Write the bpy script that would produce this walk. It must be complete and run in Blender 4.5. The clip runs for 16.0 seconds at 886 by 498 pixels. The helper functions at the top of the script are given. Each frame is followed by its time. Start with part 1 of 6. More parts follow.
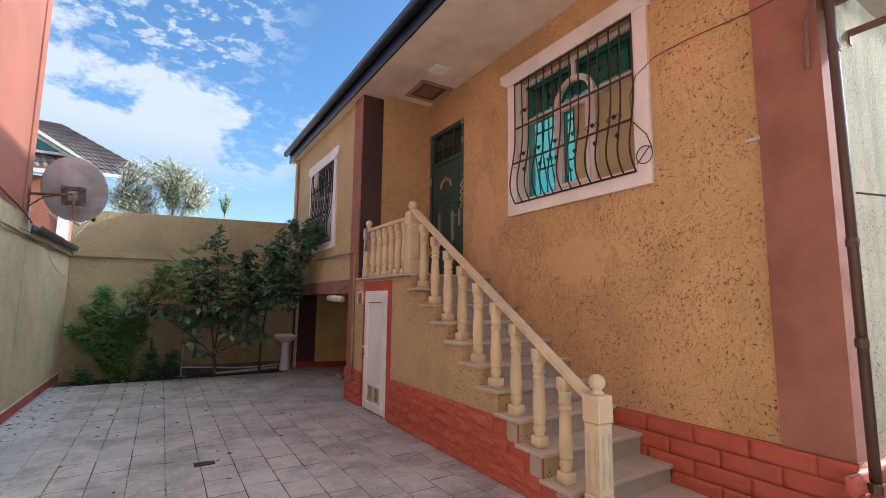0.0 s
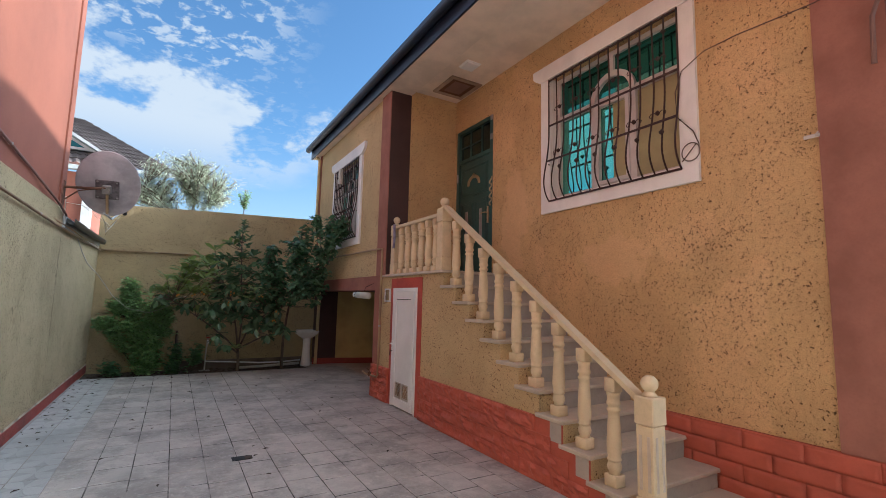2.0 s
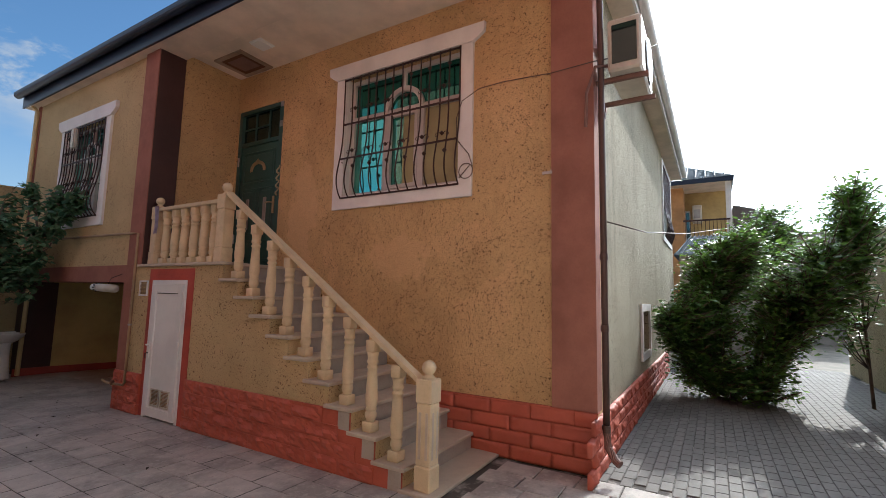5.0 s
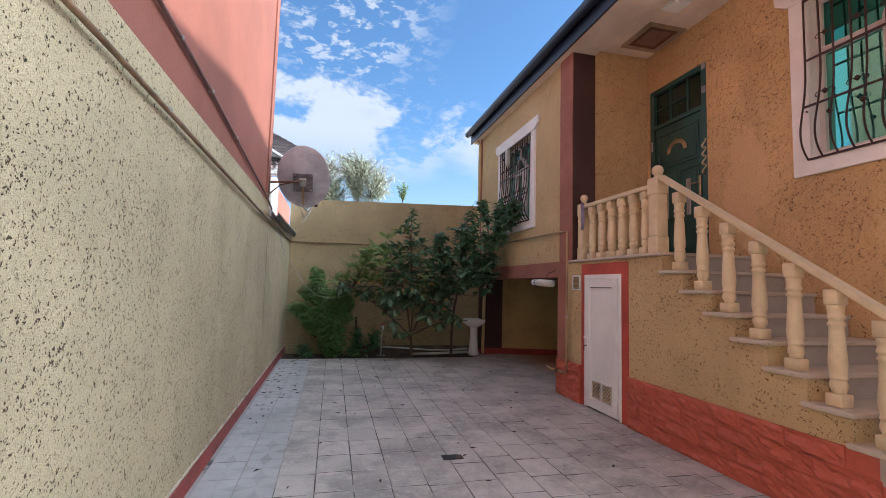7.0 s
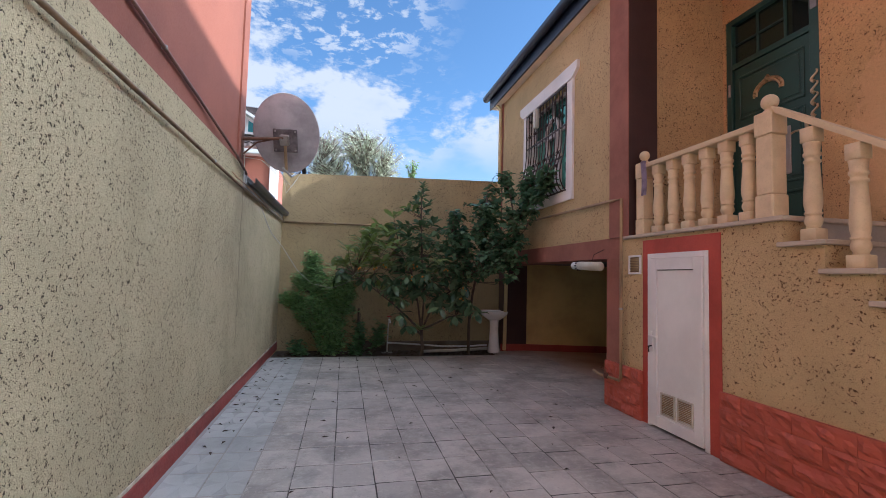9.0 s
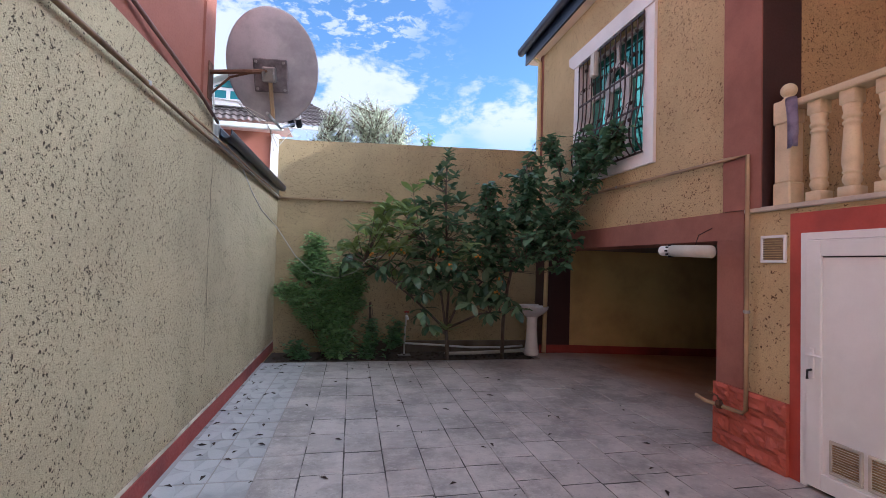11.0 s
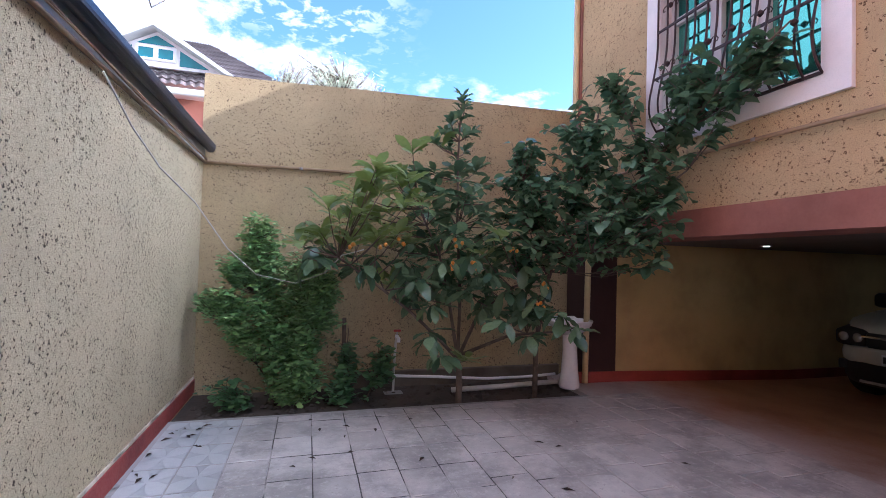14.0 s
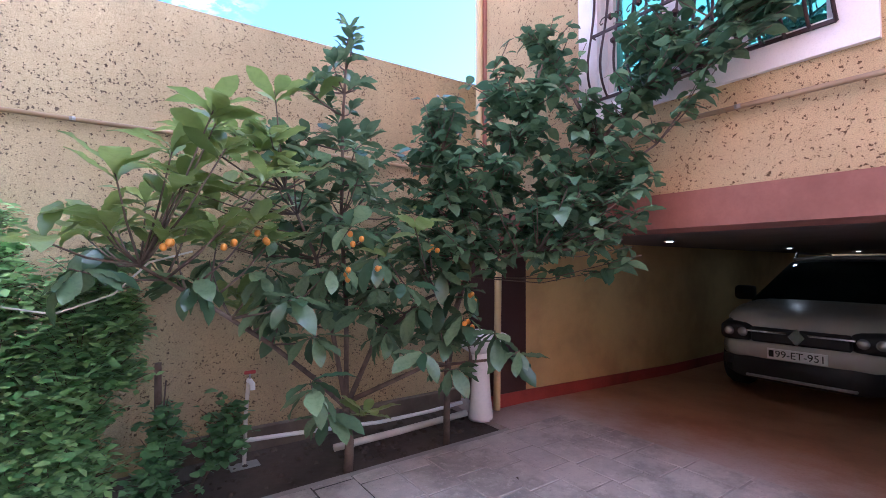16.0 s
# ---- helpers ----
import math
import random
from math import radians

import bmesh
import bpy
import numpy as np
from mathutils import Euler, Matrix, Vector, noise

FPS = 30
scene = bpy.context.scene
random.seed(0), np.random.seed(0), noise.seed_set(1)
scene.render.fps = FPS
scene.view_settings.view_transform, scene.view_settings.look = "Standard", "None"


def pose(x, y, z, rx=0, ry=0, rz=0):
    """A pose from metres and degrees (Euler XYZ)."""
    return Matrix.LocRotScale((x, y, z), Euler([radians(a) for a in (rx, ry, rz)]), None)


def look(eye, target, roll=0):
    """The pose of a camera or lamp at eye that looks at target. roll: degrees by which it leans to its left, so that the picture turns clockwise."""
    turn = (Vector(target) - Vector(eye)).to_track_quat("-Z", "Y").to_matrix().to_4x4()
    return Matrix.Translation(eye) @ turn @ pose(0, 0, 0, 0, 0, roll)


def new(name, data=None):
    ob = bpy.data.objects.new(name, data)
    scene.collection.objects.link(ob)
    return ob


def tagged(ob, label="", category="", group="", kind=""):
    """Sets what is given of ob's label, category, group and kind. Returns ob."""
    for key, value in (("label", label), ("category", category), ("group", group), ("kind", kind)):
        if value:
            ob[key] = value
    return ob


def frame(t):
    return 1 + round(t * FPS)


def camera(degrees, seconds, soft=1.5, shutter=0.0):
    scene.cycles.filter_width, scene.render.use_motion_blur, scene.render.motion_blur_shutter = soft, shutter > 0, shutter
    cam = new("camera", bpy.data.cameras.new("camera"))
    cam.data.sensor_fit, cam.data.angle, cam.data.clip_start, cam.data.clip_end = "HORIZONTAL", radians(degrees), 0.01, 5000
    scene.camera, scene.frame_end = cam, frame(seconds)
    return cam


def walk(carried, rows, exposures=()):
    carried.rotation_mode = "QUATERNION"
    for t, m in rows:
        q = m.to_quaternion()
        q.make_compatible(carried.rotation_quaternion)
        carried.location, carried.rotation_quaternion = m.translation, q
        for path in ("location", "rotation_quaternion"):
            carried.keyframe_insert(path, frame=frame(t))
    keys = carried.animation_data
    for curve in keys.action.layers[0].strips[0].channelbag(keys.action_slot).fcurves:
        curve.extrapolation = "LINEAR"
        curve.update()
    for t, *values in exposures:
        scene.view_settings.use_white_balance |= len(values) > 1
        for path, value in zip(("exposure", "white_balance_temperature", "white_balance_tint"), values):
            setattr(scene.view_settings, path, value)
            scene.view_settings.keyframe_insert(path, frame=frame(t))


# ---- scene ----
cam = camera(88.7, 16.0, soft=0.8)
METRES, EYE, TILT, LEAN, TURN = 8.0, 1.53, 0.0, 0.0, -31.6
ROWS = [
    (0.0, 0.0, 0.0, 0.0, -0.07, 6.7, -0.62),
    (0.5, -0.0027, -0.0002, -0.0013, 5.12, 6.91, -1.0),
    (1.0, -0.0088, -0.0005, -0.0019, 7.48, 6.76, -1.23),
    (1.5, -0.0224, 0.003, -0.0015, 6.24, 6.72, -1.37),
    (2.0, -0.0363, 0.0059, -0.0014, 1.01, 6.45, -1.37),
    (2.5, -0.0446, 0.0058, -0.0008, -4.46, 6.77, -1.58),
    (3.0, -0.0448, 0.0055, -0.0008, -9.48, 7.13, -1.75),
    (3.5, -0.0412, 0.0026, -0.0005, -15.89, 7.06, -1.42),
    (6.0, -0.108, 0.0058, -0.0014, -11.45, 5.17, -1.49),
    (6.5, -0.1234, 0.0329, -0.0059, 6.37, 4.63, -1.47),
    (7.0, -0.1348, 0.068, -0.0052, 17.96, 4.61, -1.58),
    (7.5, -0.1517, 0.1044, -0.0069, 17.51, 4.7, -1.25),
    (8.0, -0.1694, 0.1445, -0.0099, 16.24, 4.31, -0.93),
    (8.5, -0.1817, 0.1875, -0.0122, 17.76, 4.0, -1.04),
    (9.0, -0.1985, 0.2269, -0.0163, 19.28, 3.48, -1.47),
    (9.5, -0.2218, 0.2665, -0.0144, 18.91, 3.37, -1.71),
    (10.0, -0.246, 0.3035, -0.0176, 18.96, 2.71, -1.74),
    (12.5, -0.3751, 0.4869, -0.0175, 18.88, 1.79, -1.08),
    (13.0, -0.3982, 0.5265, -0.02, 17.06, 1.87, -1.32),
    (13.5, -0.4224, 0.5719, -0.0181, 16.54, 1.89, -1.58),
    (14.0, -0.451, 0.6149, -0.018, 15.0, 1.64, -1.64),
    (14.5, -0.4706, 0.6563, -0.0195, 11.16, 0.78, -1.32),
    (15.0, -0.4906, 0.7002, -0.0167, 9.26, 0.89, -0.85),
    (15.5, -0.5133, 0.7406, -0.0162, 4.29, 1.61, -0.71),
    (16.0, -0.5231, 0.7701, -0.0146, -4.04, 1.97, -0.24),
]
# the ends of the stretches, and the pan into the alley between two of them
ENDS = [
    (3.7, look((-0.241, 0.156, 1.539), (1.260, 1.454, 1.786), 1.3)),
    (4.75, pose(-0.44, 0.22, 1.545, 96.2, -1.3, -59.5)),
    (5.8, look((-0.682, 0.401, 1.551), (0.831, 1.698, 1.729), 1.2)),
    (10.2, look((-0.364, 3.262, 1.415), (0.026, 5.222, 1.496), 1.6)),
    (12.3, pose(-0.512, 4.747, 1.388, 91.5, -1.1, -12.1)),
]
walk(cam, sorted([(t, pose(0, 0, EYE, TILT, LEAN, TURN) @ pose(METRES * x, METRES * y, METRES * z, 90 + pitch, roll, yaw)) for t, x, y, z, yaw, pitch, roll in ROWS] + ENDS, key=lambda row: row[0]), [(0.0, 1.85, 5850, 7), (2.0, 1.72, 5750, 4), (3.5, 1.28, 5850, 6), (4.8, 1.22, 5850, 6), (6.0, 1.8, 5750, 5), (6.5, 2.02, 5800, 7), (7.0, 1.84, 5800, 9), (7.6, 1.72, 5780, 10), (8.5, 1.74, 5720, 10), (10.0, 1.95, 5620, 13), (13.0, 2.34, 5480, 17), (14.5, 2.80, 5330, 23), (15.4, 3.12, 5220, 25), (16.0, 3.48, 5130, 24)])

# sky and sun
world = bpy.data.worlds.new("sky")
scene.world = world
world.use_nodes = True
SUN_ELEV, SUN_AZ = 32.0, 102.0  # azimuth clockwise from +y


def build_sky():
    nt = world.node_tree
    nodes, links = nt.nodes, nt.links
    nodes.clear()
    out = nodes.new("ShaderNodeOutputWorld")
    bg = nodes.new("ShaderNodeBackground")
    sky = nodes.new("ShaderNodeTexSky")
    sky.sky_type, sky.sun_disc = "NISHITA", False
    sky.sun_elevation, sky.sun_rotation = radians(SUN_ELEV), radians(SUN_AZ)
    sky.air_density, sky.dust_density, sky.ozone_density = 1.0, 1.0, 2.0
    tc = nodes.new("ShaderNodeTexCoord")
    sep = nodes.new("ShaderNodeSeparateXYZ")
    links.new(tc.outputs["Generated"], sep.inputs[0])

    def math_node(op, a, b=None, clamp=False):
        n = nodes.new("ShaderNodeMath")
        n.operation, n.use_clamp = op, clamp
        for i, v in enumerate((a, b)):
            if v is None:
                continue
            if isinstance(v, (int, float)):
                n.inputs[i].default_value = v
            else:
                links.new(v, n.inputs[i])
        return n.outputs[0]

    zc = math_node("MAXIMUM", sep.outputs["Z"], 0.02)
    zd = math_node("ADD", zc, 0.10)
    comb = nodes.new("ShaderNodeCombineXYZ")
    links.new(math_node("DIVIDE", sep.outputs["X"], zd), comb.inputs[0])
    links.new(math_node("DIVIDE", sep.outputs["Y"], zd), comb.inputs[1])
    comb.inputs[2].default_value = 3.1

    def noise_node(scale, detail, rough, distort=0.0, vec=None):
        n = nodes.new("ShaderNodeTexNoise")
        n.inputs["Scale"].default_value, n.inputs["Detail"].default_value = scale, detail
        n.inputs["Roughness"].default_value, n.inputs["Distortion"].default_value = rough, distort
        links.new(vec or comb.outputs[0], n.inputs["Vector"])
        return n.outputs["Fac"]

    def ramp(v, lo, hi):
        n = nodes.new("ShaderNodeMapRange")
        n.interpolation_type = "SMOOTHSTEP"
        n.inputs["From Min"].default_value, n.inputs["From Max"].default_value = lo, hi
        links.new(v, n.inputs["Value"])
        return n.outputs[0]

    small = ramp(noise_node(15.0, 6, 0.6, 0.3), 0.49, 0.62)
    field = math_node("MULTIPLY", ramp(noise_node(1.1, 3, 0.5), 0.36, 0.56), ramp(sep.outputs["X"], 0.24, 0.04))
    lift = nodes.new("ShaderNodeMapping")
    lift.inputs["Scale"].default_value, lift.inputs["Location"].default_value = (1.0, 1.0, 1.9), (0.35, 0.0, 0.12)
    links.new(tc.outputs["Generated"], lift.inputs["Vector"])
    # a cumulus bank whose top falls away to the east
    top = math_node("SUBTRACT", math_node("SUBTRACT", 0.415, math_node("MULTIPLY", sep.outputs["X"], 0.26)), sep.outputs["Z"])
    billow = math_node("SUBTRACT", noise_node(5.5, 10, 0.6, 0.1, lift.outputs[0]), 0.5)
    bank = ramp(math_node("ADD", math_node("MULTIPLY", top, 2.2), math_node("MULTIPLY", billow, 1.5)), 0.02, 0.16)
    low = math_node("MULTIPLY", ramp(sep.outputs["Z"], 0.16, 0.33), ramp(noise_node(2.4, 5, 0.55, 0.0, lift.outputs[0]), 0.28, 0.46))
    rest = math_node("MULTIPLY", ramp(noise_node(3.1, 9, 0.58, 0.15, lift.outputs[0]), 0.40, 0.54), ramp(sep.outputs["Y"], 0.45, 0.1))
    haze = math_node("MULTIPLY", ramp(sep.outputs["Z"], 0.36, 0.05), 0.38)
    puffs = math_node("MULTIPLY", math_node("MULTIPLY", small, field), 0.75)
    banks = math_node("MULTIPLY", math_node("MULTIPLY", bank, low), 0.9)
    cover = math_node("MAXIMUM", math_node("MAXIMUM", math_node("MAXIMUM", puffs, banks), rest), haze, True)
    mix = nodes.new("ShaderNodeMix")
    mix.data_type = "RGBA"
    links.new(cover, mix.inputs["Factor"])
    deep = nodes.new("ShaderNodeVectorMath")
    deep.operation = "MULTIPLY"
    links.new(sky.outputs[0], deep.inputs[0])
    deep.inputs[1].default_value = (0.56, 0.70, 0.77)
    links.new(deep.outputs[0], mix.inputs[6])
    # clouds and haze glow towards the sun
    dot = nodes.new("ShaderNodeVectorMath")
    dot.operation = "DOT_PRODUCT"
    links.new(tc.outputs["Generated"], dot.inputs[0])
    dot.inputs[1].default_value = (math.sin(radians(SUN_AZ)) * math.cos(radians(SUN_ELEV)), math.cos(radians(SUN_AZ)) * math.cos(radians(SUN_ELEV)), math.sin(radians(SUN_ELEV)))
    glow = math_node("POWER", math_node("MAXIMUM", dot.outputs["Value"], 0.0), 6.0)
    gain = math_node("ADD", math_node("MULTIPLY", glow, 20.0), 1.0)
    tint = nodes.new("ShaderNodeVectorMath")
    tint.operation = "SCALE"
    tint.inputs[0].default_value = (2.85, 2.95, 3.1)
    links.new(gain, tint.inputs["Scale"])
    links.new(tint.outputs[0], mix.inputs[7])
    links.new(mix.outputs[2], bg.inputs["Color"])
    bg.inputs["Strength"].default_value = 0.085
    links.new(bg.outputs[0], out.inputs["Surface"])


build_sky()
sun = new("sun", bpy.data.lights.new("sun", "SUN"))
sun.data.energy, sun.data.angle, sun.data.color = 2.0, radians(0.55), (1.0, 0.93, 0.82)
sun_way = Vector((math.sin(radians(SUN_AZ)) * math.cos(radians(SUN_ELEV)), math.cos(radians(SUN_AZ)) * math.cos(radians(SUN_ELEV)), math.sin(radians(SUN_ELEV))))
sun.matrix_world = look(sun_way * 60, (0, 0, 0))


# ---- materials ----
class Nodes:
    """A small wrapper to write node materials tersely."""

    def __init__(self, name):
        self.mat = bpy.data.materials.new(name)
        self.mat.use_nodes = True
        self.nt = self.mat.node_tree
        self.bsdf = self.nt.nodes["Principled BSDF"]
        geo = self.nt.nodes.new("ShaderNodeNewGeometry")
        self.pos = geo.outputs["Position"]
        self.island = geo.outputs["Random Per Island"]

    def put(self, value, socket):
        if isinstance(value, (int, float)):
            socket.default_value = value
        elif isinstance(value, tuple):
            socket.default_value = value if len(value) == len(socket.default_value) else (*value, 1.0)
        else:
            self.nt.links.new(value, socket)

    def scaled(self, v, s):
        n = self.nt.nodes.new("ShaderNodeVectorMath")
        n.operation = "MULTIPLY"
        self.put(v, n.inputs[0])
        n.inputs[1].default_value = s
        return n.outputs[0]

    def plus(self, v, w):
        n = self.nt.nodes.new("ShaderNodeVectorMath")
        n.operation = "ADD"
        self.put(v, n.inputs[0])
        self.put(w, n.inputs[1])
        return n.outputs[0]

    def noise(self, scale, detail=3.0, rough=0.55, vec=None, color=False):
        n = self.nt.nodes.new("ShaderNodeTexNoise")
        n.inputs["Scale"].default_value, n.inputs["Detail"].default_value, n.inputs["Roughness"].default_value = scale, detail, rough
        self.put(vec or self.pos, n.inputs["Vector"])
        return n.outputs["Color" if color else "Fac"]

    def voronoi(self, scale, vec=None, feature="F1"):
        n = self.nt.nodes.new("ShaderNodeTexVoronoi")
        n.feature = feature
        n.inputs["Scale"].default_value = scale
        self.put(vec or self.pos, n.inputs["Vector"])
        return n.outputs

    def math(self, op, a, b=0.0, clamp=False):
        n = self.nt.nodes.new("ShaderNodeMath")
        n.operation, n.use_clamp = op, clamp
        self.put(a, n.inputs[0])
        self.put(b, n.inputs[1])
        return n.outputs[0]

    def ramp(self, v, lo, hi, a=0.0, b=1.0):
        n = self.nt.nodes.new("ShaderNodeMapRange")
        n.interpolation_type = "SMOOTHSTEP"
        for key, val in (("From Min", lo), ("From Max", hi), ("To Min", a), ("To Max", b)):
            n.inputs[key].default_value = val
        self.put(v, n.inputs["Value"])
        return n.outputs[0]

    def mix(self, f, a, b):
        n = self.nt.nodes.new("ShaderNodeMix")
        n.data_type = "RGBA"
        self.put(f, n.inputs["Factor"])
        self.put(a, n.inputs[6])
        self.put(b, n.inputs[7])
        return n.outputs[2]

    def rand(self):
        return self.nt.nodes.new("ShaderNodeObjectInfo").outputs["Random"]

    def bump(self, height, strength, distance=0.01):
        n = self.nt.nodes.new("ShaderNodeBump")
        n.inputs["Strength"].default_value, n.inputs["Distance"].default_value = strength, distance
        self.put(height, n.inputs["Height"])
        self.nt.links.new(n.outputs[0], self.bsdf.inputs["Normal"])

    def done(self, color, rough=0.8, metal=0.0, spec=0.5):
        self.put(color, self.bsdf.inputs["Base Color"])
        self.put(rough, self.bsdf.inputs["Roughness"])
        self.put(metal, self.bsdf.inputs["Metallic"])
        self.put(spec, self.bsdf.inputs["Specular IOR Level"])
        return self.mat


def shade(c, k):
    return tuple(min(1.0, v * k) for v in c)


def stucco(name, c, pit=(0.10, 0.07, 0.045), density=0.5, stain=0.12, patch=0.0, mends=(), flat=1.0, grain=55.0):
    """Pitted render: pale plaster with short dark worm-like pits."""
    n = Nodes(name)
    warp = n.scaled(n.plus(n.noise(48.0, 2.0, color=True), (-0.5, -0.5, -0.5)), (0.05, 0.05, 0.05))
    spot = n.scaled(n.plus(n.pos, warp), (1.0 / flat, 1.0 / flat, flat))
    cells = n.voronoi(grain, spot)
    tint = n.nt.nodes.new("ShaderNodeSeparateColor")
    n.put(cells["Color"], tint.inputs[0])
    crowd = n.ramp(n.noise(2.6, 3), 0.3, 0.7, 0.12, -0.15)
    size = n.ramp(n.math("ADD", tint.outputs[0], crowd), 1.0 - density, 1.15, 0.0, 0.49)
    hole = n.ramp(n.math("SUBTRACT", size, cells["Distance"]), -0.02, 0.10)
    pocks = n.voronoi(grain * 2.1, spot)
    pock_tint = n.nt.nodes.new("ShaderNodeSeparateColor")
    n.put(pocks["Color"], pock_tint.inputs[0])
    pock = n.ramp(n.math("SUBTRACT", n.ramp(pock_tint.outputs[1], 0.78, 1.0, 0.0, 0.46), pocks["Distance"]), -0.02, 0.08, 0.0, 0.6)
    hole = n.math("MAXIMUM", hole, pock)
    fine = n.noise(190.0, 3)
    broad = n.noise(0.9, 5, 0.6)
    streak = n.noise(1.0, 4, 0.6, vec=n.scaled(n.pos, (3.0, 3.0, 0.35)))
    tone = n.mix(n.ramp(broad, 0.3, 0.7), shade(c, 0.87), shade(c, 1.1))
    tone = n.mix(n.ramp(streak, 0.52, 0.75, 0.0, stain * 2.2), tone, shade(c, 0.62))
    if patch:
        mended = n.ramp(n.noise(0.75, 4, 0.55, vec=n.plus(n.pos, (4.3, 1.1, 2.2))), 0.565, 0.585, 0.0, patch)
        tone = n.mix(mended, tone, (c[0] * 1.25, c[1] * 1.22, c[2] * 1.3))
        faded = n.ramp(n.noise(2.2, 4, 0.6, vec=n.scaled(n.pos, (1.0, 1.0, 0.5))), 0.5, 0.66, 0.0, patch * 0.8)
        tone = n.mix(faded, tone, shade(c, 0.74))
    for at, stretch, reach in mends:
        away = n.nt.nodes.new("ShaderNodeVectorMath")
        away.operation = "LENGTH"
        n.put(n.scaled(n.plus(n.pos, at), stretch), away.inputs[0])
        ragged = n.math("ADD", away.outputs["Value"], n.math("MULTIPLY", n.noise(3.2, 5, 0.65), 0.9))
        spread = n.ramp(ragged, reach + 0.42, reach + 0.36)
        tone = n.mix(n.math("MULTIPLY", spread, 0.62), tone, (c[0] * 1.2, c[1] * 1.18, c[2] * 1.32))
        hole = n.math("MULTIPLY", hole, n.math("SUBTRACT", 1.0, n.math("MULTIPLY", spread, 0.85)))
    tone = n.mix(n.ramp(fine, 0.35, 0.7, 0.0, 0.6), tone, shade(c, 0.5))
    n.bump(n.math("SUBTRACT", n.math("ADD", n.math("MULTIPLY", fine, 0.45), n.math("MULTIPLY", n.noise(40.0, 2), 0.4)), hole), 0.95, 0.012)
    return n.done(n.mix(n.math("MULTIPLY", hole, 0.92), tone, pit), 0.93, spec=0.2)


def paint(name, c, rough=0.6, dirt=0.12, grain=120.0, bump=0.15, metal=0.0, scale=1.6, spec=0.5):
    """Plain painted or moulded surface with faint dirt and grain."""
    n = Nodes(name)
    broad = n.noise(scale, 5, 0.62)
    fine = n.noise(grain, 3)
    tone = n.mix(n.ramp(broad, 0.35, 0.72), shade(c, 1.06), shade(c, 1.0 - dirt * 1.6))
    tone = n.mix(n.ramp(fine, 0.45, 0.75, 0.0, 0.25), tone, shade(c, 0.75))
    n.bump(n.math("ADD", fine, n.math("MULTIPLY", broad, 0.4)), bump, 0.004)
    return n.done(tone, n.ramp(fine, 0.2, 0.8, max(0.02, rough - 0.08), min(1.0, rough + 0.08)), metal, spec)


def stone(name, c, rough=0.55, vary=0.16, tint=None, bump=0.3, grain=26.0):
    """Cut stone, concrete or tile whose pieces differ a little in tone."""
    n = Nodes(name)
    r = n.rand()
    tone = n.mix(r, shade(c, 1.0 - vary), shade(c, 1.0 + vary))
    if tint:
        tone = n.mix(n.ramp(n.noise(0.55, 3), 0.4, 0.65, 0.0, 0.7), tone, tint)
    cloud = n.noise(7.0, 5, 0.65)
    if tint:
        grime = n.noise(1.5, 7, 0.72)
        tone = n.mix(n.ramp(grime, 0.42, 0.62, 0.0, 0.85), tone, shade(c, 0.48))
        worn = n.ramp(n.noise(16.0, 6, 0.75), 0.5, 0.68, 0.0, 0.5)
        tone = n.mix(worn, tone, shade(c, 1.3))
        specks = n.ramp(n.noise(34.0, 4, 0.7), 0.60, 0.68, 0.0, 0.6)
        tone = n.mix(specks, tone, shade(c, 0.45))
    fine = n.noise(grain * 5, 4, 0.7)
    tone = n.mix(n.ramp(cloud, 0.4, 0.7, 0.0, 0.45), tone, shade(c, 0.72))
    tone = n.mix(n.ramp(fine, 0.5, 0.75, 0.0, 0.4), tone, shade(c, 0.62))
    n.bump(n.math("ADD", n.math("MULTIPLY", n.noise(grain, 3), 0.6), n.math("MULTIPLY", fine, 0.4)), bump, 0.006)
    return n.done(tone, rough)


M = {}
MAIN_X = 3.82
M["wall_yard"] = stucco("yard_stucco", (0.555, 0.465, 0.29), pit=(0.045, 0.033, 0.02), density=1.08, grain=61.0)
M["wall_back"] = stucco("back_stucco", (0.53, 0.405, 0.225), density=0.85, flat=1.25)
M["wall_house"] = stucco("house_stucco", (0.66, 0.435, 0.215), pit=(0.075, 0.042, 0.02), density=0.80, patch=0.5, mends=(((-MAIN_X, -3.45, -1.98), (1.0, 1.0, 1.5), 0.46), ((-MAIN_X, -5.10, -2.69), (1.0, 1.4, 0.55), 0.40)))
M["wall_wing"] = stucco("wing_stucco", (0.64, 0.475, 0.26), pit=(0.12, 0.065, 0.03), density=0.84, flat=1.2)
M["wall_side"] = stucco("side_stucco", (0.42, 0.365, 0.26), pit=(0.07, 0.055, 0.04), density=0.85, stain=0.3)
M["garage_wall"] = paint("garage_plaster", (0.54, 0.39, 0.17), 0.85, 0.15)
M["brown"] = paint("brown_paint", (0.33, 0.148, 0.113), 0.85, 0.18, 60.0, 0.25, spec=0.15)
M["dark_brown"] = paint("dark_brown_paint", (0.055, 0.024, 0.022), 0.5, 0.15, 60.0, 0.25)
M["red_base"] = stone("red_painted_stone", (0.45, 0.10, 0.06), 0.6, 0.07, None, 0.7, 24.0)
M["red_paint"] = paint("red_paint", (0.46, 0.07, 0.045), 0.5, 0.2, 60.0, 0.2)
M["skirting_red"] = paint("old_red_paint", (0.31, 0.052, 0.04), 0.6, 0.3, 60.0, 0.2)
M["neighbour_red"] = paint("salmon_render", (0.275, 0.094, 0.06), 0.8, 0.14, 80.0, 0.2, scale=0.7)
M["white_trim"] = paint("white_trim", (0.78, 0.74, 0.72), 0.65, 0.08)
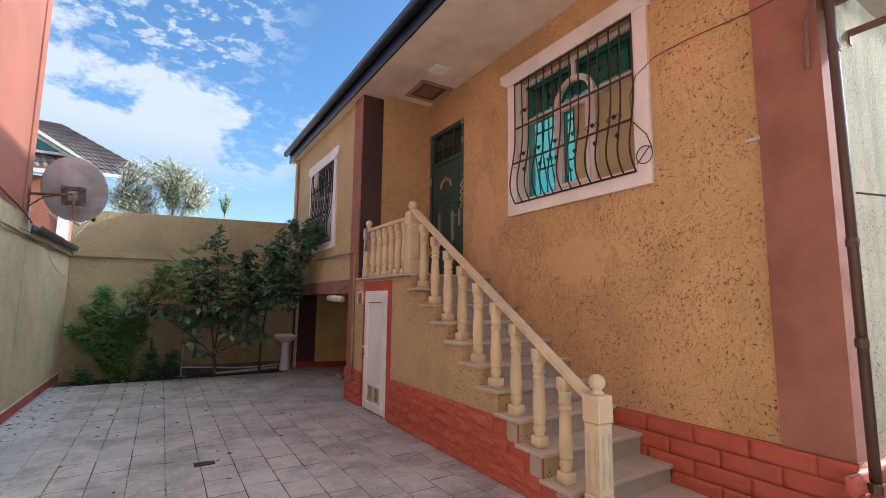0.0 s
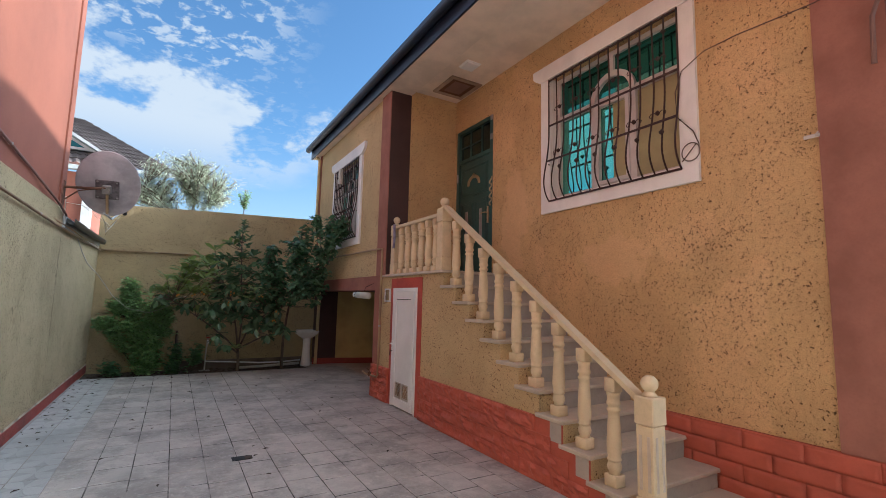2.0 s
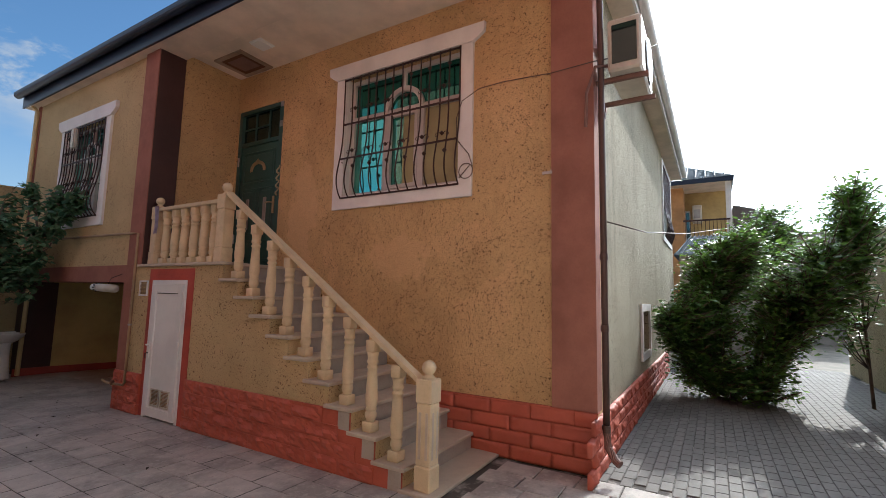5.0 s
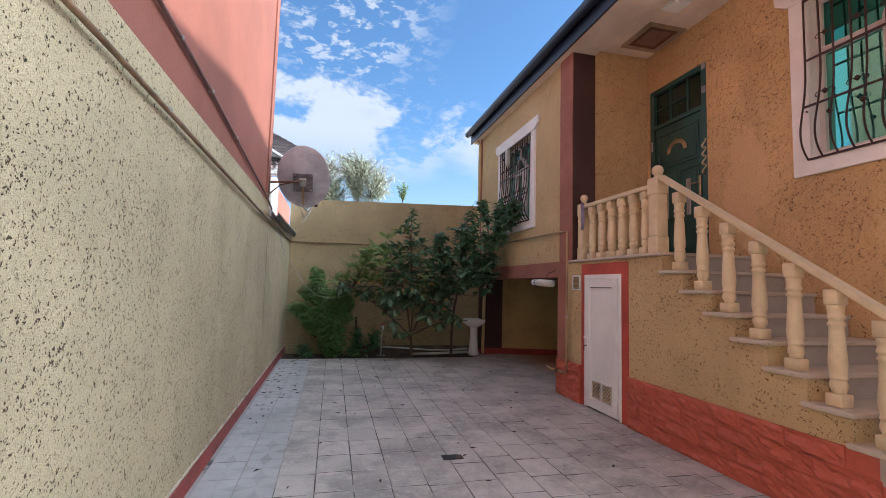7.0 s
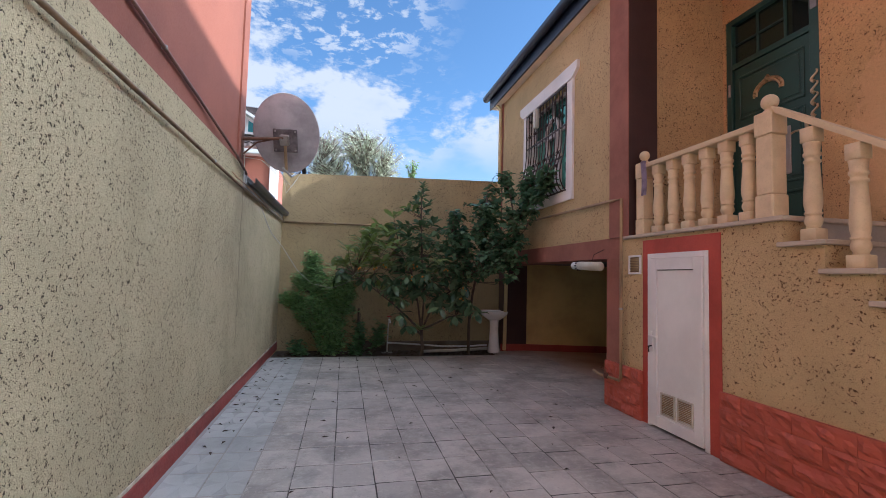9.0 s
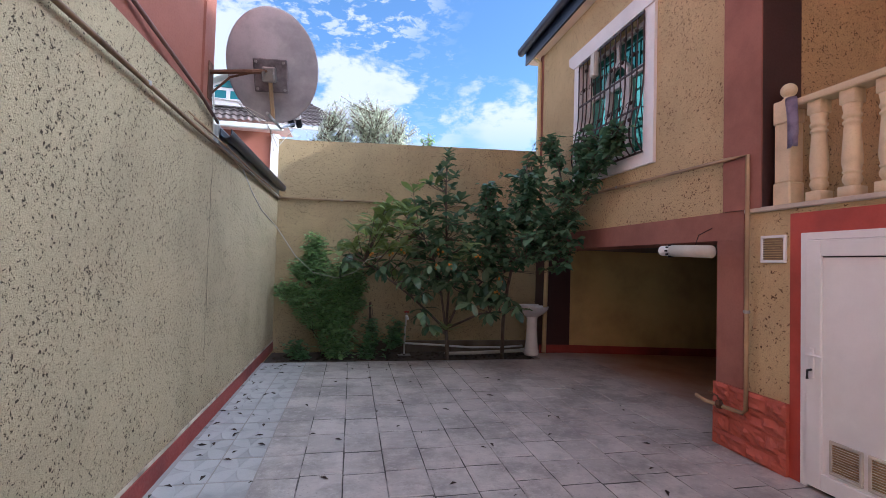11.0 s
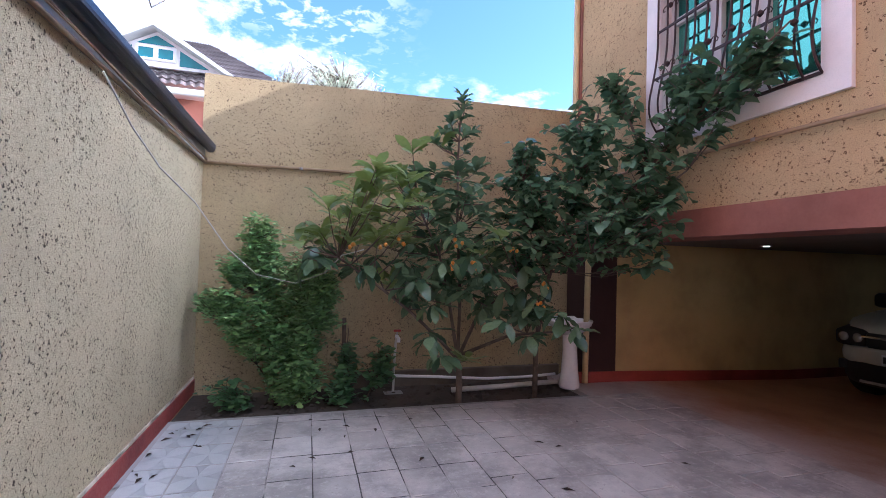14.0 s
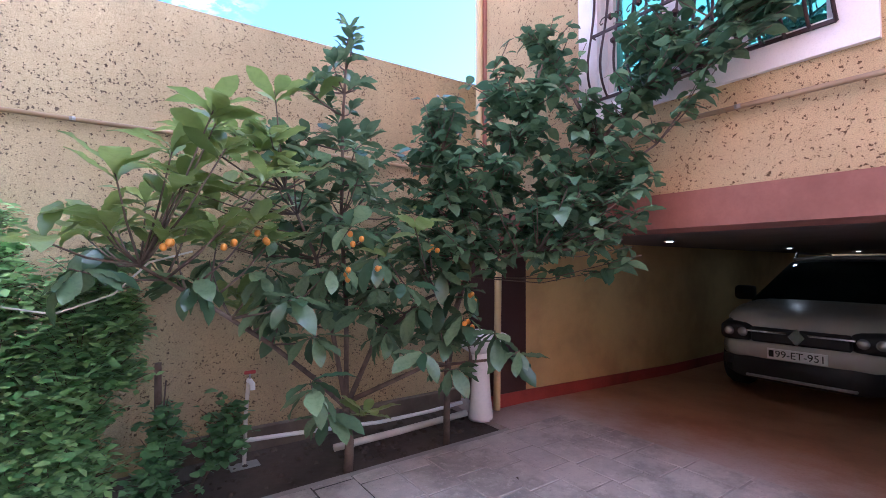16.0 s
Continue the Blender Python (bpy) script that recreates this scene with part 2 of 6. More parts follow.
# ceiling tone set far below the soffit's: the garage's shade is in the colour
M["garage_ceiling"] = paint("ceiling_shade_tone", (0.13, 0.11, 0.095), 0.85, 0.15)
M["soffit"] = paint("soffit_paint", (0.80, 0.66, 0.55), 0.75, 0.12)
M["navy"] = paint("navy_metal", (0.018, 0.028, 0.055), 0.35, 0.2, metal=0.3)
M["limestone"] = stone("limestone", (0.66, 0.53, 0.345), 0.8, 0.08, None, 0.5, 22.0)
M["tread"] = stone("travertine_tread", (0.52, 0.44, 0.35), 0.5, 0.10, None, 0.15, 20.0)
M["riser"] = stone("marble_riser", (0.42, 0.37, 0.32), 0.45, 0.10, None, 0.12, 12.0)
M["tile"] = stone("cement_tile", (0.47, 0.43, 0.395), 0.6, 0.13, (0.48, 0.42, 0.38), 0.25, 22.0)


def carved(n, wide, long, x0, y0):
    """Four diagonal petals in shallow relief on each tile."""
    axes = n.nt.nodes.new("ShaderNodeSeparateXYZ")
    n.put(n.pos, axes.inputs[0])
    u = n.math("SUBTRACT", n.math("FRACT", n.math("DIVIDE", n.math("SUBTRACT", axes.outputs["X"], x0), wide)), 0.5)
    v = n.math("SUBTRACT", n.math("FRACT", n.math("DIVIDE", n.math("SUBTRACT", axes.outputs["Y"], y0), long)), 0.5)
    reach = n.math("SQRT", n.math("ADD", n.math("MULTIPLY", u, u), n.math("MULTIPLY", v, v)))
    turn = n.math("ABSOLUTE", n.math("SINE", n.math("MULTIPLY", n.math("ARCTAN2", v, u), 2.0)))
    petal = n.ramp(n.math("SUBTRACT", turn, n.math("ADD", n.math("MULTIPLY", reach, 1.1), 0.08)), -0.06, 0.10)
    core = n.ramp(reach, 0.07, 0.04)
    return n.math("MAXIMUM", petal, core)


n = Nodes("carved_grey_tile")
relief = n.math("MULTIPLY", carved(n, 0.277, 0.355, -0.415, 8.372), n.ramp(n.noise(1.1, 4, 0.6), 0.36, 0.55))
tone = n.mix(n.rand(), (0.335, 0.33, 0.32), (0.415, 0.41, 0.40))
tone = n.mix(n.ramp(n.noise(1.5, 7, 0.72), 0.45, 0.65, 0.0, 0.6), tone, (0.24, 0.235, 0.225))
tone = n.mix(n.math("MULTIPLY", relief, 0.4), tone, (0.52, 0.52, 0.505))
speck = n.noise(110.0, 4, 0.7)
tone = n.mix(n.ramp(speck, 0.5, 0.75, 0.0, 0.4), tone, (0.31, 0.31, 0.30))
n.bump(n.math("ADD", n.math("MULTIPLY", relief, 1.0), n.math("MULTIPLY", speck, 0.25)), 0.6, 0.008)
M["tile_grey"] = n.done(tone, 0.6)
n = Nodes("tile_bed")
where = n.nt.nodes.new("ShaderNodeSeparateXYZ")
n.put(n.pos, where.inputs[0])
swept = n.math("MULTIPLY", n.ramp(where.outputs["X"], 0.5, 2.0), n.ramp(where.outputs["Y"], 6.5, 9.0))
washed = n.math("MAXIMUM", n.ramp(where.outputs["X"], -0.6, -1.1, 0.0, 0.8), swept)
filled = n.ramp(n.math("ADD", n.noise(1.6, 5, 0.7), n.math("MULTIPLY", washed, 0.2)), 0.47, 0.60)
n.bump(n.noise(55.0, 4), 0.6, 0.004)
M["joint"] = n.done(n.mix(filled, (0.07, 0.062, 0.055), (0.34, 0.31, 0.285)), 0.95)
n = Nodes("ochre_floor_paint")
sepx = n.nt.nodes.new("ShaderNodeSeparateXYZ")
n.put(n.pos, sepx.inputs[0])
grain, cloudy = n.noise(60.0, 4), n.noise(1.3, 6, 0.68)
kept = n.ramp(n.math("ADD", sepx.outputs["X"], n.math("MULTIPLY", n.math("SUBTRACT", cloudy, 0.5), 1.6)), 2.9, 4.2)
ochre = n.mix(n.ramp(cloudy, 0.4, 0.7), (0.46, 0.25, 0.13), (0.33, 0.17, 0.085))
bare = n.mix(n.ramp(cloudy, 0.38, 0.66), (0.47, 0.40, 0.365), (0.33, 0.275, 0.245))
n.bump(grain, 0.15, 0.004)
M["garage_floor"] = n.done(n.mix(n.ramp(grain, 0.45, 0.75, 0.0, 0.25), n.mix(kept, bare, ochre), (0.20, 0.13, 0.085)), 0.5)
M["earth"] = paint("garden_soil", (0.075, 0.055, 0.04), 0.98, 0.35, 22.0, 1.0)
M["dusty_ground"] = paint("dusty_ground", (0.28, 0.25, 0.21), 0.95, 0.2, 30.0, 0.6)
M["paver"] = stone("alley_paver", (0.15, 0.14, 0.13), 0.75, 0.15)
M["concrete"] = paint("concrete", (0.34, 0.32, 0.29), 0.9, 0.22, 60.0, 0.5)
M["roof_tile"] = paint("roof_metal_tile", (0.13, 0.105, 0.10), 0.45, 0.2, 40.0, 0.1)


# ---- mesh helpers ----
def mesh_of(name, bm, material, smooth=False):
    me = bpy.data.meshes.new(name)
    bm.normal_update()
    bm.to_mesh(me)
    bm.free()
    me.materials.append(material)
    if smooth:
        me.polygons.foreach_set("use_smooth", [True] * len(me.polygons))
    return me


def part(name, bm, material, parent, label="", smooth=False):
    ob = new(name, mesh_of(name, bm, material, smooth))
    ob.parent = parent
    if label:
        ob["label"] = label
    return ob


def thing(name, at, label, category, group="", rz=0.0):
    ob = new(name)
    ob.matrix_basis = pose(*at, 0, 0, rz)
    ob.empty_display_size = 0.1
    return tagged(ob, label, category, group)


def solid(name, bm, material, label, category, kind="structure", smooth=False):
    return tagged(new(name, mesh_of(name, bm, material, smooth)), label, category, "", kind)


def box(bm, x0, x1, y0, y1, z0, z1, bevel=0.0):
    """Adds a box to bm, with chamfered edges if bevel is given."""
    vs = [bm.verts.new((x, y, z)) for z in (z0, z1) for y in (y0, y1) for x in (x0, x1)]
    fs = [bm.faces.new([vs[i] for i in f]) for f in ((0, 2, 3, 1), (4, 5, 7, 6), (0, 1, 5, 4), (2, 6, 7, 3), (0, 4, 6, 2), (1, 3, 7, 5))]
    if bevel:
        es = list({e for f in fs for e in f.edges})
        bmesh.ops.bevel(bm, geom=es, offset=bevel, segments=1, affect="EDGES", profile=0.5)
    return bm


def boxed(*a, bevel=0.0):
    return box(bmesh.new(), *a, bevel=bevel)


def prism(bm, outline, axis, a, b):
    """Extrudes a 2D outline along axis from a to b. Outline: for x (y, z), for y (x, z), for z (x, y)."""
    def at(p, v):
        return {"x": (v, p[0], p[1]), "y": (p[0], v, p[1]), "z": (p[0], p[1], v)}[axis]
    lo, hi = [bm.verts.new(at(p, a)) for p in outline], [bm.verts.new(at(p, b)) for p in outline]
    n = len(outline)
    bm.faces.new(lo[::-1])
    bm.faces.new(hi)
    for i in range(n):
        bm.faces.new((lo[i], lo[(i + 1) % n], hi[(i + 1) % n], hi[i]))
    bmesh.ops.recalc_face_normals(bm, faces=bm.faces[:])
    return bm


def lathe(bm, profile, at=(0, 0, 0), seg=16):
    """Turns a profile of (radius, height) about the vertical through at."""
    rings = []
    for r, z in profile:
        rings.append([bm.verts.new((at[0] + r * math.cos(2 * math.pi * i / seg), at[1] + r * math.sin(2 * math.pi * i / seg), at[2] + z)) for i in range(seg)])
    for a, b in zip(rings, rings[1:]):
        for i in range(seg):
            bm.faces.new((a[i], a[(i + 1) % seg], b[(i + 1) % seg], b[i]))
    bm.faces.new(rings[0][::-1])
    bm.faces.new(rings[-1])
    return bm


def tube(bm, pts, r, seg=8, r_end=None):
    """A round bar along a polyline, tapering to r_end."""
    pts = [Vector(p) for p in pts]
    rings, up = [], Vector((0.31, 0.17, 0.93))
    for i, p in enumerate(pts):
        d = (pts[min(i + 1, len(pts) - 1)] - pts[max(i - 1, 0)]).normalized()
        side = d.cross(up)
        if side.length < 0.1:
            side = d.cross(Vector((1, 0, 0)))
        side.normalize()
        other = d.cross(side)
        rr = r if r_end is None else r + (r_end - r) * i / (len(pts) - 1)
        rings.append([bm.verts.new(p + rr * (math.cos(2 * math.pi * k / seg) * side + math.sin(2 * math.pi * k / seg) * other)) for k in range(seg)])
    for a, b in zip(rings, rings[1:]):
        for k in range(seg):
            bm.faces.new((a[k], a[(k + 1) % seg], b[(k + 1) % seg], b[k]))
    bm.faces.new(rings[0][::-1])
    bm.faces.new(rings[-1])
    return bm


def holed(bm, axis, a, b, u0, u1, z0, z1, holes):
    """A wall between a and b on axis ('x' or 'y'), over u0..u1 and z0..z1, with holes (u0, u1, z0, z1) through it."""
    us = sorted({u0, u1, *(h[i] for h in holes for i in (0, 1))})
    zs = sorted({z0, z1, *(h[i] for h in holes for i in (2, 3))})
    for ua, ub in zip(us, us[1:]):
        for za, zb in zip(zs, zs[1:]):
            um, zm = (ua + ub) / 2, (za + zb) / 2
            if any(h[0] < um < h[1] and h[2] < zm < h[3] for h in holes):
                continue
            box(bm, *((a, b, ua, ub) if axis == "x" else (ua, ub, a, b)), za, zb)
    bmesh.ops.remove_doubles(bm, verts=bm.verts[:], dist=1e-5)
    inner = [f for f in bm.faces if any(g is not f and set(g.verts) == set(f.verts) for g in f.verts[0].link_faces)]
    if inner:
        bmesh.ops.delete(bm, geom=inner, context="FACES_ONLY")
    return bm


# ---- the plan, in metres ----
LEFT, BACK = -1.57, 11.27          # faces of the yard walls
WING, MAIN = 2.60, 3.82            # faces of the front wing and of the recessed house wall
WING_Y0, WING_Y1 = 6.70, 10.90     # the wing along the yard
SIDE = 1.19                        # the house's side wall on the alley
SOFFIT, EAVE = 4.98, 2.42          # underside of the roof overhang, and its outer edge
LANDING, RISE, TREAD = 1.89, 0.189, 0.283
WIN_A, WIN_B = (2.64, 4.36, 2.82, 4.42), (8.12, 9.50, 2.67, 4.17)
DOOR = (5.63, 6.68, 1.89, 4.41)
STORE = (5.63, 6.41, 0.0, 1.68)
GARAGE_Z = 1.68

# ---- ground, yard walls, house shell ----
bm = bmesh.new()
for x0, x1, y0, y1 in ((-900, 900, -900, -5), (-900, 900, 11.6, 900), (-900, -1.9, -5, 11.6), (13.5, 900, -5, 11.6)):
    box(bm, x0, x1, y0, y1, -0.6, -0.02)
solid("ground", bm, M["dusty_ground"], "dusty bare ground reaching out round the yard", "ground")
solid("floor_alley", boxed(3.1, 13.5, -5.0, 6.85, -0.6, -0.012), M["joint"], "grey paved alley floor along the house's side", "pavement")
yard_floor = solid("floor", boxed(-1.9, 3.1, -5.0, 10.32, -0.6, -0.0055), M["joint"], "courtyard floor of square cement tiles with dark joints", "floor")
solid("garden_bed", boxed(-1.9, 2.45, 10.36, 11.6, -0.6, -0.05), M["earth"], "dark bare soil in a narrow planting bed", "garden bed")
solid("kerb", boxed(-1.57, 2.45, 10.30, 10.36, -0.3, -0.004, bevel=0.006), M["concrete"], "low concrete edge between tiles and planting bed", "kerb")
bm = prism(bmesh.new(), [(2.45, -0.6), (3.1, -0.6), (3.1, -0.004), (2.45, -0.004)], "y", 10.32, 11.4)
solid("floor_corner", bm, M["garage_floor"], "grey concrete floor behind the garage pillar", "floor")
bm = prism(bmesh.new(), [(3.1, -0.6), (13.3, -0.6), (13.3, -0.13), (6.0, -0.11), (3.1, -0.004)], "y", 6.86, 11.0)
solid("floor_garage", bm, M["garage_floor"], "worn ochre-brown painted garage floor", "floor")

solid("wall_west", boxed(LEFT - 0.25, LEFT, -5.0, 7.90, -0.1, 2.60), M["wall_yard"], "beige pitted stucco yard wall with a red base", "wall")
solid("wall_west_low", boxed(LEFT - 0.25, LEFT, 7.90, BACK, -0.1, 2.34), M["wall_yard"], "beige pitted stucco yard wall under a gutter", "wall")
bm = prism(bmesh.new(), [(LEFT - 0.02, -0.1), (3.3, -0.1), (3.3, 3.44), (2.6, 3.40), (1.2, 3.36), (0.0, 3.325), (-0.9, 3.29), (-1.3, 3.28), (LEFT - 0.02, 3.285)], "y", BACK, BACK + 0.25)
solid("wall_north", bm, M["wall_back"], "tan pitted stucco wall closing the yard", "wall")
solid("wall_south", boxed(LEFT - 0.25, 13.5, -5.25, -5.0, -0.1, 2.6), M["wall_yard"], "beige stucco wall behind the yard", "wall")
bm = boxed(LEFT - 0.01, LEFT + 0.014, -4.9, BACK - 0.01, -0.02, 0.125, bevel=0.004)
solid("baseboard", bm, M["skirting_red"], "dull red painted skirting along the yard wall", "baseboard")

M["old_plaster"] = paint("old_plaster", (0.60, 0.53, 0.42), 0.95, 0.35, 60.0, 0.6, scale=6.0)
solid("trim_base", boxed(LEFT - 0.01, LEFT + 0.007, -4.9, BACK - 0.01, 0.1255, 0.148), M["old_plaster"], "worn pale plaster edge above the red skirting", "trim")

# house shell
bm = holed(bmesh.new(), "x", MAIN, MAIN + 0.3, SIDE, WING_Y0 + 0.05, -0.1, 5.05, [WIN_A, DOOR])
solid("wall_house", bm, M["wall_house"], "ochre pitted stucco house wall with worn patches", "wall")
bm = holed(bmesh.new(), "x", WING, WING + 0.3, WING_Y0 + 0.351, WING_Y1, 1.885, 4.884, [WIN_B])
solid("wall_wing", bm, M["wall_wing"], "tan pitted stucco wall of the front wing", "wall")
solid("wall_wing_return", boxed(2.93, 4.1, WING_Y0 + 0.02, WING_Y0 + 0.35, 1.6, 5.05), M["wall_house"], "tan stucco return wall beside the entrance", "wall")
solid("wall_wing_north", boxed(WING + 0.3, 9.0, WING_Y1 - 0.3, WING_Y1, 1.885, 5.05), M["wall_wing"], "tan stucco end wall of the wing", "wall")
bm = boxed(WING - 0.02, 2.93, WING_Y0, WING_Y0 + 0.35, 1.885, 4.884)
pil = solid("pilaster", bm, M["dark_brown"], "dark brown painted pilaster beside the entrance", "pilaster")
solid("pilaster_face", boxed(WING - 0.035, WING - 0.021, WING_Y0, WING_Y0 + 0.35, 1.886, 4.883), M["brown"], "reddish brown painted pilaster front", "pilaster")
solid("pilaster_end", boxed(WING - 0.02, WING - 0.001, 10.80, WING_Y1, 1.886, 4.883), M["brown"], "reddish brown painted edge of the wing", "pilaster")
solid("beam", boxed(WING - 0.02, WING + 0.45, 6.86, WING_Y1, 1.655, 1.884), M["brown"], "reddish brown beam over the garage opening", "beam")
solid("jamb", boxed(WING - 0.02, WING + 0.45, 6.86, 7.12, 0.50, 1.654), M["brown"], "reddish brown pillar at the garage opening", "pillar")
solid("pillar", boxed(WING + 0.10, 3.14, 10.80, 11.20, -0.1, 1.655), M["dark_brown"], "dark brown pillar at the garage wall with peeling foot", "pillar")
solid("wall_garage_north", boxed(3.14, 13.0, 10.82, 11.1, -0.3, 1.70), M["garage_wall"], "ochre plastered garage wall", "wall")
bm = prism(bmesh.new(), [(2.61, -0.02), (3.15, -0.02), (6.0, -0.12), (13.0, -0.14), (13.0, 0.0), (6.0, 0.02), (3.15, 0.12), (2.61, 0.13)], "y", 10.785, 10.80)
solid("baseboard_garage", bm, M["skirting_red"], "red painted skirting of the garage", "baseboard")
solid("wall_garage_east", boxed(13.3, 13.6, SIDE + 0.3, 11.1, -0.3, 5.0), M["garage_wall"], "ochre plastered rear wall of the garage", "wall")
solid("wall_garage_south", boxed(WING + 0.45, 12.7, 6.70, 6.86, -0.3, 1.70), M["garage_wall"], "ochre plastered inner garage wall", "wall")
solid("ceiling_garage", boxed(WING + 0.45, 12.7, 6.86, 10.82, 1.68, 1.80), M["garage_ceiling"], "low plain garage ceiling, coloured dark for the shade inside", "ceiling")
solid("floor_upper", boxed(MAIN + 0.3, 12.7, SIDE + 0.3, 10.6, 1.80, 1.89), M["concrete"], "upper floor slab inside the house", "floor")
bm = holed(bmesh.new(), "y", SIDE, SIDE + 0.3, MAIN + 0.301, 13.6, -0.1, 5.05, [(10.9, 12.9, 3.05, 4.75), (6.95, 7.8, 0.78, 1.40)])
solid("wall_side", bm, M["wall_side"], "grey-beige weathered stucco side wall of the house", "wall")
solid("pilaster_corner", boxed(MAIN - 0.03, MAIN + 0.16, SIDE - 0.025, 1.58, 0.545, 5.03), M["brown"], "reddish brown painted corner pilaster of the house", "pilaster")

# roof overhang, fascia, gutter and hipped roof
solid("ceiling_soffit", boxed(EAVE + 0.05, MAIN + 0.35, 0.93, 11.22, SOFFIT, SOFFIT + 0.05), M["soffit"], "beige painted soffit of the roof overhang", "soffit")
solid("ceiling_soffit_side", boxed(MAIN + 0.35, 13.6, 0.93, SIDE + 0.4, SOFFIT, SOFFIT + 0.05), M["soffit"], "grey painted soffit along the side wall", "soffit")
solid("trim_soffit", boxed(EAVE + 0.05, 2.93, 0.935, 11.21, 4.885, SOFFIT - 0.001), M["soffit"], "beige boxed band under the roof edge", "trim")
roof = bmesh.new()
X0, X1, Y0, Y1, ZR, RH = EAVE, 13.8, 0.90, 11.29, 5.14, 3.9
cs = [roof.verts.new(p) for p in ((X0, Y0, ZR), (X1, Y0, ZR), (X1, Y1, ZR), (X0, Y1, ZR), (X0 + 4.9, Y0 + 2.8, ZR + RH), (X1 - 4.9, Y0 + 2.8, ZR + RH), (X1 - 4.9, Y1 - 4.2, ZR + RH), (X0 + 4.9, Y1 - 4.2, ZR + RH))]
for f in ((0, 1, 5, 4), (1, 2, 6, 5), (2, 3, 7, 6), (3, 0, 4, 7), (4, 5, 6, 7), (3, 2, 1, 0)):
    roof.faces.new([cs[i] for i in f])
solid("roof", roof, M["roof_tile"], "dark hipped metal roof of the house", "roof")


def gutter(name, a, b, label, r=0.065, coat="navy"):
    """A dark half-round gutter with a lip between two points."""
    a, b = Vector(a), Vector(b)
    d = (b - a).normalized()
    s = Vector((d.y, -d.x, 0))
    sec = [(r * math.cos(t), r * math.sin(t)) for t in np.linspace(math.pi, 2 * math.pi, 9)]
    sec = [(-r, 0.035)] + sec + [(r, 0.035)]
    sec = sec + [(p * 0.88, q * 0.88 if q < 0 else q) for p, q in sec[::-1]]
    bm = bmesh.new()
    rings = [[bm.verts.new(e + s * p + Vector((0, 0, q))) for p, q in sec] for e in (a, b)]
    n = len(sec)
    for i in range(n):
        bm.faces.new((rings[0][i], rings[0][(i + 1) % n], rings[1][(i + 1) % n], rings[1][i]))
    bm.faces.new(rings[0][::-1])
    bm.faces.new(rings[1])
    bmesh.ops.recalc_face_normals(bm, faces=bm.faces[:])
    return tagged(new(name, mesh_of(name, bm, M[coat])), label, "gutter", "", "structure")


solid("fascia", boxed(EAVE + 0.02, EAVE + 0.05, 0.92, 11.24, 4.88, 5.16), M["navy"], "dark navy metal fascia board", "fascia")
solid("fascia_side", boxed(EAVE + 0.05, 13.7, 0.90, 0.928, SOFFIT - 0.02, 5.16), M["white_trim"], "pale metal fascia board along the alley", "fascia")
gutter("gutter", (EAVE - 0.05, 0.86, 5.11), (EAVE - 0.05, 11.28, 5.11), "dark navy roof gutter over the yard")
gutter("gutter_side", (EAVE, 0.845, 5.11), (13.7, 0.845, 5.11), "pale grey roof gutter over the alley", coat="white_trim")

# stairs with landing
bm = bmesh.new()
outline = [(6.86, 0.0), (6.86, LANDING - 0.035)]
for k in range(10):
    yr = 4.97 - TREAD * k
    outline += [(yr, LANDING - RISE * k - 0.035), (yr, max(0.0, LANDING - RISE * (k + 1) - 0.035))]
holed_outline = [(5.63, 0.0), (5.63, 1.68), (6.41, 1.68), (6.41, 0.0)]
outline = outline + holed_outline
prism(bm, outline, "x", WING, WING + 0.22)
solid("wall_stair", bm, M["wall_wing"], "tan stucco side wall of the outside stairs", "wall")
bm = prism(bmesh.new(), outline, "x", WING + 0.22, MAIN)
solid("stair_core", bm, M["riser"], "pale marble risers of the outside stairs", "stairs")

M["pvc"] = paint("white_plastic", (0.80, 0.79, 0.78), 0.35, 0.05, 200.0, 0.05)
M["old_pvc"] = paint("aged_white_plastic", (0.62, 0.58, 0.50), 0.5, 0.2, 80.0, 0.1)
M["frame"] = paint("dusty_window_frame", (0.60, 0.55, 0.53), 0.45, 0.15, 120.0, 0.1)
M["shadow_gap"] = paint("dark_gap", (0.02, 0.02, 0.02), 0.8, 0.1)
M["iron"] = paint("brown_wrought_iron", (0.055, 0.03, 0.028), 0.5, 0.2, 150.0, 0.3, metal=0.5)
M["green_door"] = paint("green_door_paint", (0.02, 0.072, 0.062), 0.42, 0.15, 30.0, 0.1)
M["gold"] = paint("dull_brass", (0.56, 0.42, 0.26), 0.35, 0.3, 90.0, 0.3, metal=0.85)
M["steel"] = paint("worn_steel", (0.42, 0.40, 0.38), 0.4, 0.3, 90.0, 0.3, metal=0.8)
M["rust"] = paint("rusted_steel", (0.15, 0.065, 0.035), 0.85, 0.4, 60.0, 0.8)
M["gas_pipe"] = paint("painted_gas_pipe", (0.42, 0.28, 0.15), 0.5, 0.3, 40.0, 0.2)
M["old_pipe"] = paint("rusty_brown_pipe", (0.25, 0.155, 0.085), 0.6, 0.35, 40.0, 0.3, scale=5.0)
M["beige_pipe"] = paint("beige_downpipe", (0.62, 0.48, 0.25), 0.5, 0.15, 60.0, 0.1)
M["brown_pipe"] = paint("brown_downpipe", (0.085, 0.045, 0.035), 0.45, 0.2, 60.0, 0.1)
M["conduit"] = paint("dusty_conduit", (0.22, 0.12, 0.10), 0.7, 0.2)
M["plate_metal"] = paint("stained_plate", (0.21, 0.18, 0.185), 0.6, 0.4, 50.0, 0.5, metal=0.4, scale=9.0)
M["cable"] = paint("cable_sheath", (0.09, 0.055, 0.04), 0.6, 0.2)
M["white_cable"] = paint("pale_cable", (0.55, 0.52, 0.45), 0.6, 0.2)
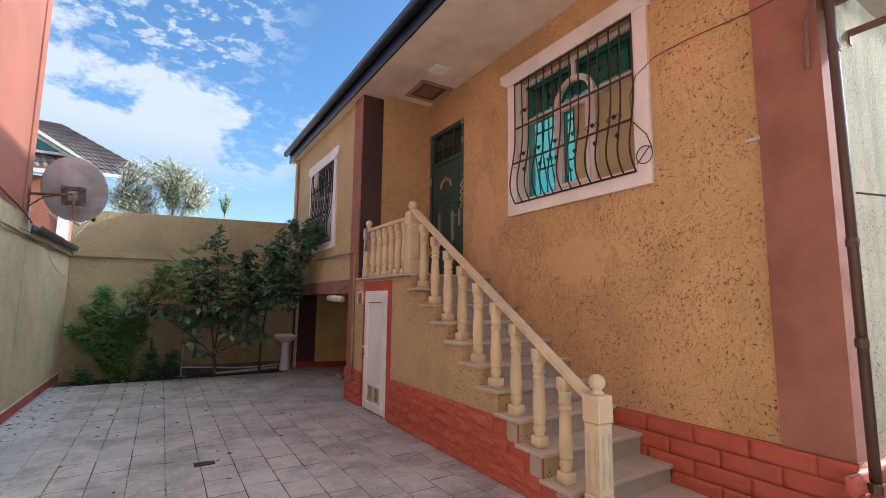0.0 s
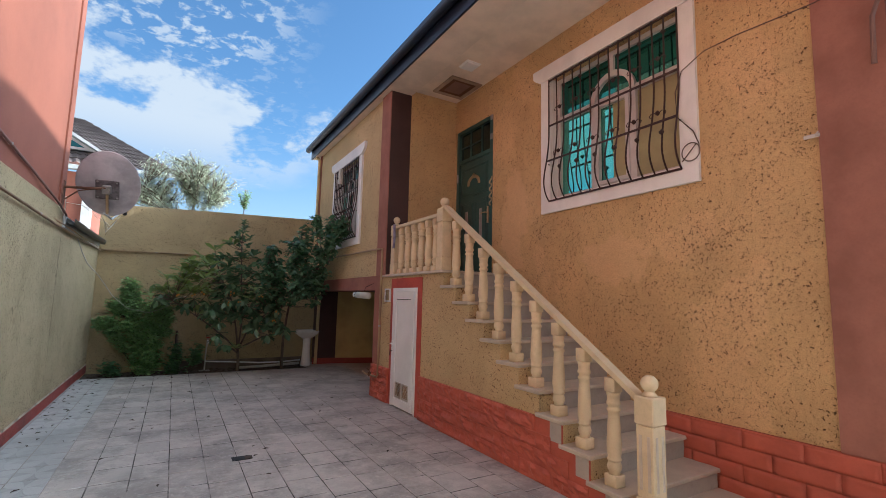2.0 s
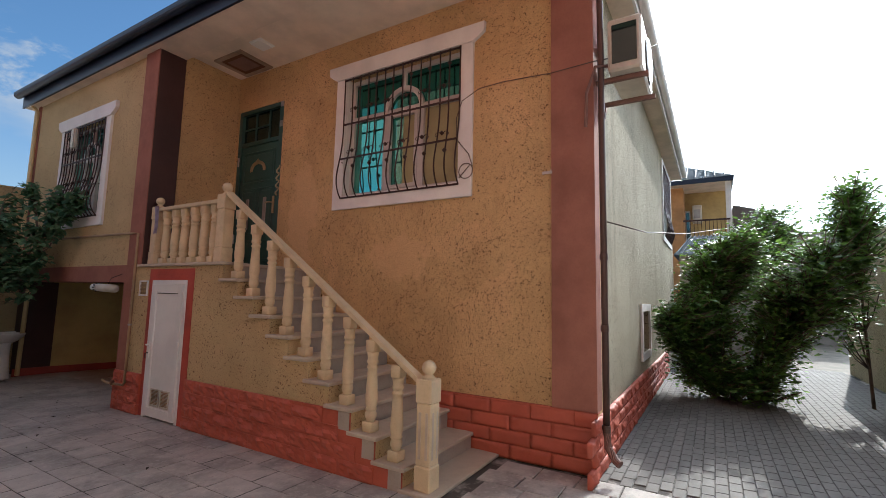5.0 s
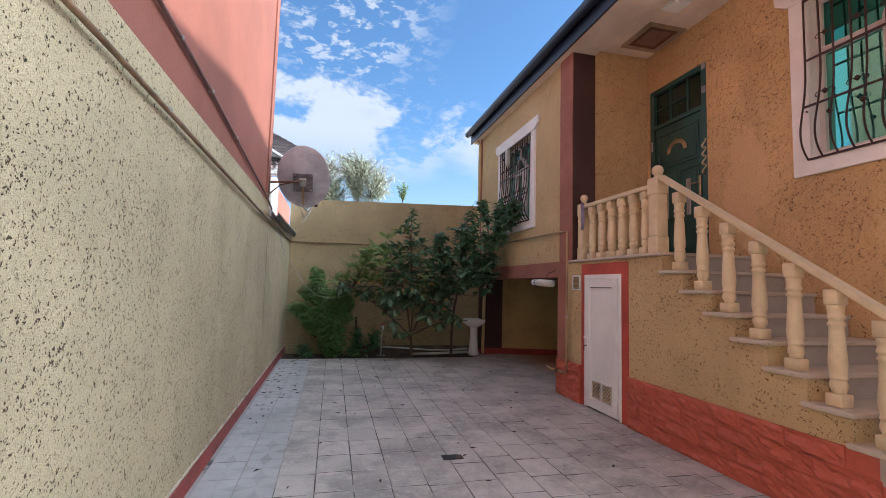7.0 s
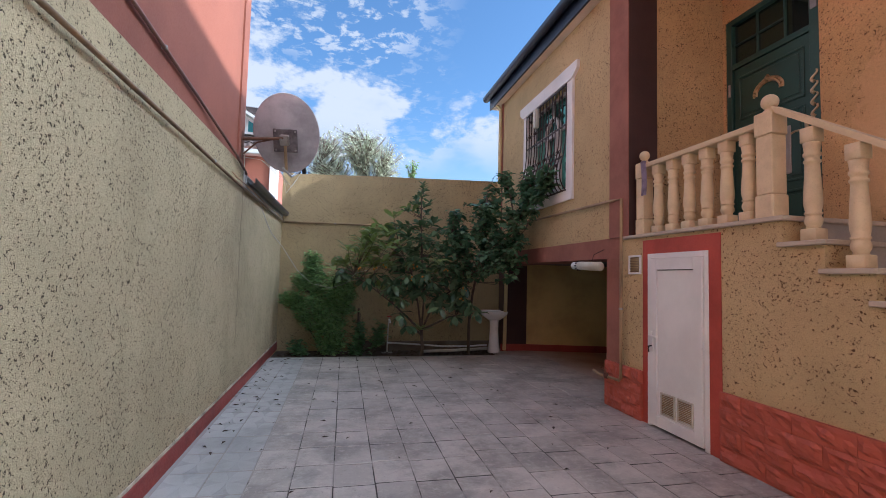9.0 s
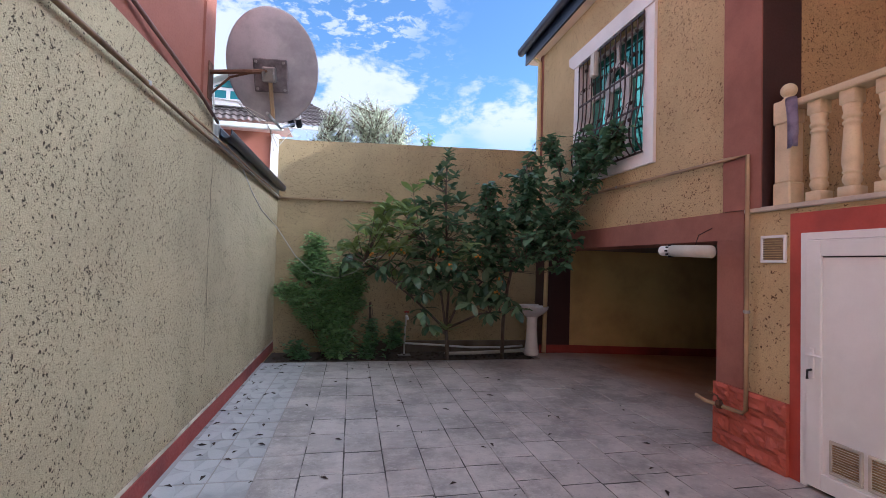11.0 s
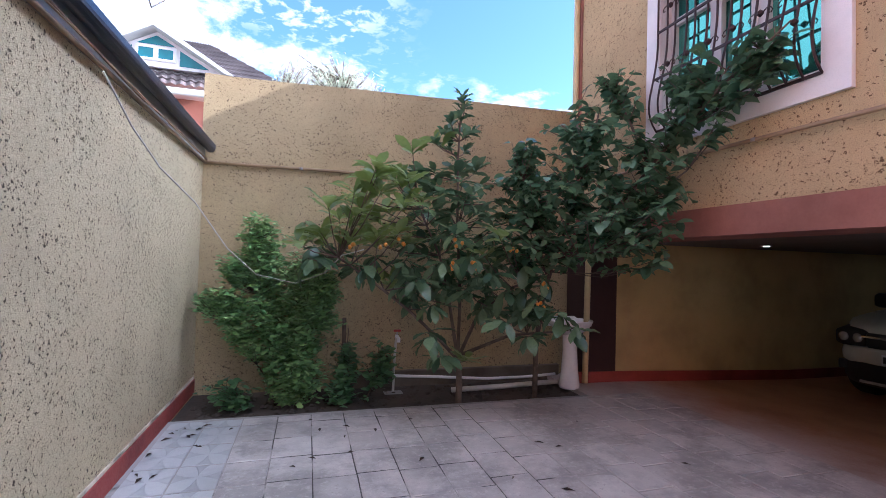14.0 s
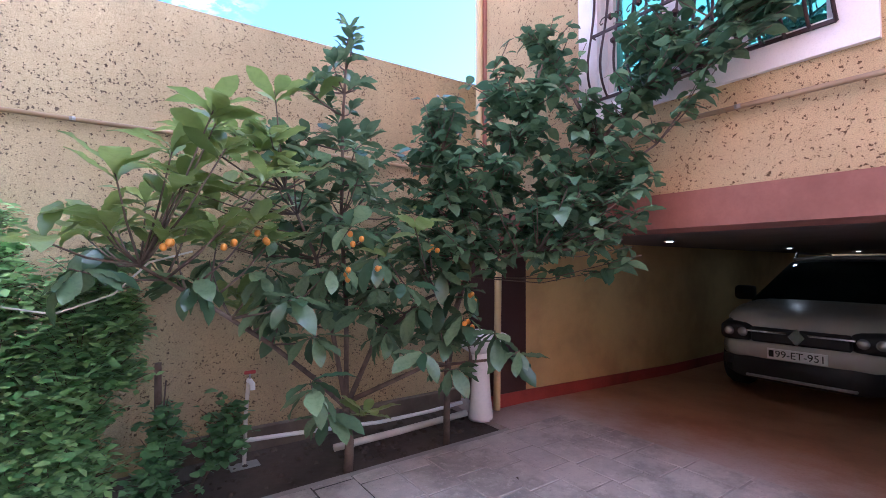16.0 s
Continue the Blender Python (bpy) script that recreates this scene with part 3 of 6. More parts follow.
M["ceramic"] = paint("sink_ceramic", (0.78, 0.76, 0.74), 0.18, 0.12, 30.0, 0.04)
M["dish"] = paint("dish_paint", (0.46, 0.42, 0.43), 0.55, 0.25, 90.0, 0.12, scale=3.0)
M["zinc"] = paint("zinc_flashing", (0.52, 0.53, 0.53), 0.45, 0.15, 60.0, 0.1, metal=0.4)
M["cloth"] = paint("lilac_cloth", (0.42, 0.36, 0.50), 0.95, 0.2, 300.0, 0.5, scale=14.0)
M["curtain"] = paint("beige_curtain", (0.40, 0.35, 0.19), 0.95, 0.15, 240.0, 0.3)
M["bark"] = paint("grey_brown_bark", (0.15, 0.105, 0.075), 0.95, 0.35, 50.0, 1.0, scale=9.0)
M["fruit"] = paint("orange_fruit", (0.65, 0.26, 0.03), 0.45, 0.2, 40.0, 0.1, scale=20.0)
M["tap_red"] = paint("red_tap_handle", (0.45, 0.05, 0.04), 0.4, 0.1)
M["debris"] = paint("dead_leaf", (0.07, 0.045, 0.03), 0.95, 0.4, 80.0, 0.5)
M["brick_raw"] = paint("orange_stone", (0.55, 0.30, 0.14), 0.9, 0.2, 40.0, 0.5)
M["hatch_wood"] = paint("hatch_wood", (0.40, 0.28, 0.20), 0.6, 0.3, 50.0, 0.3)
M["letter"] = paint("black_letters", (0.02, 0.02, 0.02), 0.5, 0.05)


def window_glass(name, c):
    """Mirror-coated tinted glass."""
    n = Nodes(name)
    n.bump(n.noise(1.3, 2), 0.03, 0.02)
    return n.done(c, 0.04, 0.82)


M["teal_glass"] = window_glass("teal_mirror_glass", (0.14, 0.50, 0.42))
M["transom_glass"] = window_glass("dark_teal_glass", (0.035, 0.20, 0.165))
M["dark_glass"] = window_glass("dark_glass", (0.05, 0.09, 0.09))


def lamp_material(name, c, strength):
    n = Nodes(name)
    n.put((*c, 1.0), n.bsdf.inputs["Emission Color"])
    n.bsdf.inputs["Emission Strength"].default_value = strength
    return n.done(c, 0.4)


M["spot_glow"] = lamp_material("lit_spot", (0.9, 1.0, 0.92), 5.0)


def leaf_material(name, dark, light, rough=0.29, trans=0.22):
    """Leaf: tone varies from leaf to leaf, with a paler midrib and light let through."""
    n = Nodes(name)
    mixed = n.math("FRACT", n.math("ADD", n.rand(), n.math("MULTIPLY", n.island, 3.7)))
    tone = n.mix(mixed, dark, light)
    tone = n.mix(n.ramp(n.noise(38.0, 3), 0.4, 0.7, 0.0, 0.3), tone, shade(dark, 0.7))
    n.bump(n.noise(55.0, 2), 0.25, 0.004)
    n.done(tone, rough, 0.0, 0.5)
    tr = n.nt.nodes.new("ShaderNodeBsdfTranslucent")
    n.put(n.mix(0.5, tone, shade(light, 1.6)), tr.inputs["Color"])
    mx = n.nt.nodes.new("ShaderNodeMixShader")
    mx.inputs[0].default_value = trans
    n.nt.links.new(n.bsdf.outputs[0], mx.inputs[1])
    n.nt.links.new(tr.outputs[0], mx.inputs[2])
    n.nt.links.new(mx.outputs[0], n.nt.nodes["Material Output"].inputs["Surface"])
    return n.mat


M["loquat_leaf"] = leaf_material("loquat_leaf", (0.04, 0.09, 0.048), (0.20, 0.285, 0.145), 0.23, 0.28)
M["loquat_young"] = leaf_material("young_loquat_leaf", (0.10, 0.155, 0.04), (0.24, 0.30, 0.085), 0.3, 0.35)
M["quince_leaf"] = leaf_material("quince_leaf", (0.035, 0.09, 0.05), (0.18, 0.29, 0.15), 0.23, 0.28)
M["hedge_leaf"] = leaf_material("hedge_leaf", (0.09, 0.23, 0.08), (0.38, 0.55, 0.21), 0.36, 0.25)
M["rose_leaf"] = leaf_material("rose_leaf", (0.06, 0.15, 0.06), (0.17, 0.32, 0.12), 0.4, 0.25)
M["olive_leaf"] = leaf_material("silver_leaf", (0.34, 0.38, 0.26), (0.52, 0.55, 0.43), 0.6, 0.3)
M["bush_leaf"] = leaf_material("alley_bush_leaf", (0.05, 0.11, 0.022), (0.15, 0.25, 0.045), 0.38, 0.42)

# ---- roof details over the entrance ----
lamp = thing("ceiling_lamp", (3.28, 5.50, SOFFIT), "square white ceiling lamp under the roof overhang", "lamp")
part("base", boxed(-0.12, 0.12, -0.12, 0.12, -0.012, -0.001), M["pvc"], lamp)
part("shade", boxed(-0.105, 0.105, -0.105, 0.105, -0.035, -0.012, bevel=0.008), M["pvc"], lamp)
hatch = thing("ceiling_hatch", (3.50, 6.20, SOFFIT), "brown wooden hatch in the soffit by the door", "hatch")
bm = bmesh.new()
for a in (-0.31, 0.25):
    box(bm, -0.28, 0.28, a, a + 0.06, -0.025, -0.001)
for a in (-0.28, 0.22):
    box(bm, a, a + 0.06, -0.25, 0.25, -0.025, -0.001)
part("frame", bm, M["hatch_wood"], hatch)
part("panel", boxed(-0.22, 0.22, -0.25, 0.25, -0.010, -0.001), M["rust"], hatch)
part("inner_panel", boxed(-0.15, 0.15, -0.18, 0.18, -0.018, -0.010, bevel=0.004), M["conduit"], hatch)

# ---- entrance door ----
door = thing("door_1", (MAIN + 0.06, 0, 0), "dark green metal entrance door with brass ornaments, closed", "door")
tagged(door, kind="structure")
y0, y1, z0, z1 = DOOR
TRANSOM = 3.86
bm = bmesh.new()
box(bm, -0.05, 0.05, y0, y0 + 0.10, z0, z1, bevel=0.004)
box(bm, -0.05, 0.05, y1 - 0.07, y1, z0, z1, bevel=0.004)
box(bm, -0.05, 0.05, y0 + 0.10, y1 - 0.07, z1 - 0.06, z1)
box(bm, -0.04, 0.05, y0 + 0.10, y1 - 0.07, TRANSOM - 0.03, TRANSOM + 0.03)
part("door_frame", bm, M["green_door"], door)
leaf = part("door_leaf", boxed(-0.02, 0.03, y0 + 0.105, y1 - 0.075, z0 + 0.03, TRANSOM - 0.035, bevel=0.004), M["green_door"], door)


def raised(bm, ya, yb, za, zb):
    """A raised door panel with a moulding round it."""
    for (a, b, c, d) in ((ya, yb, za, za + 0.025), (ya, yb, zb - 0.025, zb), (ya, ya + 0.025, za + 0.025, zb - 0.025), (yb - 0.025, yb, za + 0.025, zb - 0.025)):
        box(bm, -0.034, -0.02, a, b, c, d, bevel=0.004)
    box(bm, -0.029, -0.021, ya + 0.05, yb - 0.05, za + 0.05, zb - 0.05, bevel=0.005)
    return bm


for ya, yb, za, zb in ((5.80, 6.54, 3.22, 3.72), (5.80, 6.14, 2.42, 3.14), (6.20, 6.54, 2.42, 3.14), (5.80, 6.54, 2.00, 2.34)):
    part("door_panel", raised(bmesh.new(), ya, yb, za, zb), M["green_door"], leaf)
for ya in (5.94, 6.34):
    part("inlay", boxed(-0.038, -0.029, ya, ya + 0.07, 2.50, 2.98, bevel=0.008), M["steel"], leaf, "pale metal inlay strip")
bm = bmesh.new()
box(bm, -0.045, -0.02, 5.765, 5.80, 2.72, 2.98, bevel=0.006)
tube(bm, [(-0.04, 5.78, 2.88), (-0.085, 5.78, 2.88), (-0.085, 5.86, 2.885), (-0.08, 5.90, 2.875)], 0.010)
part("door_handle", bm, M["gold"], leaf, "brass lever handle on a long plate")


def scroll(bm, c, pts, r):
    tube(bm, [(c[0], c[1] + a, c[2] + b) for a, b in pts], r, 6, r * 0.5)


bm = bmesh.new()
for side in (-1, 1):
    for k, rr in ((0, 0.17), (1, 0.13)):
        scroll(bm, (-0.042, 6.17, 3.42), [(side * rr * math.sin(t), 0.13 * math.cos(t) * (1.0 if k == 0 else 0.8)) for t in np.linspace(0.1, 1.75, 9)], 0.016)
    for q in np.linspace(0.25, 1.6, 6):
        lathe(bm, [(0.004, -0.018), (0.02, 0.0), (0.004, 0.018)], (-0.045, 6.17 + side * 0.155 * math.sin(q), 3.42 + 0.125 * math.cos(q)), 7)
lathe(bm, [(0.006, -0.03), (0.028, 0.0), (0.006, 0.035)], (-0.045, 6.17, 3.56), 8)
part("ornament", bm, M["gold"], leaf, "arched brass leaf ornament")
bm = bmesh.new()
for k in range(4):
    scroll(bm, (-0.055, 5.685, 2.98 + 0.11 * k), [(0.028 * math.sin(t), 0.02 * t) for t in np.linspace(0, 5.5, 12)], 0.017)
part("ornament", bm, M["gold"], door, "brass scroll on the frame")
for za in (3.52, 2.30):
    part("hinge", tube(bmesh.new(), [(-0.06, 6.63, za), (-0.06, 6.63, za + 0.14)], 0.014), M["steel"], door)
for za in (4.02, 4.33):
    part("latch_plate", boxed(-0.058, -0.05, 5.65, 5.71, za, za + 0.09), M["steel"], door)
for ya, yb in ((5.735, 5.985), (6.005, 6.30), (6.32, 6.60)):
    part("pane", boxed(0.0, 0.008, ya, yb, TRANSOM + 0.035, z1 - 0.065), M["dark_glass"], door, "dark transom pane")
for ya in (5.985, 6.30):
    part("glazing_bar", boxed(-0.02, 0.02, ya, ya + 0.02, TRANSOM + 0.03, z1 - 0.06), M["green_door"], door)
part("glazing_bar", boxed(-0.022, -0.002, 6.005, 6.60, 4.10, 4.118), M["green_door"], door)
solid("threshold", boxed(MAIN - 0.03, MAIN + 0.3, y0, y1, LANDING - 0.03, LANDING + 0.012, bevel=0.004), M["tread"], "pale stone door sill", "threshold")


# ---- windows with surround, frame and belly grille ----
def surround(face, y0, y1, z0, z1, w=0.17, cap=0.20):
    """White plaster band round a window with an eared cap."""
    bm = bmesh.new()
    a, b = face - 0.035, face
    box(bm, a, b, y0 - w, y1 + w, z0 - w, z0)
    box(bm, a, b, y0 - w, y0, z0, z1)
    box(bm, a, b, y1, y1 + w, z0, z1)
    e = 0.135
    top = [(y0 - w, z1)]
    top += [(y0 - w - e * k, z1 + 0.02 + 0.075 * (1 - math.cos(k * math.pi / 2))) for k in (0.3, 0.6, 0.85, 1.0)]
    top += [(y0 - w - e - 0.01, z1 + cap), (y1 + w + e + 0.01, z1 + cap)]
    top += [(y1 + w + e * k, z1 + 0.02 + 0.075 * (1 - math.cos(k * math.pi / 2))) for k in (1.0, 0.85, 0.6, 0.3)]
    top += [(y1 + w, z1)]
    prism(bm, top, "x", a - 0.015, b)
    return bm


def arc(c, r, t0, t1, n):
    return [(c[0] + r * math.cos(t), c[1] + r * math.sin(t)) for t in np.linspace(t0, t1, n)]


def window(name, face, hole, label, curtain_side):
    """A three-light window with an arched middle, behind a wrought-iron belly grille."""
    y0, y1, z0, z1 = hole
    win = tagged(thing(name, (0, 0, 0), label, "window"), kind="structure")
    part("surround", surround(face, *hole), M["white_trim"], win, "white plaster surround with eared cap")
    xa, xb = face + 0.09, face + 0.15
    W, H = y1 - y0, z1 - z0
    ya, yb = y0 + W * 0.345, y0 + W * 0.655
    zt = z0 + H * 0.66
    bm = bmesh.new()
    f = 0.055
    box(bm, xa, xb, y0, y1, z0, z0 + f)
    box(bm, xa, xb, y0, y1, z1 - f, z1)
    box(bm, xa, xb, y0, y0 + f, z0 + f, z1 - f)
    box(bm, xa, xb, y1 - f, y1, z0 + f, z1 - f)
    for c in (ya, yb):
        box(bm, xa - 0.004, xb, c - f * 0.7, c + f * 0.7, z0 + f, zt + 0.02)
    for c, d in ((y0 + f, ya - f * 0.7), (ya + f * 0.7, yb - f * 0.7), (yb + f * 0.7, y1 - f)):
        box(bm, xa, xb, c, d, zt - f * 0.6, zt + f * 0.6)
    part("window_frame", bm, M["frame"], win, "white plastic frame")
    bm = bmesh.new()
    rad, cy = (yb - ya) / 2 + f * 0.7, (ya + yb) / 2
    outer, inner = arc((cy, zt), rad, 0, math.pi, 15), arc((cy, zt), rad - 0.065, 0, math.pi, 15)
    for i in range(14):
        q = [outer[i], outer[i + 1], inner[i + 1], inner[i]]
        fr, bk = [bm.verts.new((xa - 0.012, *p)) for p in q], [bm.verts.new((xb, *p)) for p in q]
        bm.faces.new(fr)
        bm.faces.new(bk[::-1])
        for j in range(4):
            bm.faces.new((fr[j], bk[j], bk[(j + 1) % 4], fr[(j + 1) % 4]))
    bmesh.ops.recalc_face_normals(bm, faces=bm.faces[:])
    part("arch", bm, M["frame"], win, "white arched bar over the middle light")
    part("arch_bar", boxed(xa, xb, cy - 0.025, cy + 0.025, zt + rad, z1 - f), M["frame"], win)
    for i, (c, d) in enumerate(((y0 + f, ya - f * 0.7), (ya + f * 0.7, yb - f * 0.7), (yb + f * 0.7, y1 - f))):
        mid = xb - 0.02
        glass = M["curtain"] if i == curtain_side else M["teal_glass"]
        part("pane", boxed(mid, mid + 0.008, c, d, z0 + f, zt - f * 0.6), glass, win, "pane with a drawn beige curtain" if i == curtain_side else "teal mirrored pane")
    part("pane", boxed(xb - 0.025, xb - 0.017, y0 + f, y1 - f, zt + f * 0.6, z1 - f), M["transom_glass"], win, "dark teal transom pane")
    if curtain_side == 0:
        part("curtain", boxed(xb - 0.026, xb - 0.0205, ya + f * 0.7, cy + 0.02, z0 + f, zt - f * 0.6), M["curtain"], win, "beige curtain half across the middle light")
    # the opening casement of the middle light
    bm = bmesh.new()
    c, d, e = ya + f * 0.7, yb - f * 0.7, 0.045
    for q in ((c, d, z0 + f, z0 + f + e), (c, d, zt - f * 0.6 - e, zt - f * 0.6), (c, c + e, z0 + f + e, zt - f * 0.6 - e), (d - e, d, z0 + f + e, zt - f * 0.6 - e)):
        box(bm, xa - 0.02, xa + 0.03, *q)
    part("casement", bm, M["frame"], win)
    for c in (y0, y1 - 0.004):
        part("reveal", boxed(face, xa, c, c + 0.004, z0, z1), M["white_trim"], win)
    part("window_sill", boxed(face - 0.005, face + 0.09, y0 + 0.002, y1 - 0.002, z0 - 0.002, z0 + 0.012), M["white_trim"], win)

    # grille
    gr = thing("window_grille", (face - 0.045, 0, 0), "brown wrought-iron belly grille with scrolls over a window", "grille", "window grilles")
    n = 14
    ys = np.linspace(y0 - 0.015, y1 + 0.015, n)

    def belly(u, lean=0.0, zlo=z0 - 0.03, zhi=z1 - 0.01):
        pts = []
        for k in np.linspace(0, 1, 28):
            z = zhi + (zlo - zhi) * k
            s = max(0.0, (k - 0.42) / 0.58)
            out = 0.09 * math.sin(math.pi * s ** 2.4) ** 0.9 if 0 < s < 1 else 0.0
            sway = lean * math.sin(min(1.0, k * 1.25) * math.pi) * 0.009
            pts.append((-out, u + sway, z))
        return pts
    for i, u in enumerate(ys):
        part("bar", tube(bmesh.new(), belly(u, 0 if i in (0, n - 1) else (1 if i % 2 else -1)), 0.009, 6), M["iron"], gr)
    for k, z in enumerate((z1 - 0.03, z0 + H * 0.60, z0 + H * 0.30, z0 - 0.025)):
        p = belly(0.0)
        q = min(p, key=lambda v: abs(v[2] - z))
        part("rail", boxed(q[0] - 0.007, q[0] + 0.007, ys[0], ys[-1], z - 0.010, z + 0.010), M["iron"], gr)
    for u in (ys[0], ys[-1]):
        for z in (z1 - 0.10, z0 + 0.45):
            part("fixing", tube(bmesh.new(), [(-0.01, u, z), (0.05, u, z)], 0.007, 6), M["iron"], gr)
    leafz = [(0.72, 1), (0.36, 1), (0.22, 0), (0.88, 0)]
    for frac, odd in leafz:
        z = z0 + H * frac
        q = min(belly(0.0), key=lambda v: abs(v[2] - z))
        for i in range(1, n - 1, 2):
            u = (ys[i] + ys[i + 1]) / 2 if odd else ys[i]
            bm = bmesh.new()
            lathe(bm, [(0.004, -0.026), (0.022, -0.008), (0.024, 0.010), (0.004, 0.028)], (q[0] - 0.012, u, z), 6)
            if odd:
                for sd in (-1, 1):
                    tube(bm, [(q[0] - 0.012, u + sd * a, z + b) for a, b in ((0.02, 0.0), (0.045, 0.018), (0.075, 0.01), (0.09, -0.012), (0.08, -0.03), (0.064, -0.022))], 0.0045, 5)
            part("leaf_ornament", bm, M["iron"], gr)
    return win


window("window_1", MAIN, WIN_A, "white three-light window with teal mirrored panes above the stairs", 0)
window("window_2", WING, WIN_B, "white three-light window with teal mirrored panes in the wing", 3)
lampbox = thing("wall_lamp_box", (WING - 0.07, 9.06, 3.98), "beige plastic box hung on a window grille", "box")
part("body", boxed(-0.03, 0.03, -0.05, 0.05, -0.17, 0.15, bevel=0.012), M["old_pvc"], lampbox)
part("lid", boxed(-0.04, -0.03, -0.045, 0.045, -0.16, 0.14, bevel=0.004), M["old_pvc"], lampbox)


def side_window(name, hole, label):
    y = SIDE
    x0, x1, z0, z1 = hole
    win = tagged(thing(name, (0, 0, 0), label, "window"), kind="structure")
    w = 0.11
    bm = bmesh.new()
    for q in ((x0 - w, x1 + w, z0 - w, z0), (x0 - w, x1 + w, z1, z1 + w), (x0 - w, x0, z0, z1), (x1, x1 + w, z0, z1)):
        box(bm, q[0], q[1], y - 0.03, y, q[2], q[3])
    part("surround", bm, M["white_trim"], win)
    part("pane", boxed(x0, x1, y + 0.12, y + 0.13, z0, z1), M["dark_glass"], win)
    bm = bmesh.new()
    for q in ((x0, x1, z0, z0 + 0.05), (x0, x1, z1 - 0.05, z1), (x0, x0 + 0.05, z0, z1), (x1 - 0.05, x1, z0, z1), ((x0 + x1) / 2 - 0.03, (x0 + x1) / 2 + 0.03, z0, z1)):
        box(bm, q[0], q[1], y + 0.08, y + 0.115, q[2], q[3])
    part("window_frame", bm, M["pvc"], win)
    for u in np.arange(x0 + 0.06, x1, 0.13) if z0 > 2 else ():
        part("bar", tube(bmesh.new(), [(u, y - 0.03, z1 + 0.01), (u, y - 0.035, z0 + 0.4 * (z1 - z0)), (u, y - 0.12, z0 + 0.15 * (z1 - z0)), (u, y - 0.035, z0)], 0.008, 6), M["iron"], win)
    return win


side_window("window_3", (10.9, 12.9, 3.05, 4.75), "barred window high in the side wall")
side_window("window_4", (6.95, 7.8, 0.78, 1.40), "small low basement window with white surround")

# ---- stairs: treads, balustrade ----
stairs = bpy.data.objects["stair_core"]
for k in range(0, 11):
    front = 4.94 - TREAD * k
    z = LANDING - RISE * k if k < 10 else 0.028
    back = 6.85 if k == 0 else front + TREAD + 0.055
    right = MAIN if k == 0 else MAIN - 0.002
    part("tread" if k else "landing_slab", boxed(WING - 0.035, right, front, back, max(0.0, z - 0.034), z, bevel=0.006), M["tread"], stairs)

for k in range(7, 11):
    front = 4.97 - TREAD * k
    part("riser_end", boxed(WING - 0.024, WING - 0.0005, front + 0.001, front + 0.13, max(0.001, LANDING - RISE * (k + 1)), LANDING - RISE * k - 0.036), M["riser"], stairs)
rail = thing("balustrade", (2.69, 0, 0), "carved pale limestone balustrade on the outside stairs", "balustrade")
PROFILE = [(0.045, 0.085), (0.041, 0.10), (0.053, 0.12), (0.055, 0.145), (0.047, 0.17), (0.047, 0.178), (0.054, 0.184), (0.054, 0.194), (0.047, 0.20), (0.056, 0.245), (0.057, 0.29), (0.051, 0.40), (0.045, 0.50), (0.044, 0.53), (0.053, 0.537), (0.053, 0.552), (0.044, 0.56), (0.044, 0.575), (0.054, 0.583), (0.054, 0.603), (0.046, 0.612), (0.050, 0.64), (0.055, 0.675)]


def baluster_mesh(h):
    """A turned baluster with square foot and cap."""
    bm = bmesh.new()
    s = (h - 0.02) / 0.76
    lathe(bm, [(r * 0.95, z * s) for r, z in PROFILE], seg=14)
    box(bm, -0.054, 0.054, -0.054, 0.054, 0.0, 0.085 * s, bevel=0.006)
    box(bm, -0.048, 0.048, -0.048, 0.048, 0.675 * s, h, bevel=0.005)
    me = mesh_of("baluster", bm, M["limestone"])
    me.polygons.foreach_set("use_smooth", [len(p.vertices) == 4 and abs(p.normal.z) < 0.93 for p in me.polygons])
    return me


tall, short = baluster_mesh(0.78), baluster_mesh(0.70)


def stand(me, y, z):
    ob = new("baluster", me)
    ob.parent = rail
    ob.location = (0, y, z)


for k in range(1, 10):
    stand(tall, 4.825 - TREAD * (k - 1), LANDING - RISE * k)
for y in (6.37, 6.16, 5.95, 5.74, 5.53, 5.32):
    stand(short, y, LANDING)


def newel(y, z, h, w=0.076):
    """A square post with sunk panels, a stepped neck and a ball."""
    bm = bmesh.new()
    box(bm, -w, w, y - w, y + w, z, z + h * 0.22, bevel=0.01)
    box(bm, -w * 0.9, w * 0.9, y - w * 0.9, y + w * 0.9, z + h * 0.22, z + h * 0.78, bevel=0.008)
    box(bm, -w, w, y - w, y + w, z + h * 0.78, z + h, bevel=0.008)
    post = part("newel_post", bm, M["limestone"], rail)
    if z < 1.0:
        for s in (-1, 1):
            for q in (-0.42, 0.42):
                part("flute", boxed(s * w * 0.9 - 0.004, s * w * 0.9 + 0.004, y + q * w - 0.012, y + q * w + 0.012, z + h * 0.28, z + h * 0.70, bevel=0.003), M["tread"], post)
                part("flute", boxed(q * w - 0.012, q * w + 0.012, y + s * w * 0.9 - 0.004, y + s * w * 0.9 + 0.004, z + h * 0.28, z + h * 0.70, bevel=0.003), M["tread"], post)
    r = w * 0.78
    ball = [(w * 0.75, 0.0), (w * 0.55, 0.02), (w * 0.42, 0.03)]
    ball += [(max(0.004, r * math.sin(t)), 0.03 + r * 0.93 - r * math.cos(t)) for t in np.linspace(0.55, math.pi, 11)]
    part("ball", lathe(bmesh.new(), ball, (0, y, z + h), 20), M["limestone"], post, smooth=True)


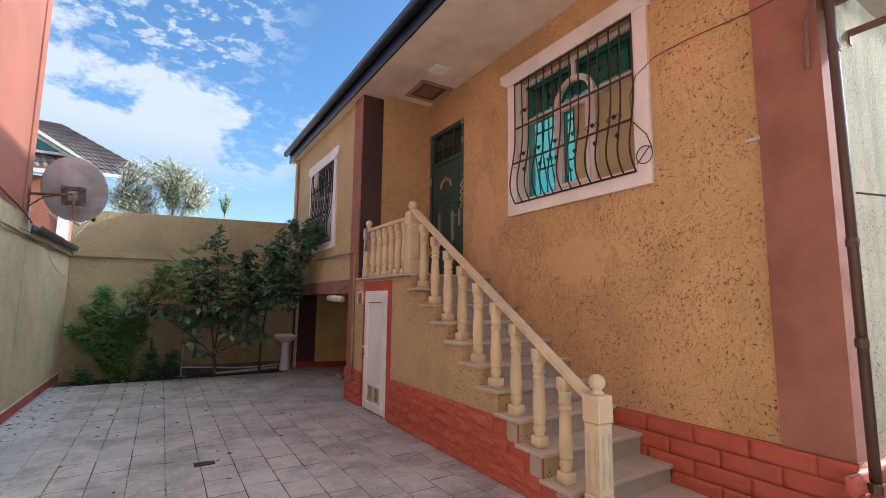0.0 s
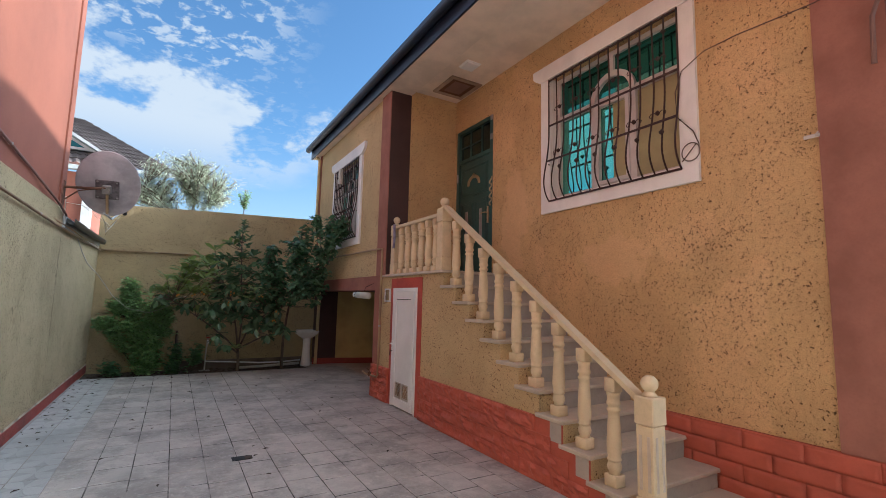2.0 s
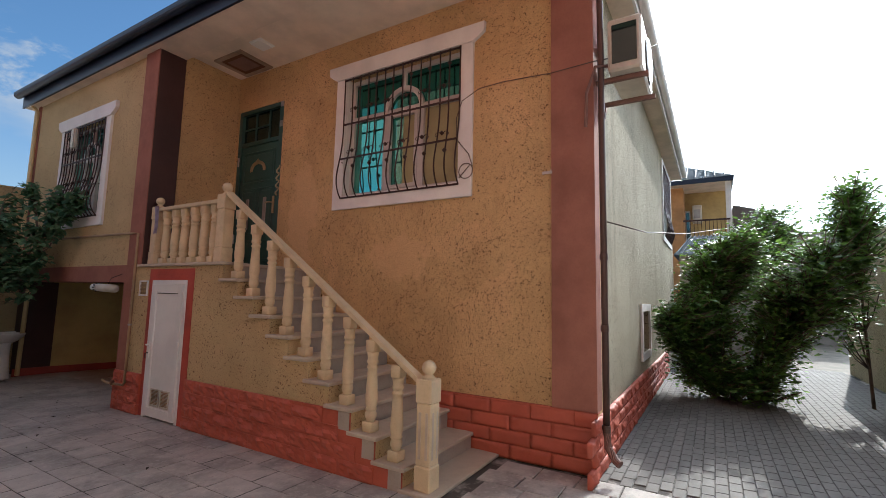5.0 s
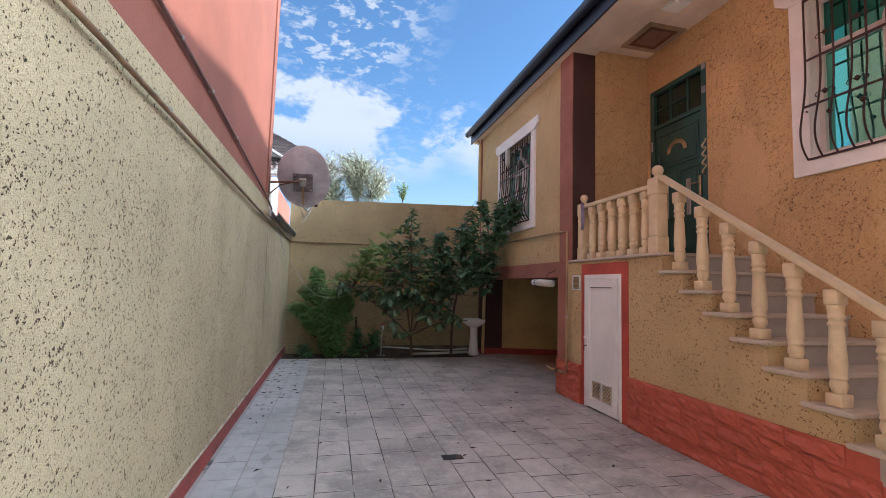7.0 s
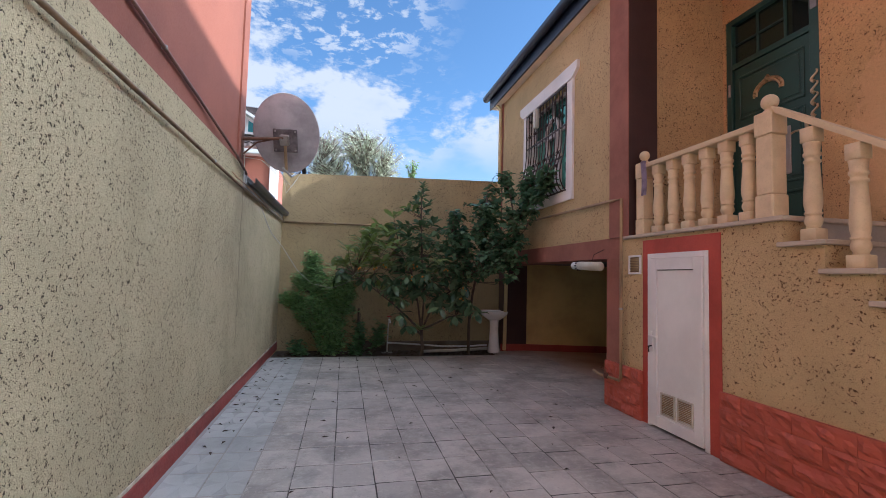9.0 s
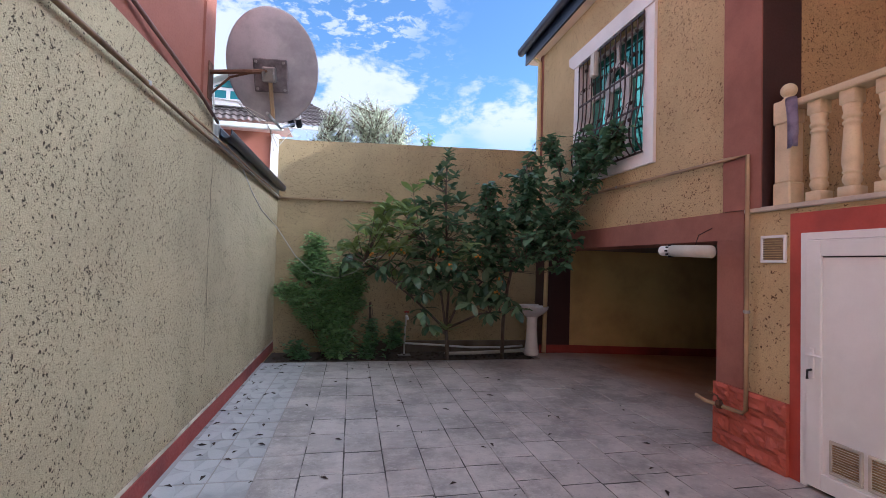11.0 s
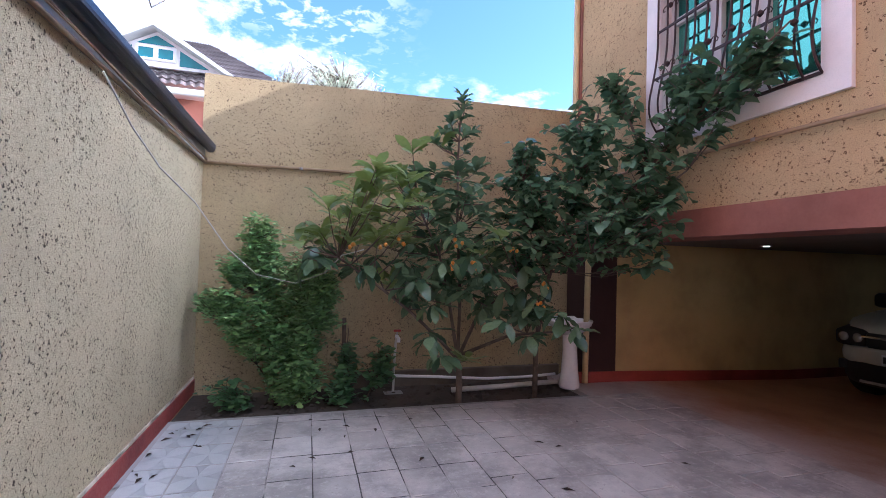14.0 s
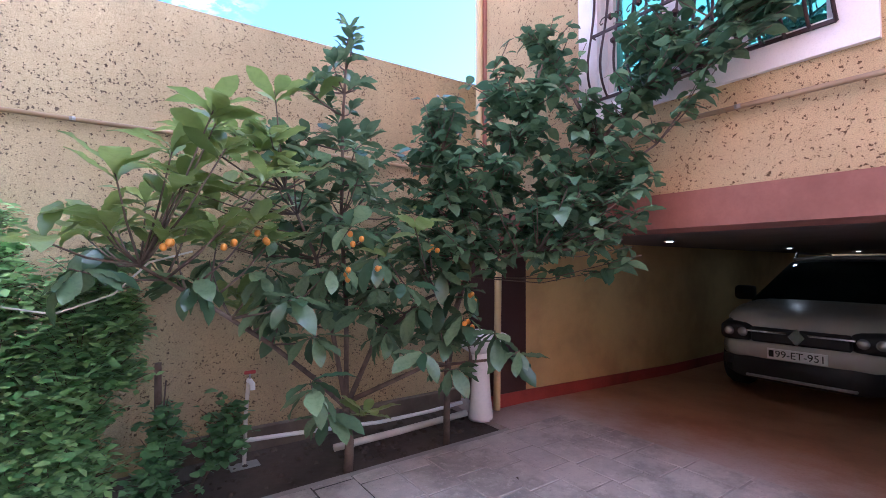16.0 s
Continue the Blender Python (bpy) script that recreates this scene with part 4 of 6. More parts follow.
newel(2.255, 0.028, 0.86)
newel(5.13, LANDING, 0.80)
newel(6.59, LANDING, 0.77, 0.068)
bm = bmesh.new()
slope = RISE / TREAD
ya, yb = 2.30, 5.07
za, zb = 0.872, 0.872 + (yb - ya) * slope
prism(bm, [(ya, za - 0.046), (ya, za), (yb, zb), (yb, zb - 0.046)], "x", -0.055, 0.034)
part("handrail", bm, M["limestone"], rail, "sloping stone handrail")
part("handrail", boxed(-0.07, 0.07, 5.18, 6.53, 2.585, 2.635, bevel=0.008), M["limestone"], rail, "level stone handrail")
cloth = bmesh.new()
rows = []
for i in range(9):
    t = i / 8
    row = []
    for j in range(6):
        s = j / 5 - 0.5
        x = -0.085 - 0.012 * math.sin(7 * s + 3 * t) - 0.01 * t
        row.append(cloth.verts.new((2.69 + x, 6.50 + s * (0.10 - 0.03 * t) - 0.02 * t, 2.66 - 0.36 * t - 0.03 * abs(s))))
    rows.append(row)
for a, b in zip(rows, rows[1:]):
    for j in range(5):
        cloth.faces.new((a[j], a[j + 1], b[j + 1], b[j]))
bmesh.ops.solidify(cloth, geom=cloth.faces[:], thickness=0.008)
tagged(new("towel", mesh_of("towel", cloth, M["cloth"], True)), "lilac cloth hung over a stone post", "towel")

# ---- store door under the landing ----
store = tagged(thing("door_2", (WING, 0, 0), "white plastic store door with vent grilles under the landing", "door"), kind="structure")
y0, y1, z0, z1 = STORE
bm = bmesh.new()
for q in ((y0, y0 + 0.05, 0.0, z1), (y1 - 0.05, y1, 0.0, z1), (y0 + 0.05, y1 - 0.05, z1 - 0.05, z1)):
    box(bm, -0.012, 0.05, *q, bevel=0.003)
part("door_frame", bm, M["pvc"], store)
bm = bmesh.new()
for q in ((y0 + 0.053, y0 + 0.15, 0.025, z1 - 0.053), (y1 - 0.15, y1 - 0.053, 0.025, z1 - 0.053), (y0 + 0.15, y1 - 0.15, z1 - 0.16, z1 - 0.053), (y0 + 0.15, y1 - 0.15, 0.025, 0.13)):
    box(bm, -0.03, 0.03, *q, bevel=0.004)
leaf = part("door_leaf", bm, M["pvc"], store)
part("door_panel", boxed(-0.012, 0.0, y0 + 0.15, y1 - 0.15, 0.13, z1 - 0.16), M["pvc"], leaf)
part("seal", boxed(-0.0135, -0.0121, y0 + 0.15, y1 - 0.15, z1 - 0.168, z1 - 0.16), M["shadow_gap"], leaf)
for ya in (5.80, 6.02):
    bm = bmesh.new()
    for q in ((ya, ya + 0.19, 0.15, 0.168), (ya, ya + 0.19, 0.342, 0.36), (ya, ya + 0.018, 0.168, 0.342), (ya + 0.172, ya + 0.19, 0.168, 0.342)):
        box(bm, -0.028, -0.0121, *q, bevel=0.003)
    vent = part("vent", bm, M["old_pvc"], leaf, "yellowed plastic vent grille")
    for k in range(11):
        z = 0.175 + 0.0155 * k
        box2 = bmesh.new()
        box(box2, -0.022, -0.0122, ya + 0.018, ya + 0.172, z, z + 0.007)
        ob = part("slat", box2, M["gas_pipe"], leaf)
for z in (0.10, 0.85, 1.50):
    part("hinge", boxed(-0.045, -0.02, y0 + 0.035, y0 + 0.06, z, z + 0.10, bevel=0.004), M["pvc"], store)
bm = boxed(-0.042, -0.03, y1 - 0.115, y1 - 0.085, 0.72, 0.92, bevel=0.004)
tube(bm, [(-0.04, y1 - 0.10, 0.88), (-0.075, y1 - 0.10, 0.88), (-0.078, y1 - 0.20, 0.875)], 0.009)
part("door_handle", bm, M["pvc"], leaf)
part("key", tube(bmesh.new(), [(-0.035, y1 - 0.10, 0.78), (-0.075, y1 - 0.10, 0.775), (-0.075, y1 - 0.10, 0.72)], 0.008), M["shadow_gap"], leaf, "keys in the lock")
bm = bmesh.new()
for q in ((y0 - 0.125, y0, 0.0, z1), (y1, y1 + 0.08, 0.0, z1), (y0 - 0.125, y1 + 0.08, z1, z1 + 0.14)):
    box(bm, WING - 0.006, WING, *q)
solid("trim_store", bm, M["red_paint"], "red painted border round the store door", "trim")
solid("wall_store", boxed(WING + 0.06, WING + 0.1, y0, y1, 0, z1), M["old_pvc"], "closed back of the store door", "panel")
vb = thing("wall_vent", (WING, 6.615, 1.575), "small white vent grille in the stucco", "vent")
bm = bmesh.new()
for q in ((-0.10, 0.10, -0.10, -0.08), (-0.10, 0.10, 0.08, 0.10), (-0.10, -0.08, -0.08, 0.08), (0.08, 0.10, -0.08, 0.08)):
    box(bm, -0.02, 0.0, *q, bevel=0.003)
part("frame", bm, M["pvc"], vb)
for k in range(9):
    part("slat", boxed(-0.014, -0.002, -0.08, 0.08, -0.075 + k * 0.0175, -0.066 + k * 0.0175), M["gas_pipe"], vb)


# ---- pipes and cables ----
def pipe(name, pts, r, material, label, category="pipe", clips=(), seg=10):
    """A pipe or cable along points, with clips at some of them."""
    ob = thing(name, (0, 0, 0), label, category)
    part("run", tube(bmesh.new(), pts, r, seg), material, ob, smooth=True)
    for c in clips:
        part("clip", lathe(bmesh.new(), [(r * 1.35, -0.012), (r * 1.5, 0), (r * 1.35, 0.012)], c, 8), M["steel"], ob)
    return ob


pipe("gas_pipe", [(WING - 0.05, 10.6, 2.34), (WING - 0.05, 9.0, 2.335), (WING - 0.05, 7.0, 2.31), (WING - 0.05, 6.80, 2.305), (WING - 0.05, 6.80, 1.2), (WING - 0.05, 6.80, 0.36), (WING - 0.06, 6.82, 0.33), (WING - 0.12, 7.12, 0.34), (WING - 0.12, 7.22, 0.36)], 0.016, M["gas_pipe"], "thin ochre painted gas pipe on the wing", clips=((WING - 0.05, 8.55, 2.33), (WING - 0.05, 6.80, 1.1)))
valve = thing("pipe_valve", (WING - 0.10, 7.00, 0.345), "rusty valve on the low end of a gas pipe", "valve")
part("body", lathe(bmesh.new(), [(0.02, -0.03), (0.032, 0.0), (0.02, 0.03)], seg=8), M["rust"], valve)
part("lever", tube(bmesh.new(), [(0, 0, 0.02), (0.0, 0.02, 0.06), (-0.01, 0.09, 0.075)], 0.007, 6), M["rust"], valve)
pipe("yard_pipe", [(LEFT + 0.03, -4.5, 2.43), (LEFT + 0.03, 3.0, 2.40), (LEFT + 0.03, 7.4, 2.335), (LEFT + 0.03, BACK - 0.04, 2.335)], 0.014, M["old_pipe"], "rusty brown pipe along the top of the yard wall", clips=((LEFT + 0.03, 3.7, 2.395), (LEFT + 0.03, 6.6, 2.35)))
pipe("yard_pipe", [(LEFT + 0.04, BACK - 0.03, 2.345), (0.4, BACK - 0.03, 2.365), (2.9, BACK - 0.03, 2.38)], 0.016, M["gas_pipe"], "thin ochre pipe along the closing wall", clips=((-0.6, BACK - 0.03, 2.357),))
pipe("cable_bundle", [(LEFT + 0.045, 7.3, 2.37), (LEFT + 0.05, 8.2, 2.385), (LEFT + 0.06, 9.2, 2.34), (LEFT + 0.05, 10.2, 2.375), (LEFT + 0.05, 11.2, 2.36)], 0.006, M["old_pipe"], "old cables bundled along a pipe", "cable", seg=6)
pipe("cable_bundle", [(LEFT + 0.04, 7.2, 2.39), (LEFT + 0.055, 8.4, 2.365), (LEFT + 0.05, 9.5, 2.365), (LEFT + 0.06, 10.4, 2.345), (LEFT + 0.05, 11.2, 2.375)], 0.005, M["gas_pipe"], "pale old cable bundled along a pipe", "cable", seg=6)
M["crack"] = paint("crack_shadow", (0.06, 0.05, 0.04), 0.95, 0.2)
wander = np.random.default_rng(3)
solid("trim_crack", tube(bmesh.new(), [(LEFT + 0.001, 7.90 + wander.uniform(-0.018, 0.018), 2.30 - 0.09 * k) for k in range(20)], 0.0012, 5, 0.0006), M["crack"], "thin vertical crack in the yard wall", "crack")
pipe("neighbour_pipe", [(LEFT + 0.0, -4.5, 3.05), (LEFT + 0.0, 3.2, 2.93), (LEFT + 0.0, 4.6, 2.875), (LEFT + 0.0, 6.2, 2.755), (LEFT + 0.03, 7.4, 2.61), (LEFT + 0.03, 7.9, 2.52)], 0.014, M["conduit"], "dusty pink cable conduit along the salmon wall", "cable", clips=((LEFT + 0.0, 4.6, 2.875), (LEFT + 0.0, 5.5, 2.81), (LEFT, 3.9, 2.905)), seg=7)
pipe("down_pipe", [(WING - 0.11, 10.98, 5.04), (WING - 0.09, 10.98, 4.90), (WING - 0.05, 10.86, 4.78), (WING - 0.05, 10.86, 3.4), (WING - 0.05, 10.86, 1.9), (WING + 0.08, 10.72, 1.6), (WING + 0.06, 10.72, 0.02)], 0.035, M["beige_pipe"], "beige downpipe at the wing's corner")
dp = pipe("down_pipe", [(MAIN - 0.16, 0.92, 5.06), (MAIN - 0.14, 0.98, 4.8), (MAIN - 0.02, 1.10, 4.55), (MAIN + 0.0, 1.10, 3.0), (MAIN + 0.02, 1.10, 0.38)], 0.031, M["brown_pipe"], "dark brown plastic downpipe at the house corner")
for z in (3.3, 1.95, 1.30, 0.42):
    part("collar", lathe(bmesh.new(), [(0.036, -0.03), (0.039, 0.0), (0.036, 0.03)], (MAIN + 0.005, 1.10, z), 12), M["brown_pipe"], dp)
part("elbow", tube(bmesh.new(), [(MAIN + 0.02, 1.10, 0.40), (MAIN + 0.02, 1.09, 0.26), (MAIN - 0.02, 1.02, 0.17), (MAIN - 0.04, 0.98, 0.15)], 0.036, 12), M["conduit"], dp, "dusty brown elbow at the foot")
pv = thing("vent_pipe", (2.42, -0.07, 1.57), "white plastic flue pipe under the beam", "pipe")
part("run", tube(bmesh.new(), [(0.02, 7.10, -0.01), (0.0, 7.52, 0.005)], 0.052, 16), M["old_pvc"], pv, smooth=True)
part("cap", lathe(bmesh.new(), [(0.03, -0.02), (0.035, 0.0), (0.03, 0.02)], (0, 7.66, 0.008), 12), M["pvc"], pv)
part("nozzle", tube(bmesh.new(), [(0.0, 7.52, 0.005), (0.0, 7.66, 0.008)], 0.046, 16), M["pvc"], pv)
for k in range(10):
    a = k * math.pi / 5
    part("slot", boxed(-0.004 + 0.053 * math.cos(a), 0.004 + 0.053 * math.cos(a), 7.53, 7.56, -0.004 + 0.053 * math.sin(a), 0.012 + 0.053 * math.sin(a)), M["shadow_gap"], pv)
part("hanger", tube(bmesh.new(), [(0.0, 7.25, 0.05), (0.03, 7.25, 0.13), (0.17, 7.25, 0.2)], 0.004, 5), M["iron"], pv)

wire = [(MAIN - 0.06, 1.17, 3.83), (MAIN - 0.05, 1.57, 3.82), (MAIN - 0.03, 2.10, 3.86), (MAIN - 0.045, 2.38, 3.84), (MAIN - 0.05, 2.59, 3.74), (MAIN - 0.05, 2.66, 3.55), (MAIN - 0.05, 2.65, 3.30), (MAIN - 0.05, 2.50, 3.12), (MAIN - 0.05, 2.45, 2.98)]
wire += [(MAIN - 0.05, 2.53 + 0.085 * math.sin(t), 2.93 + 0.085 * math.cos(t)) for t in np.linspace(-1.2, 5.6, 20)]
wire += [(MAIN - 0.04, 2.62, 2.86)]
pipe("wall_cable", wire, 0.005, M["cable"], "thin dark cable with a coil beside the window", "cable", seg=6)
pipe("alley_cable", [(MAIN + 0.1, 1.08, 2.29), (5.24, 0.90, 2.36), (7.55, 0.58, 2.63), (14.34, -0.35, 3.67), (22.0, -1.4, 5.0)], 0.007, M["cable"], "sagging cable along the side wall", "cable", seg=6)
pipe("overhead_wire", [(MAIN - 0.06, 1.17, 3.83), (4.3, 0.86, 4.10), (6.0, 0.64, 5.08), (30.0, 1.9, 19.0)], 0.006, M["cable"], "overhead wire above the alley", "cable", seg=5)
clip = thing("wall_clip", (MAIN - 0.03, 1.62, 2.80), "white plastic cable clip at the pilaster's edge", "clip")
part("base", boxed(-0.012, 0.0, -0.05, 0.05, -0.014, 0.014, bevel=0.003), M["frame"], clip)
part("hook", tube(bmesh.new(), [(-0.012, -0.03, 0.0), (-0.03, -0.035, 0.004), (-0.032, -0.05, 0.018)], 0.006, 6), M["frame"], clip)
pipe("loose_cable", [(LEFT + 0.05, 8.75, 2.30), (LEFT + 0.07, 9.1, 2.12), (LEFT + 0.08, 9.6, 1.98), (LEFT + 0.15, 10.3, 1.83), (-1.2, 10.6, 1.45), (-0.95, 10.62, 1.22), (-0.6, 10.5, 1.15), (-0.35, 10.4, 1.25), (-0.2, 10.3, 1.42), (0.0, 10.3, 1.48)], 0.0055, M["white_cable"], "pale loose cable slung into the bush", "cable", seg=6)

# ---- flashing and gutter of the neighbour's low roof ----
bm = prism(bmesh.new(), [(LEFT - 0.3, 2.345), (LEFT + 0.012, 2.345), (LEFT + 0.022, 2.52), (LEFT - 0.3, 2.60)], "y", 7.98, BACK - 0.02)
solid("flashing", bm, M["zinc"], "pale sheet metal flashing on the yard wall", "flashing")
gutter("gutter_yard", (LEFT + 0.07, 8.0, 2.465), (LEFT + 0.07, BACK - 0.03, 2.495), "dark blue gutter on top of the yard wall", 0.046)
solid("neighbour_building", boxed(LEFT - 4.5, LEFT - 0.02, -5.0, 7.84, -0.1, 7.6), M["neighbour_red"], "salmon red rendered neighbouring house wall", "house")
solid("trim_neighbour", boxed(LEFT - 0.02, LEFT - 0.001, 7.60, 7.84, 2.62, 7.6), M["neighbour_red"], "salmon corner of the neighbouring house", "trim")

# ---- satellite dish ----
dish = thing("satellite_dish", (-1.115, 7.76, 2.98), "faded pinkish satellite dish on a rusty bracket", "dish")
face = Vector((0.10, 1.0, 0.42)).normalized()
turn = face.to_track_quat("Z", "Y").to_matrix().to_4x4()
bm = bmesh.new()
prof = [(0.004, 0.0)] + [(r, 0.30 * r * r) for r in (0.08, 0.16, 0.24, 0.32, 0.38, 0.42)] + [(0.435, 0.055), (0.43, 0.064), (0.415, 0.062)] + [(r, 0.30 * r * r + 0.012) for r in (0.40, 0.32, 0.24, 0.16, 0.08, 0.004)]
lathe(bm, prof, seg=40)
bmesh.ops.transform(bm, matrix=turn @ Matrix.Diagonal((0.86, 1.04, 1.0, 1.0)), verts=bm.verts[:])
bmesh.ops.recalc_face_normals(bm, faces=bm.faces[:])
part("reflector", bm, M["dish"], dish, smooth=True)
bm = boxed(-0.135, 0.135, -0.20, 0.06, -0.026, -0.008, bevel=0.006)
bmesh.ops.transform(bm, matrix=turn, verts=bm.verts[:])
plate = part("back_plate", bm, M["plate_metal"], dish, "stained square mounting plate")
for a in (-0.11, 0.11):
    for b in (-0.175, 0.035):
        bm = lathe(bmesh.new(), [(0.012, -0.038), (0.012, -0.024)], (a, b, 0), 6)
        bmesh.ops.transform(bm, matrix=turn, verts=bm.verts[:])
        part("bolt", bm, M["steel"], plate)
bm = boxed(-0.05, 0.05, -0.12, 0.0, -0.10, -0.026, bevel=0.01)
bmesh.ops.transform(bm, matrix=turn, verts=bm.verts[:])
part("clamp", bm, M["steel"], dish, "grey bolted clamp")
part("arm", tube(bmesh.new(), [(0.0, -0.06, -0.06), (-0.12, -0.09, -0.09), (-0.45, -0.02, -0.10)], 0.018), M["rust"], dish, "rusty bracket arm")
part("brace", tube(bmesh.new(), [(-0.10, -0.09, -0.09), (-0.30, -0.03, -0.13), (-0.44, 0.0, -0.26)], 0.009), M["rust"], dish)
part("wall_plate", boxed(-0.48, -0.45, -0.06, 0.06, -0.32, -0.02), M["rust"], dish)
bm = boxed(-0.016, 0.016, -0.41, -0.09, -0.052, -0.028, bevel=0.004)
bmesh.ops.transform(bm, matrix=turn, verts=bm.verts[:])
part("strut", bm, M["gas_pipe"], dish)
for a in (-0.03, 0.03):
    bm = lathe(bmesh.new(), [(0.014, -0.125), (0.014, -0.10), (0.008, -0.098), (0.008, -0.03)], (a, -0.05, 0.0), 6)
    bmesh.ops.transform(bm, matrix=turn, verts=bm.verts[:])
    part("bolt", bm, M["steel"], dish)
part("feed_arm", tube(bmesh.new(), [(0.0, -0.08, -0.41), (0.06, 0.22, -0.44), (0.12, 0.62, -0.28)], 0.013), M["zinc"], dish)
for k, a in enumerate((0.10, 0.17)):
    lnb = part("receiver", tube(bmesh.new(), [(a, 0.62, -0.30), (a - 0.01, 0.55, -0.24)], 0.028, 10), M["shadow_gap"], dish, "dark receiver head")
    part("horn", tube(bmesh.new(), [(a - 0.01, 0.55, -0.24), (a - 0.015, 0.51, -0.205)], 0.032, 10), M["pvc"], lnb)
for k in range(3):
    part("lead", tube(bmesh.new(), [(0.12, 0.60, -0.33), (0.05 - 0.03 * k, 0.35, -0.54 - 0.04 * k), (0.0, 0.05, -0.50), (-0.02, -0.08, -0.44 - 0.04 * k), (-0.25, -0.02, -0.32), (-0.44, 0.0, -0.30)], 0.0028, 5), M["white_cable"], dish)
part("lead", tube(bmesh.new(), [(-0.43, 0.01, -0.22), (-0.425, 0.02, -0.45), (-0.42, 0.03, -0.62)], 0.006, 5), M["white_cable"], dish)

# ---- sink, tap and loose pipes in the bed ----
sink = thing("pedestal_sink", (2.44, 10.70, -0.015), "white ceramic pedestal sink standing outdoors, stained", "sink")
part("pedestal", lathe(bmesh.new(), [(0.115, 0.0), (0.118, 0.03), (0.095, 0.20), (0.082, 0.42), (0.085, 0.58), (0.105, 0.64)], seg=20), M["ceramic"], sink, smooth=True)
bm = lathe(bmesh.new(), [(0.09, 0.60), (0.19, 0.66), (0.25, 0.72), (0.268, 0.765), (0.262, 0.775), (0.24, 0.765), (0.20, 0.71), (0.12, 0.665), (0.02, 0.66)], seg=28)
bmesh.ops.scale(bm, vec=(1.0, 0.82, 1.0), verts=bm.verts[:])
bmesh.ops.recalc_face_normals(bm, faces=bm.faces[:])
part("basin", bm, M["ceramic"], sink, smooth=True)
part("back_ledge", boxed(-0.2, 0.2, 0.16, 0.26, 0.68, 0.79, bevel=0.02), M["ceramic"], sink)
tap = thing("garden_tap", (0.44, 10.98, -0.05), "rusty standpipe with a red-handled garden tap", "tap")
part("standpipe", tube(bmesh.new(), [(0.0, 0.0, 0.0), (0.004, 0.0, 0.35), (0.02, 0.0, 0.63)], 0.014), M["old_pvc"], tap)
part("body", tube(bmesh.new(), [(0.02, 0.0, 0.61), (0.02, -0.03, 0.62), (0.03, -0.08, 0.60), (0.03, -0.085, 0.56)], 0.018), M["pvc"], tap)
part("handle", boxed(-0.02, 0.06, -0.045, -0.025, 0.665, 0.69, bevel=0.006), M["tap_red"], tap, "red tap handle")
part("spindle", tube(bmesh.new(), [(0.02, -0.035, 0.62), (0.02, -0.035, 0.67)], 0.008), M["steel"], tap)
part("foot", boxed(-0.10, 0.10, -0.06, 0.05, 0.0, 0.012, bevel=0.004), M["concrete"], tap)
pipe("water_pipe", [(0.44, 10.96, 0.14), (0.9, 10.94, 0.115), (1.5, 10.93, 0.07), (2.0, 10.92, 0.07), (2.36, 10.88, 0.10)], 0.016, M["pvc"], "white plastic water pipe across the bed")
pipe("drain_pipe", [(1.05, 10.80, 0.0), (1.6, 10.78, 0.015), (2.3, 10.74, 0.05)], 0.028, M["old_pvc"], "grey plastic drain pipe lying in the bed")
stake = thing("garden_stake", (-0.11, 10.86, -0.06), "weathered dark wooden stake in the planting bed", "stake")
part("post", tube(bmesh.new(), [(0.0, 0.0, 0.0), (0.004, 0.0, 0.42), (-0.003, 0.0, 0.84)], 0.024, 7, 0.02), M["bark"], stake)
M["damp"] = paint("damp_plaster", (0.17, 0.135, 0.10), 0.95, 0.35, 30.0, 0.8)
solid("trim_bed", boxed(-0.15, 2.62, BACK - 0.05, BACK - 0.002, -0.1, 0.13, bevel=0.01), M["damp"], "rough dark concrete foot of the closing wall", "trim")


# ---- plants ----
rng = np.random.default_rng(7)


def leaf_data(length, width, droop, fold, n=4, swell=0.85, rib=0.0):
    """Vertices and faces of one leaf that grows along +y, faces up."""
    vs, fs = [], []
    for i in range(n + 1):
        t = i / n
        w = width * 0.5 * (math.sin(math.pi * min(1.0, 0.05 + 0.95 * t) ** swell) ** 0.8 if t < 1 else 0.0)
        w = max(w, 0.002)
        y = length * (t - droop * 0.25 * t * t)
        z = -length * droop * 0.55 * t * t + 0.02 * length * math.sin(9 * t)
        lift = z + fold * w + (rib if i % 2 else -rib)
        vs += [(-w, y, lift), (0.0, y, z), (w, y, lift)]
    for i in range(n):
        a = 3 * i
        fs += [(a, a + 1, a + 4, a + 3), (a + 1, a + 2, a + 5, a + 4)]
    return np.array(vs), fs


def leaf_pose(at, way, roll, size=1.0):
    """A matrix that puts a leaf's base at a point, growing along way."""
    y = Vector(way).normalized()
    x = y.cross(Vector((0, 0, 1)))
    if x.length < 0.05:
        x = Vector((1, 0, 0))
    x.normalize()
    z = x.cross(y)
    m = Matrix((x, y, z)).transposed().to_4x4()
    return Matrix.Translation(at) @ m @ Matrix.Rotation(roll, 4, "Y") @ Matrix.Diagonal((size, size, size, 1))


def joined_leaves(name, forms, poses, material, parent, label):
    """Many leaves in one mesh."""
    vs, fs, base = [], [], 0
    for k, m in enumerate(poses):
        v, f = forms[k % len(forms)]
        a = np.array(m)
        vs.append(v @ a[:3, :3].T + a[:3, 3])
        fs += [tuple(i + base for i in q) for q in f]
        base += len(v)
    me = bpy.data.meshes.new(name)
    me.from_pydata(np.concatenate(vs).tolist(), [], fs)
    me.materials.append(material)
    me.polygons.foreach_set("use_smooth", [True] * len(me.polygons))
    ob = new(name, me)
    ob.parent = parent
    ob["label"], ob["kind"] = label, "stuff"
    return ob


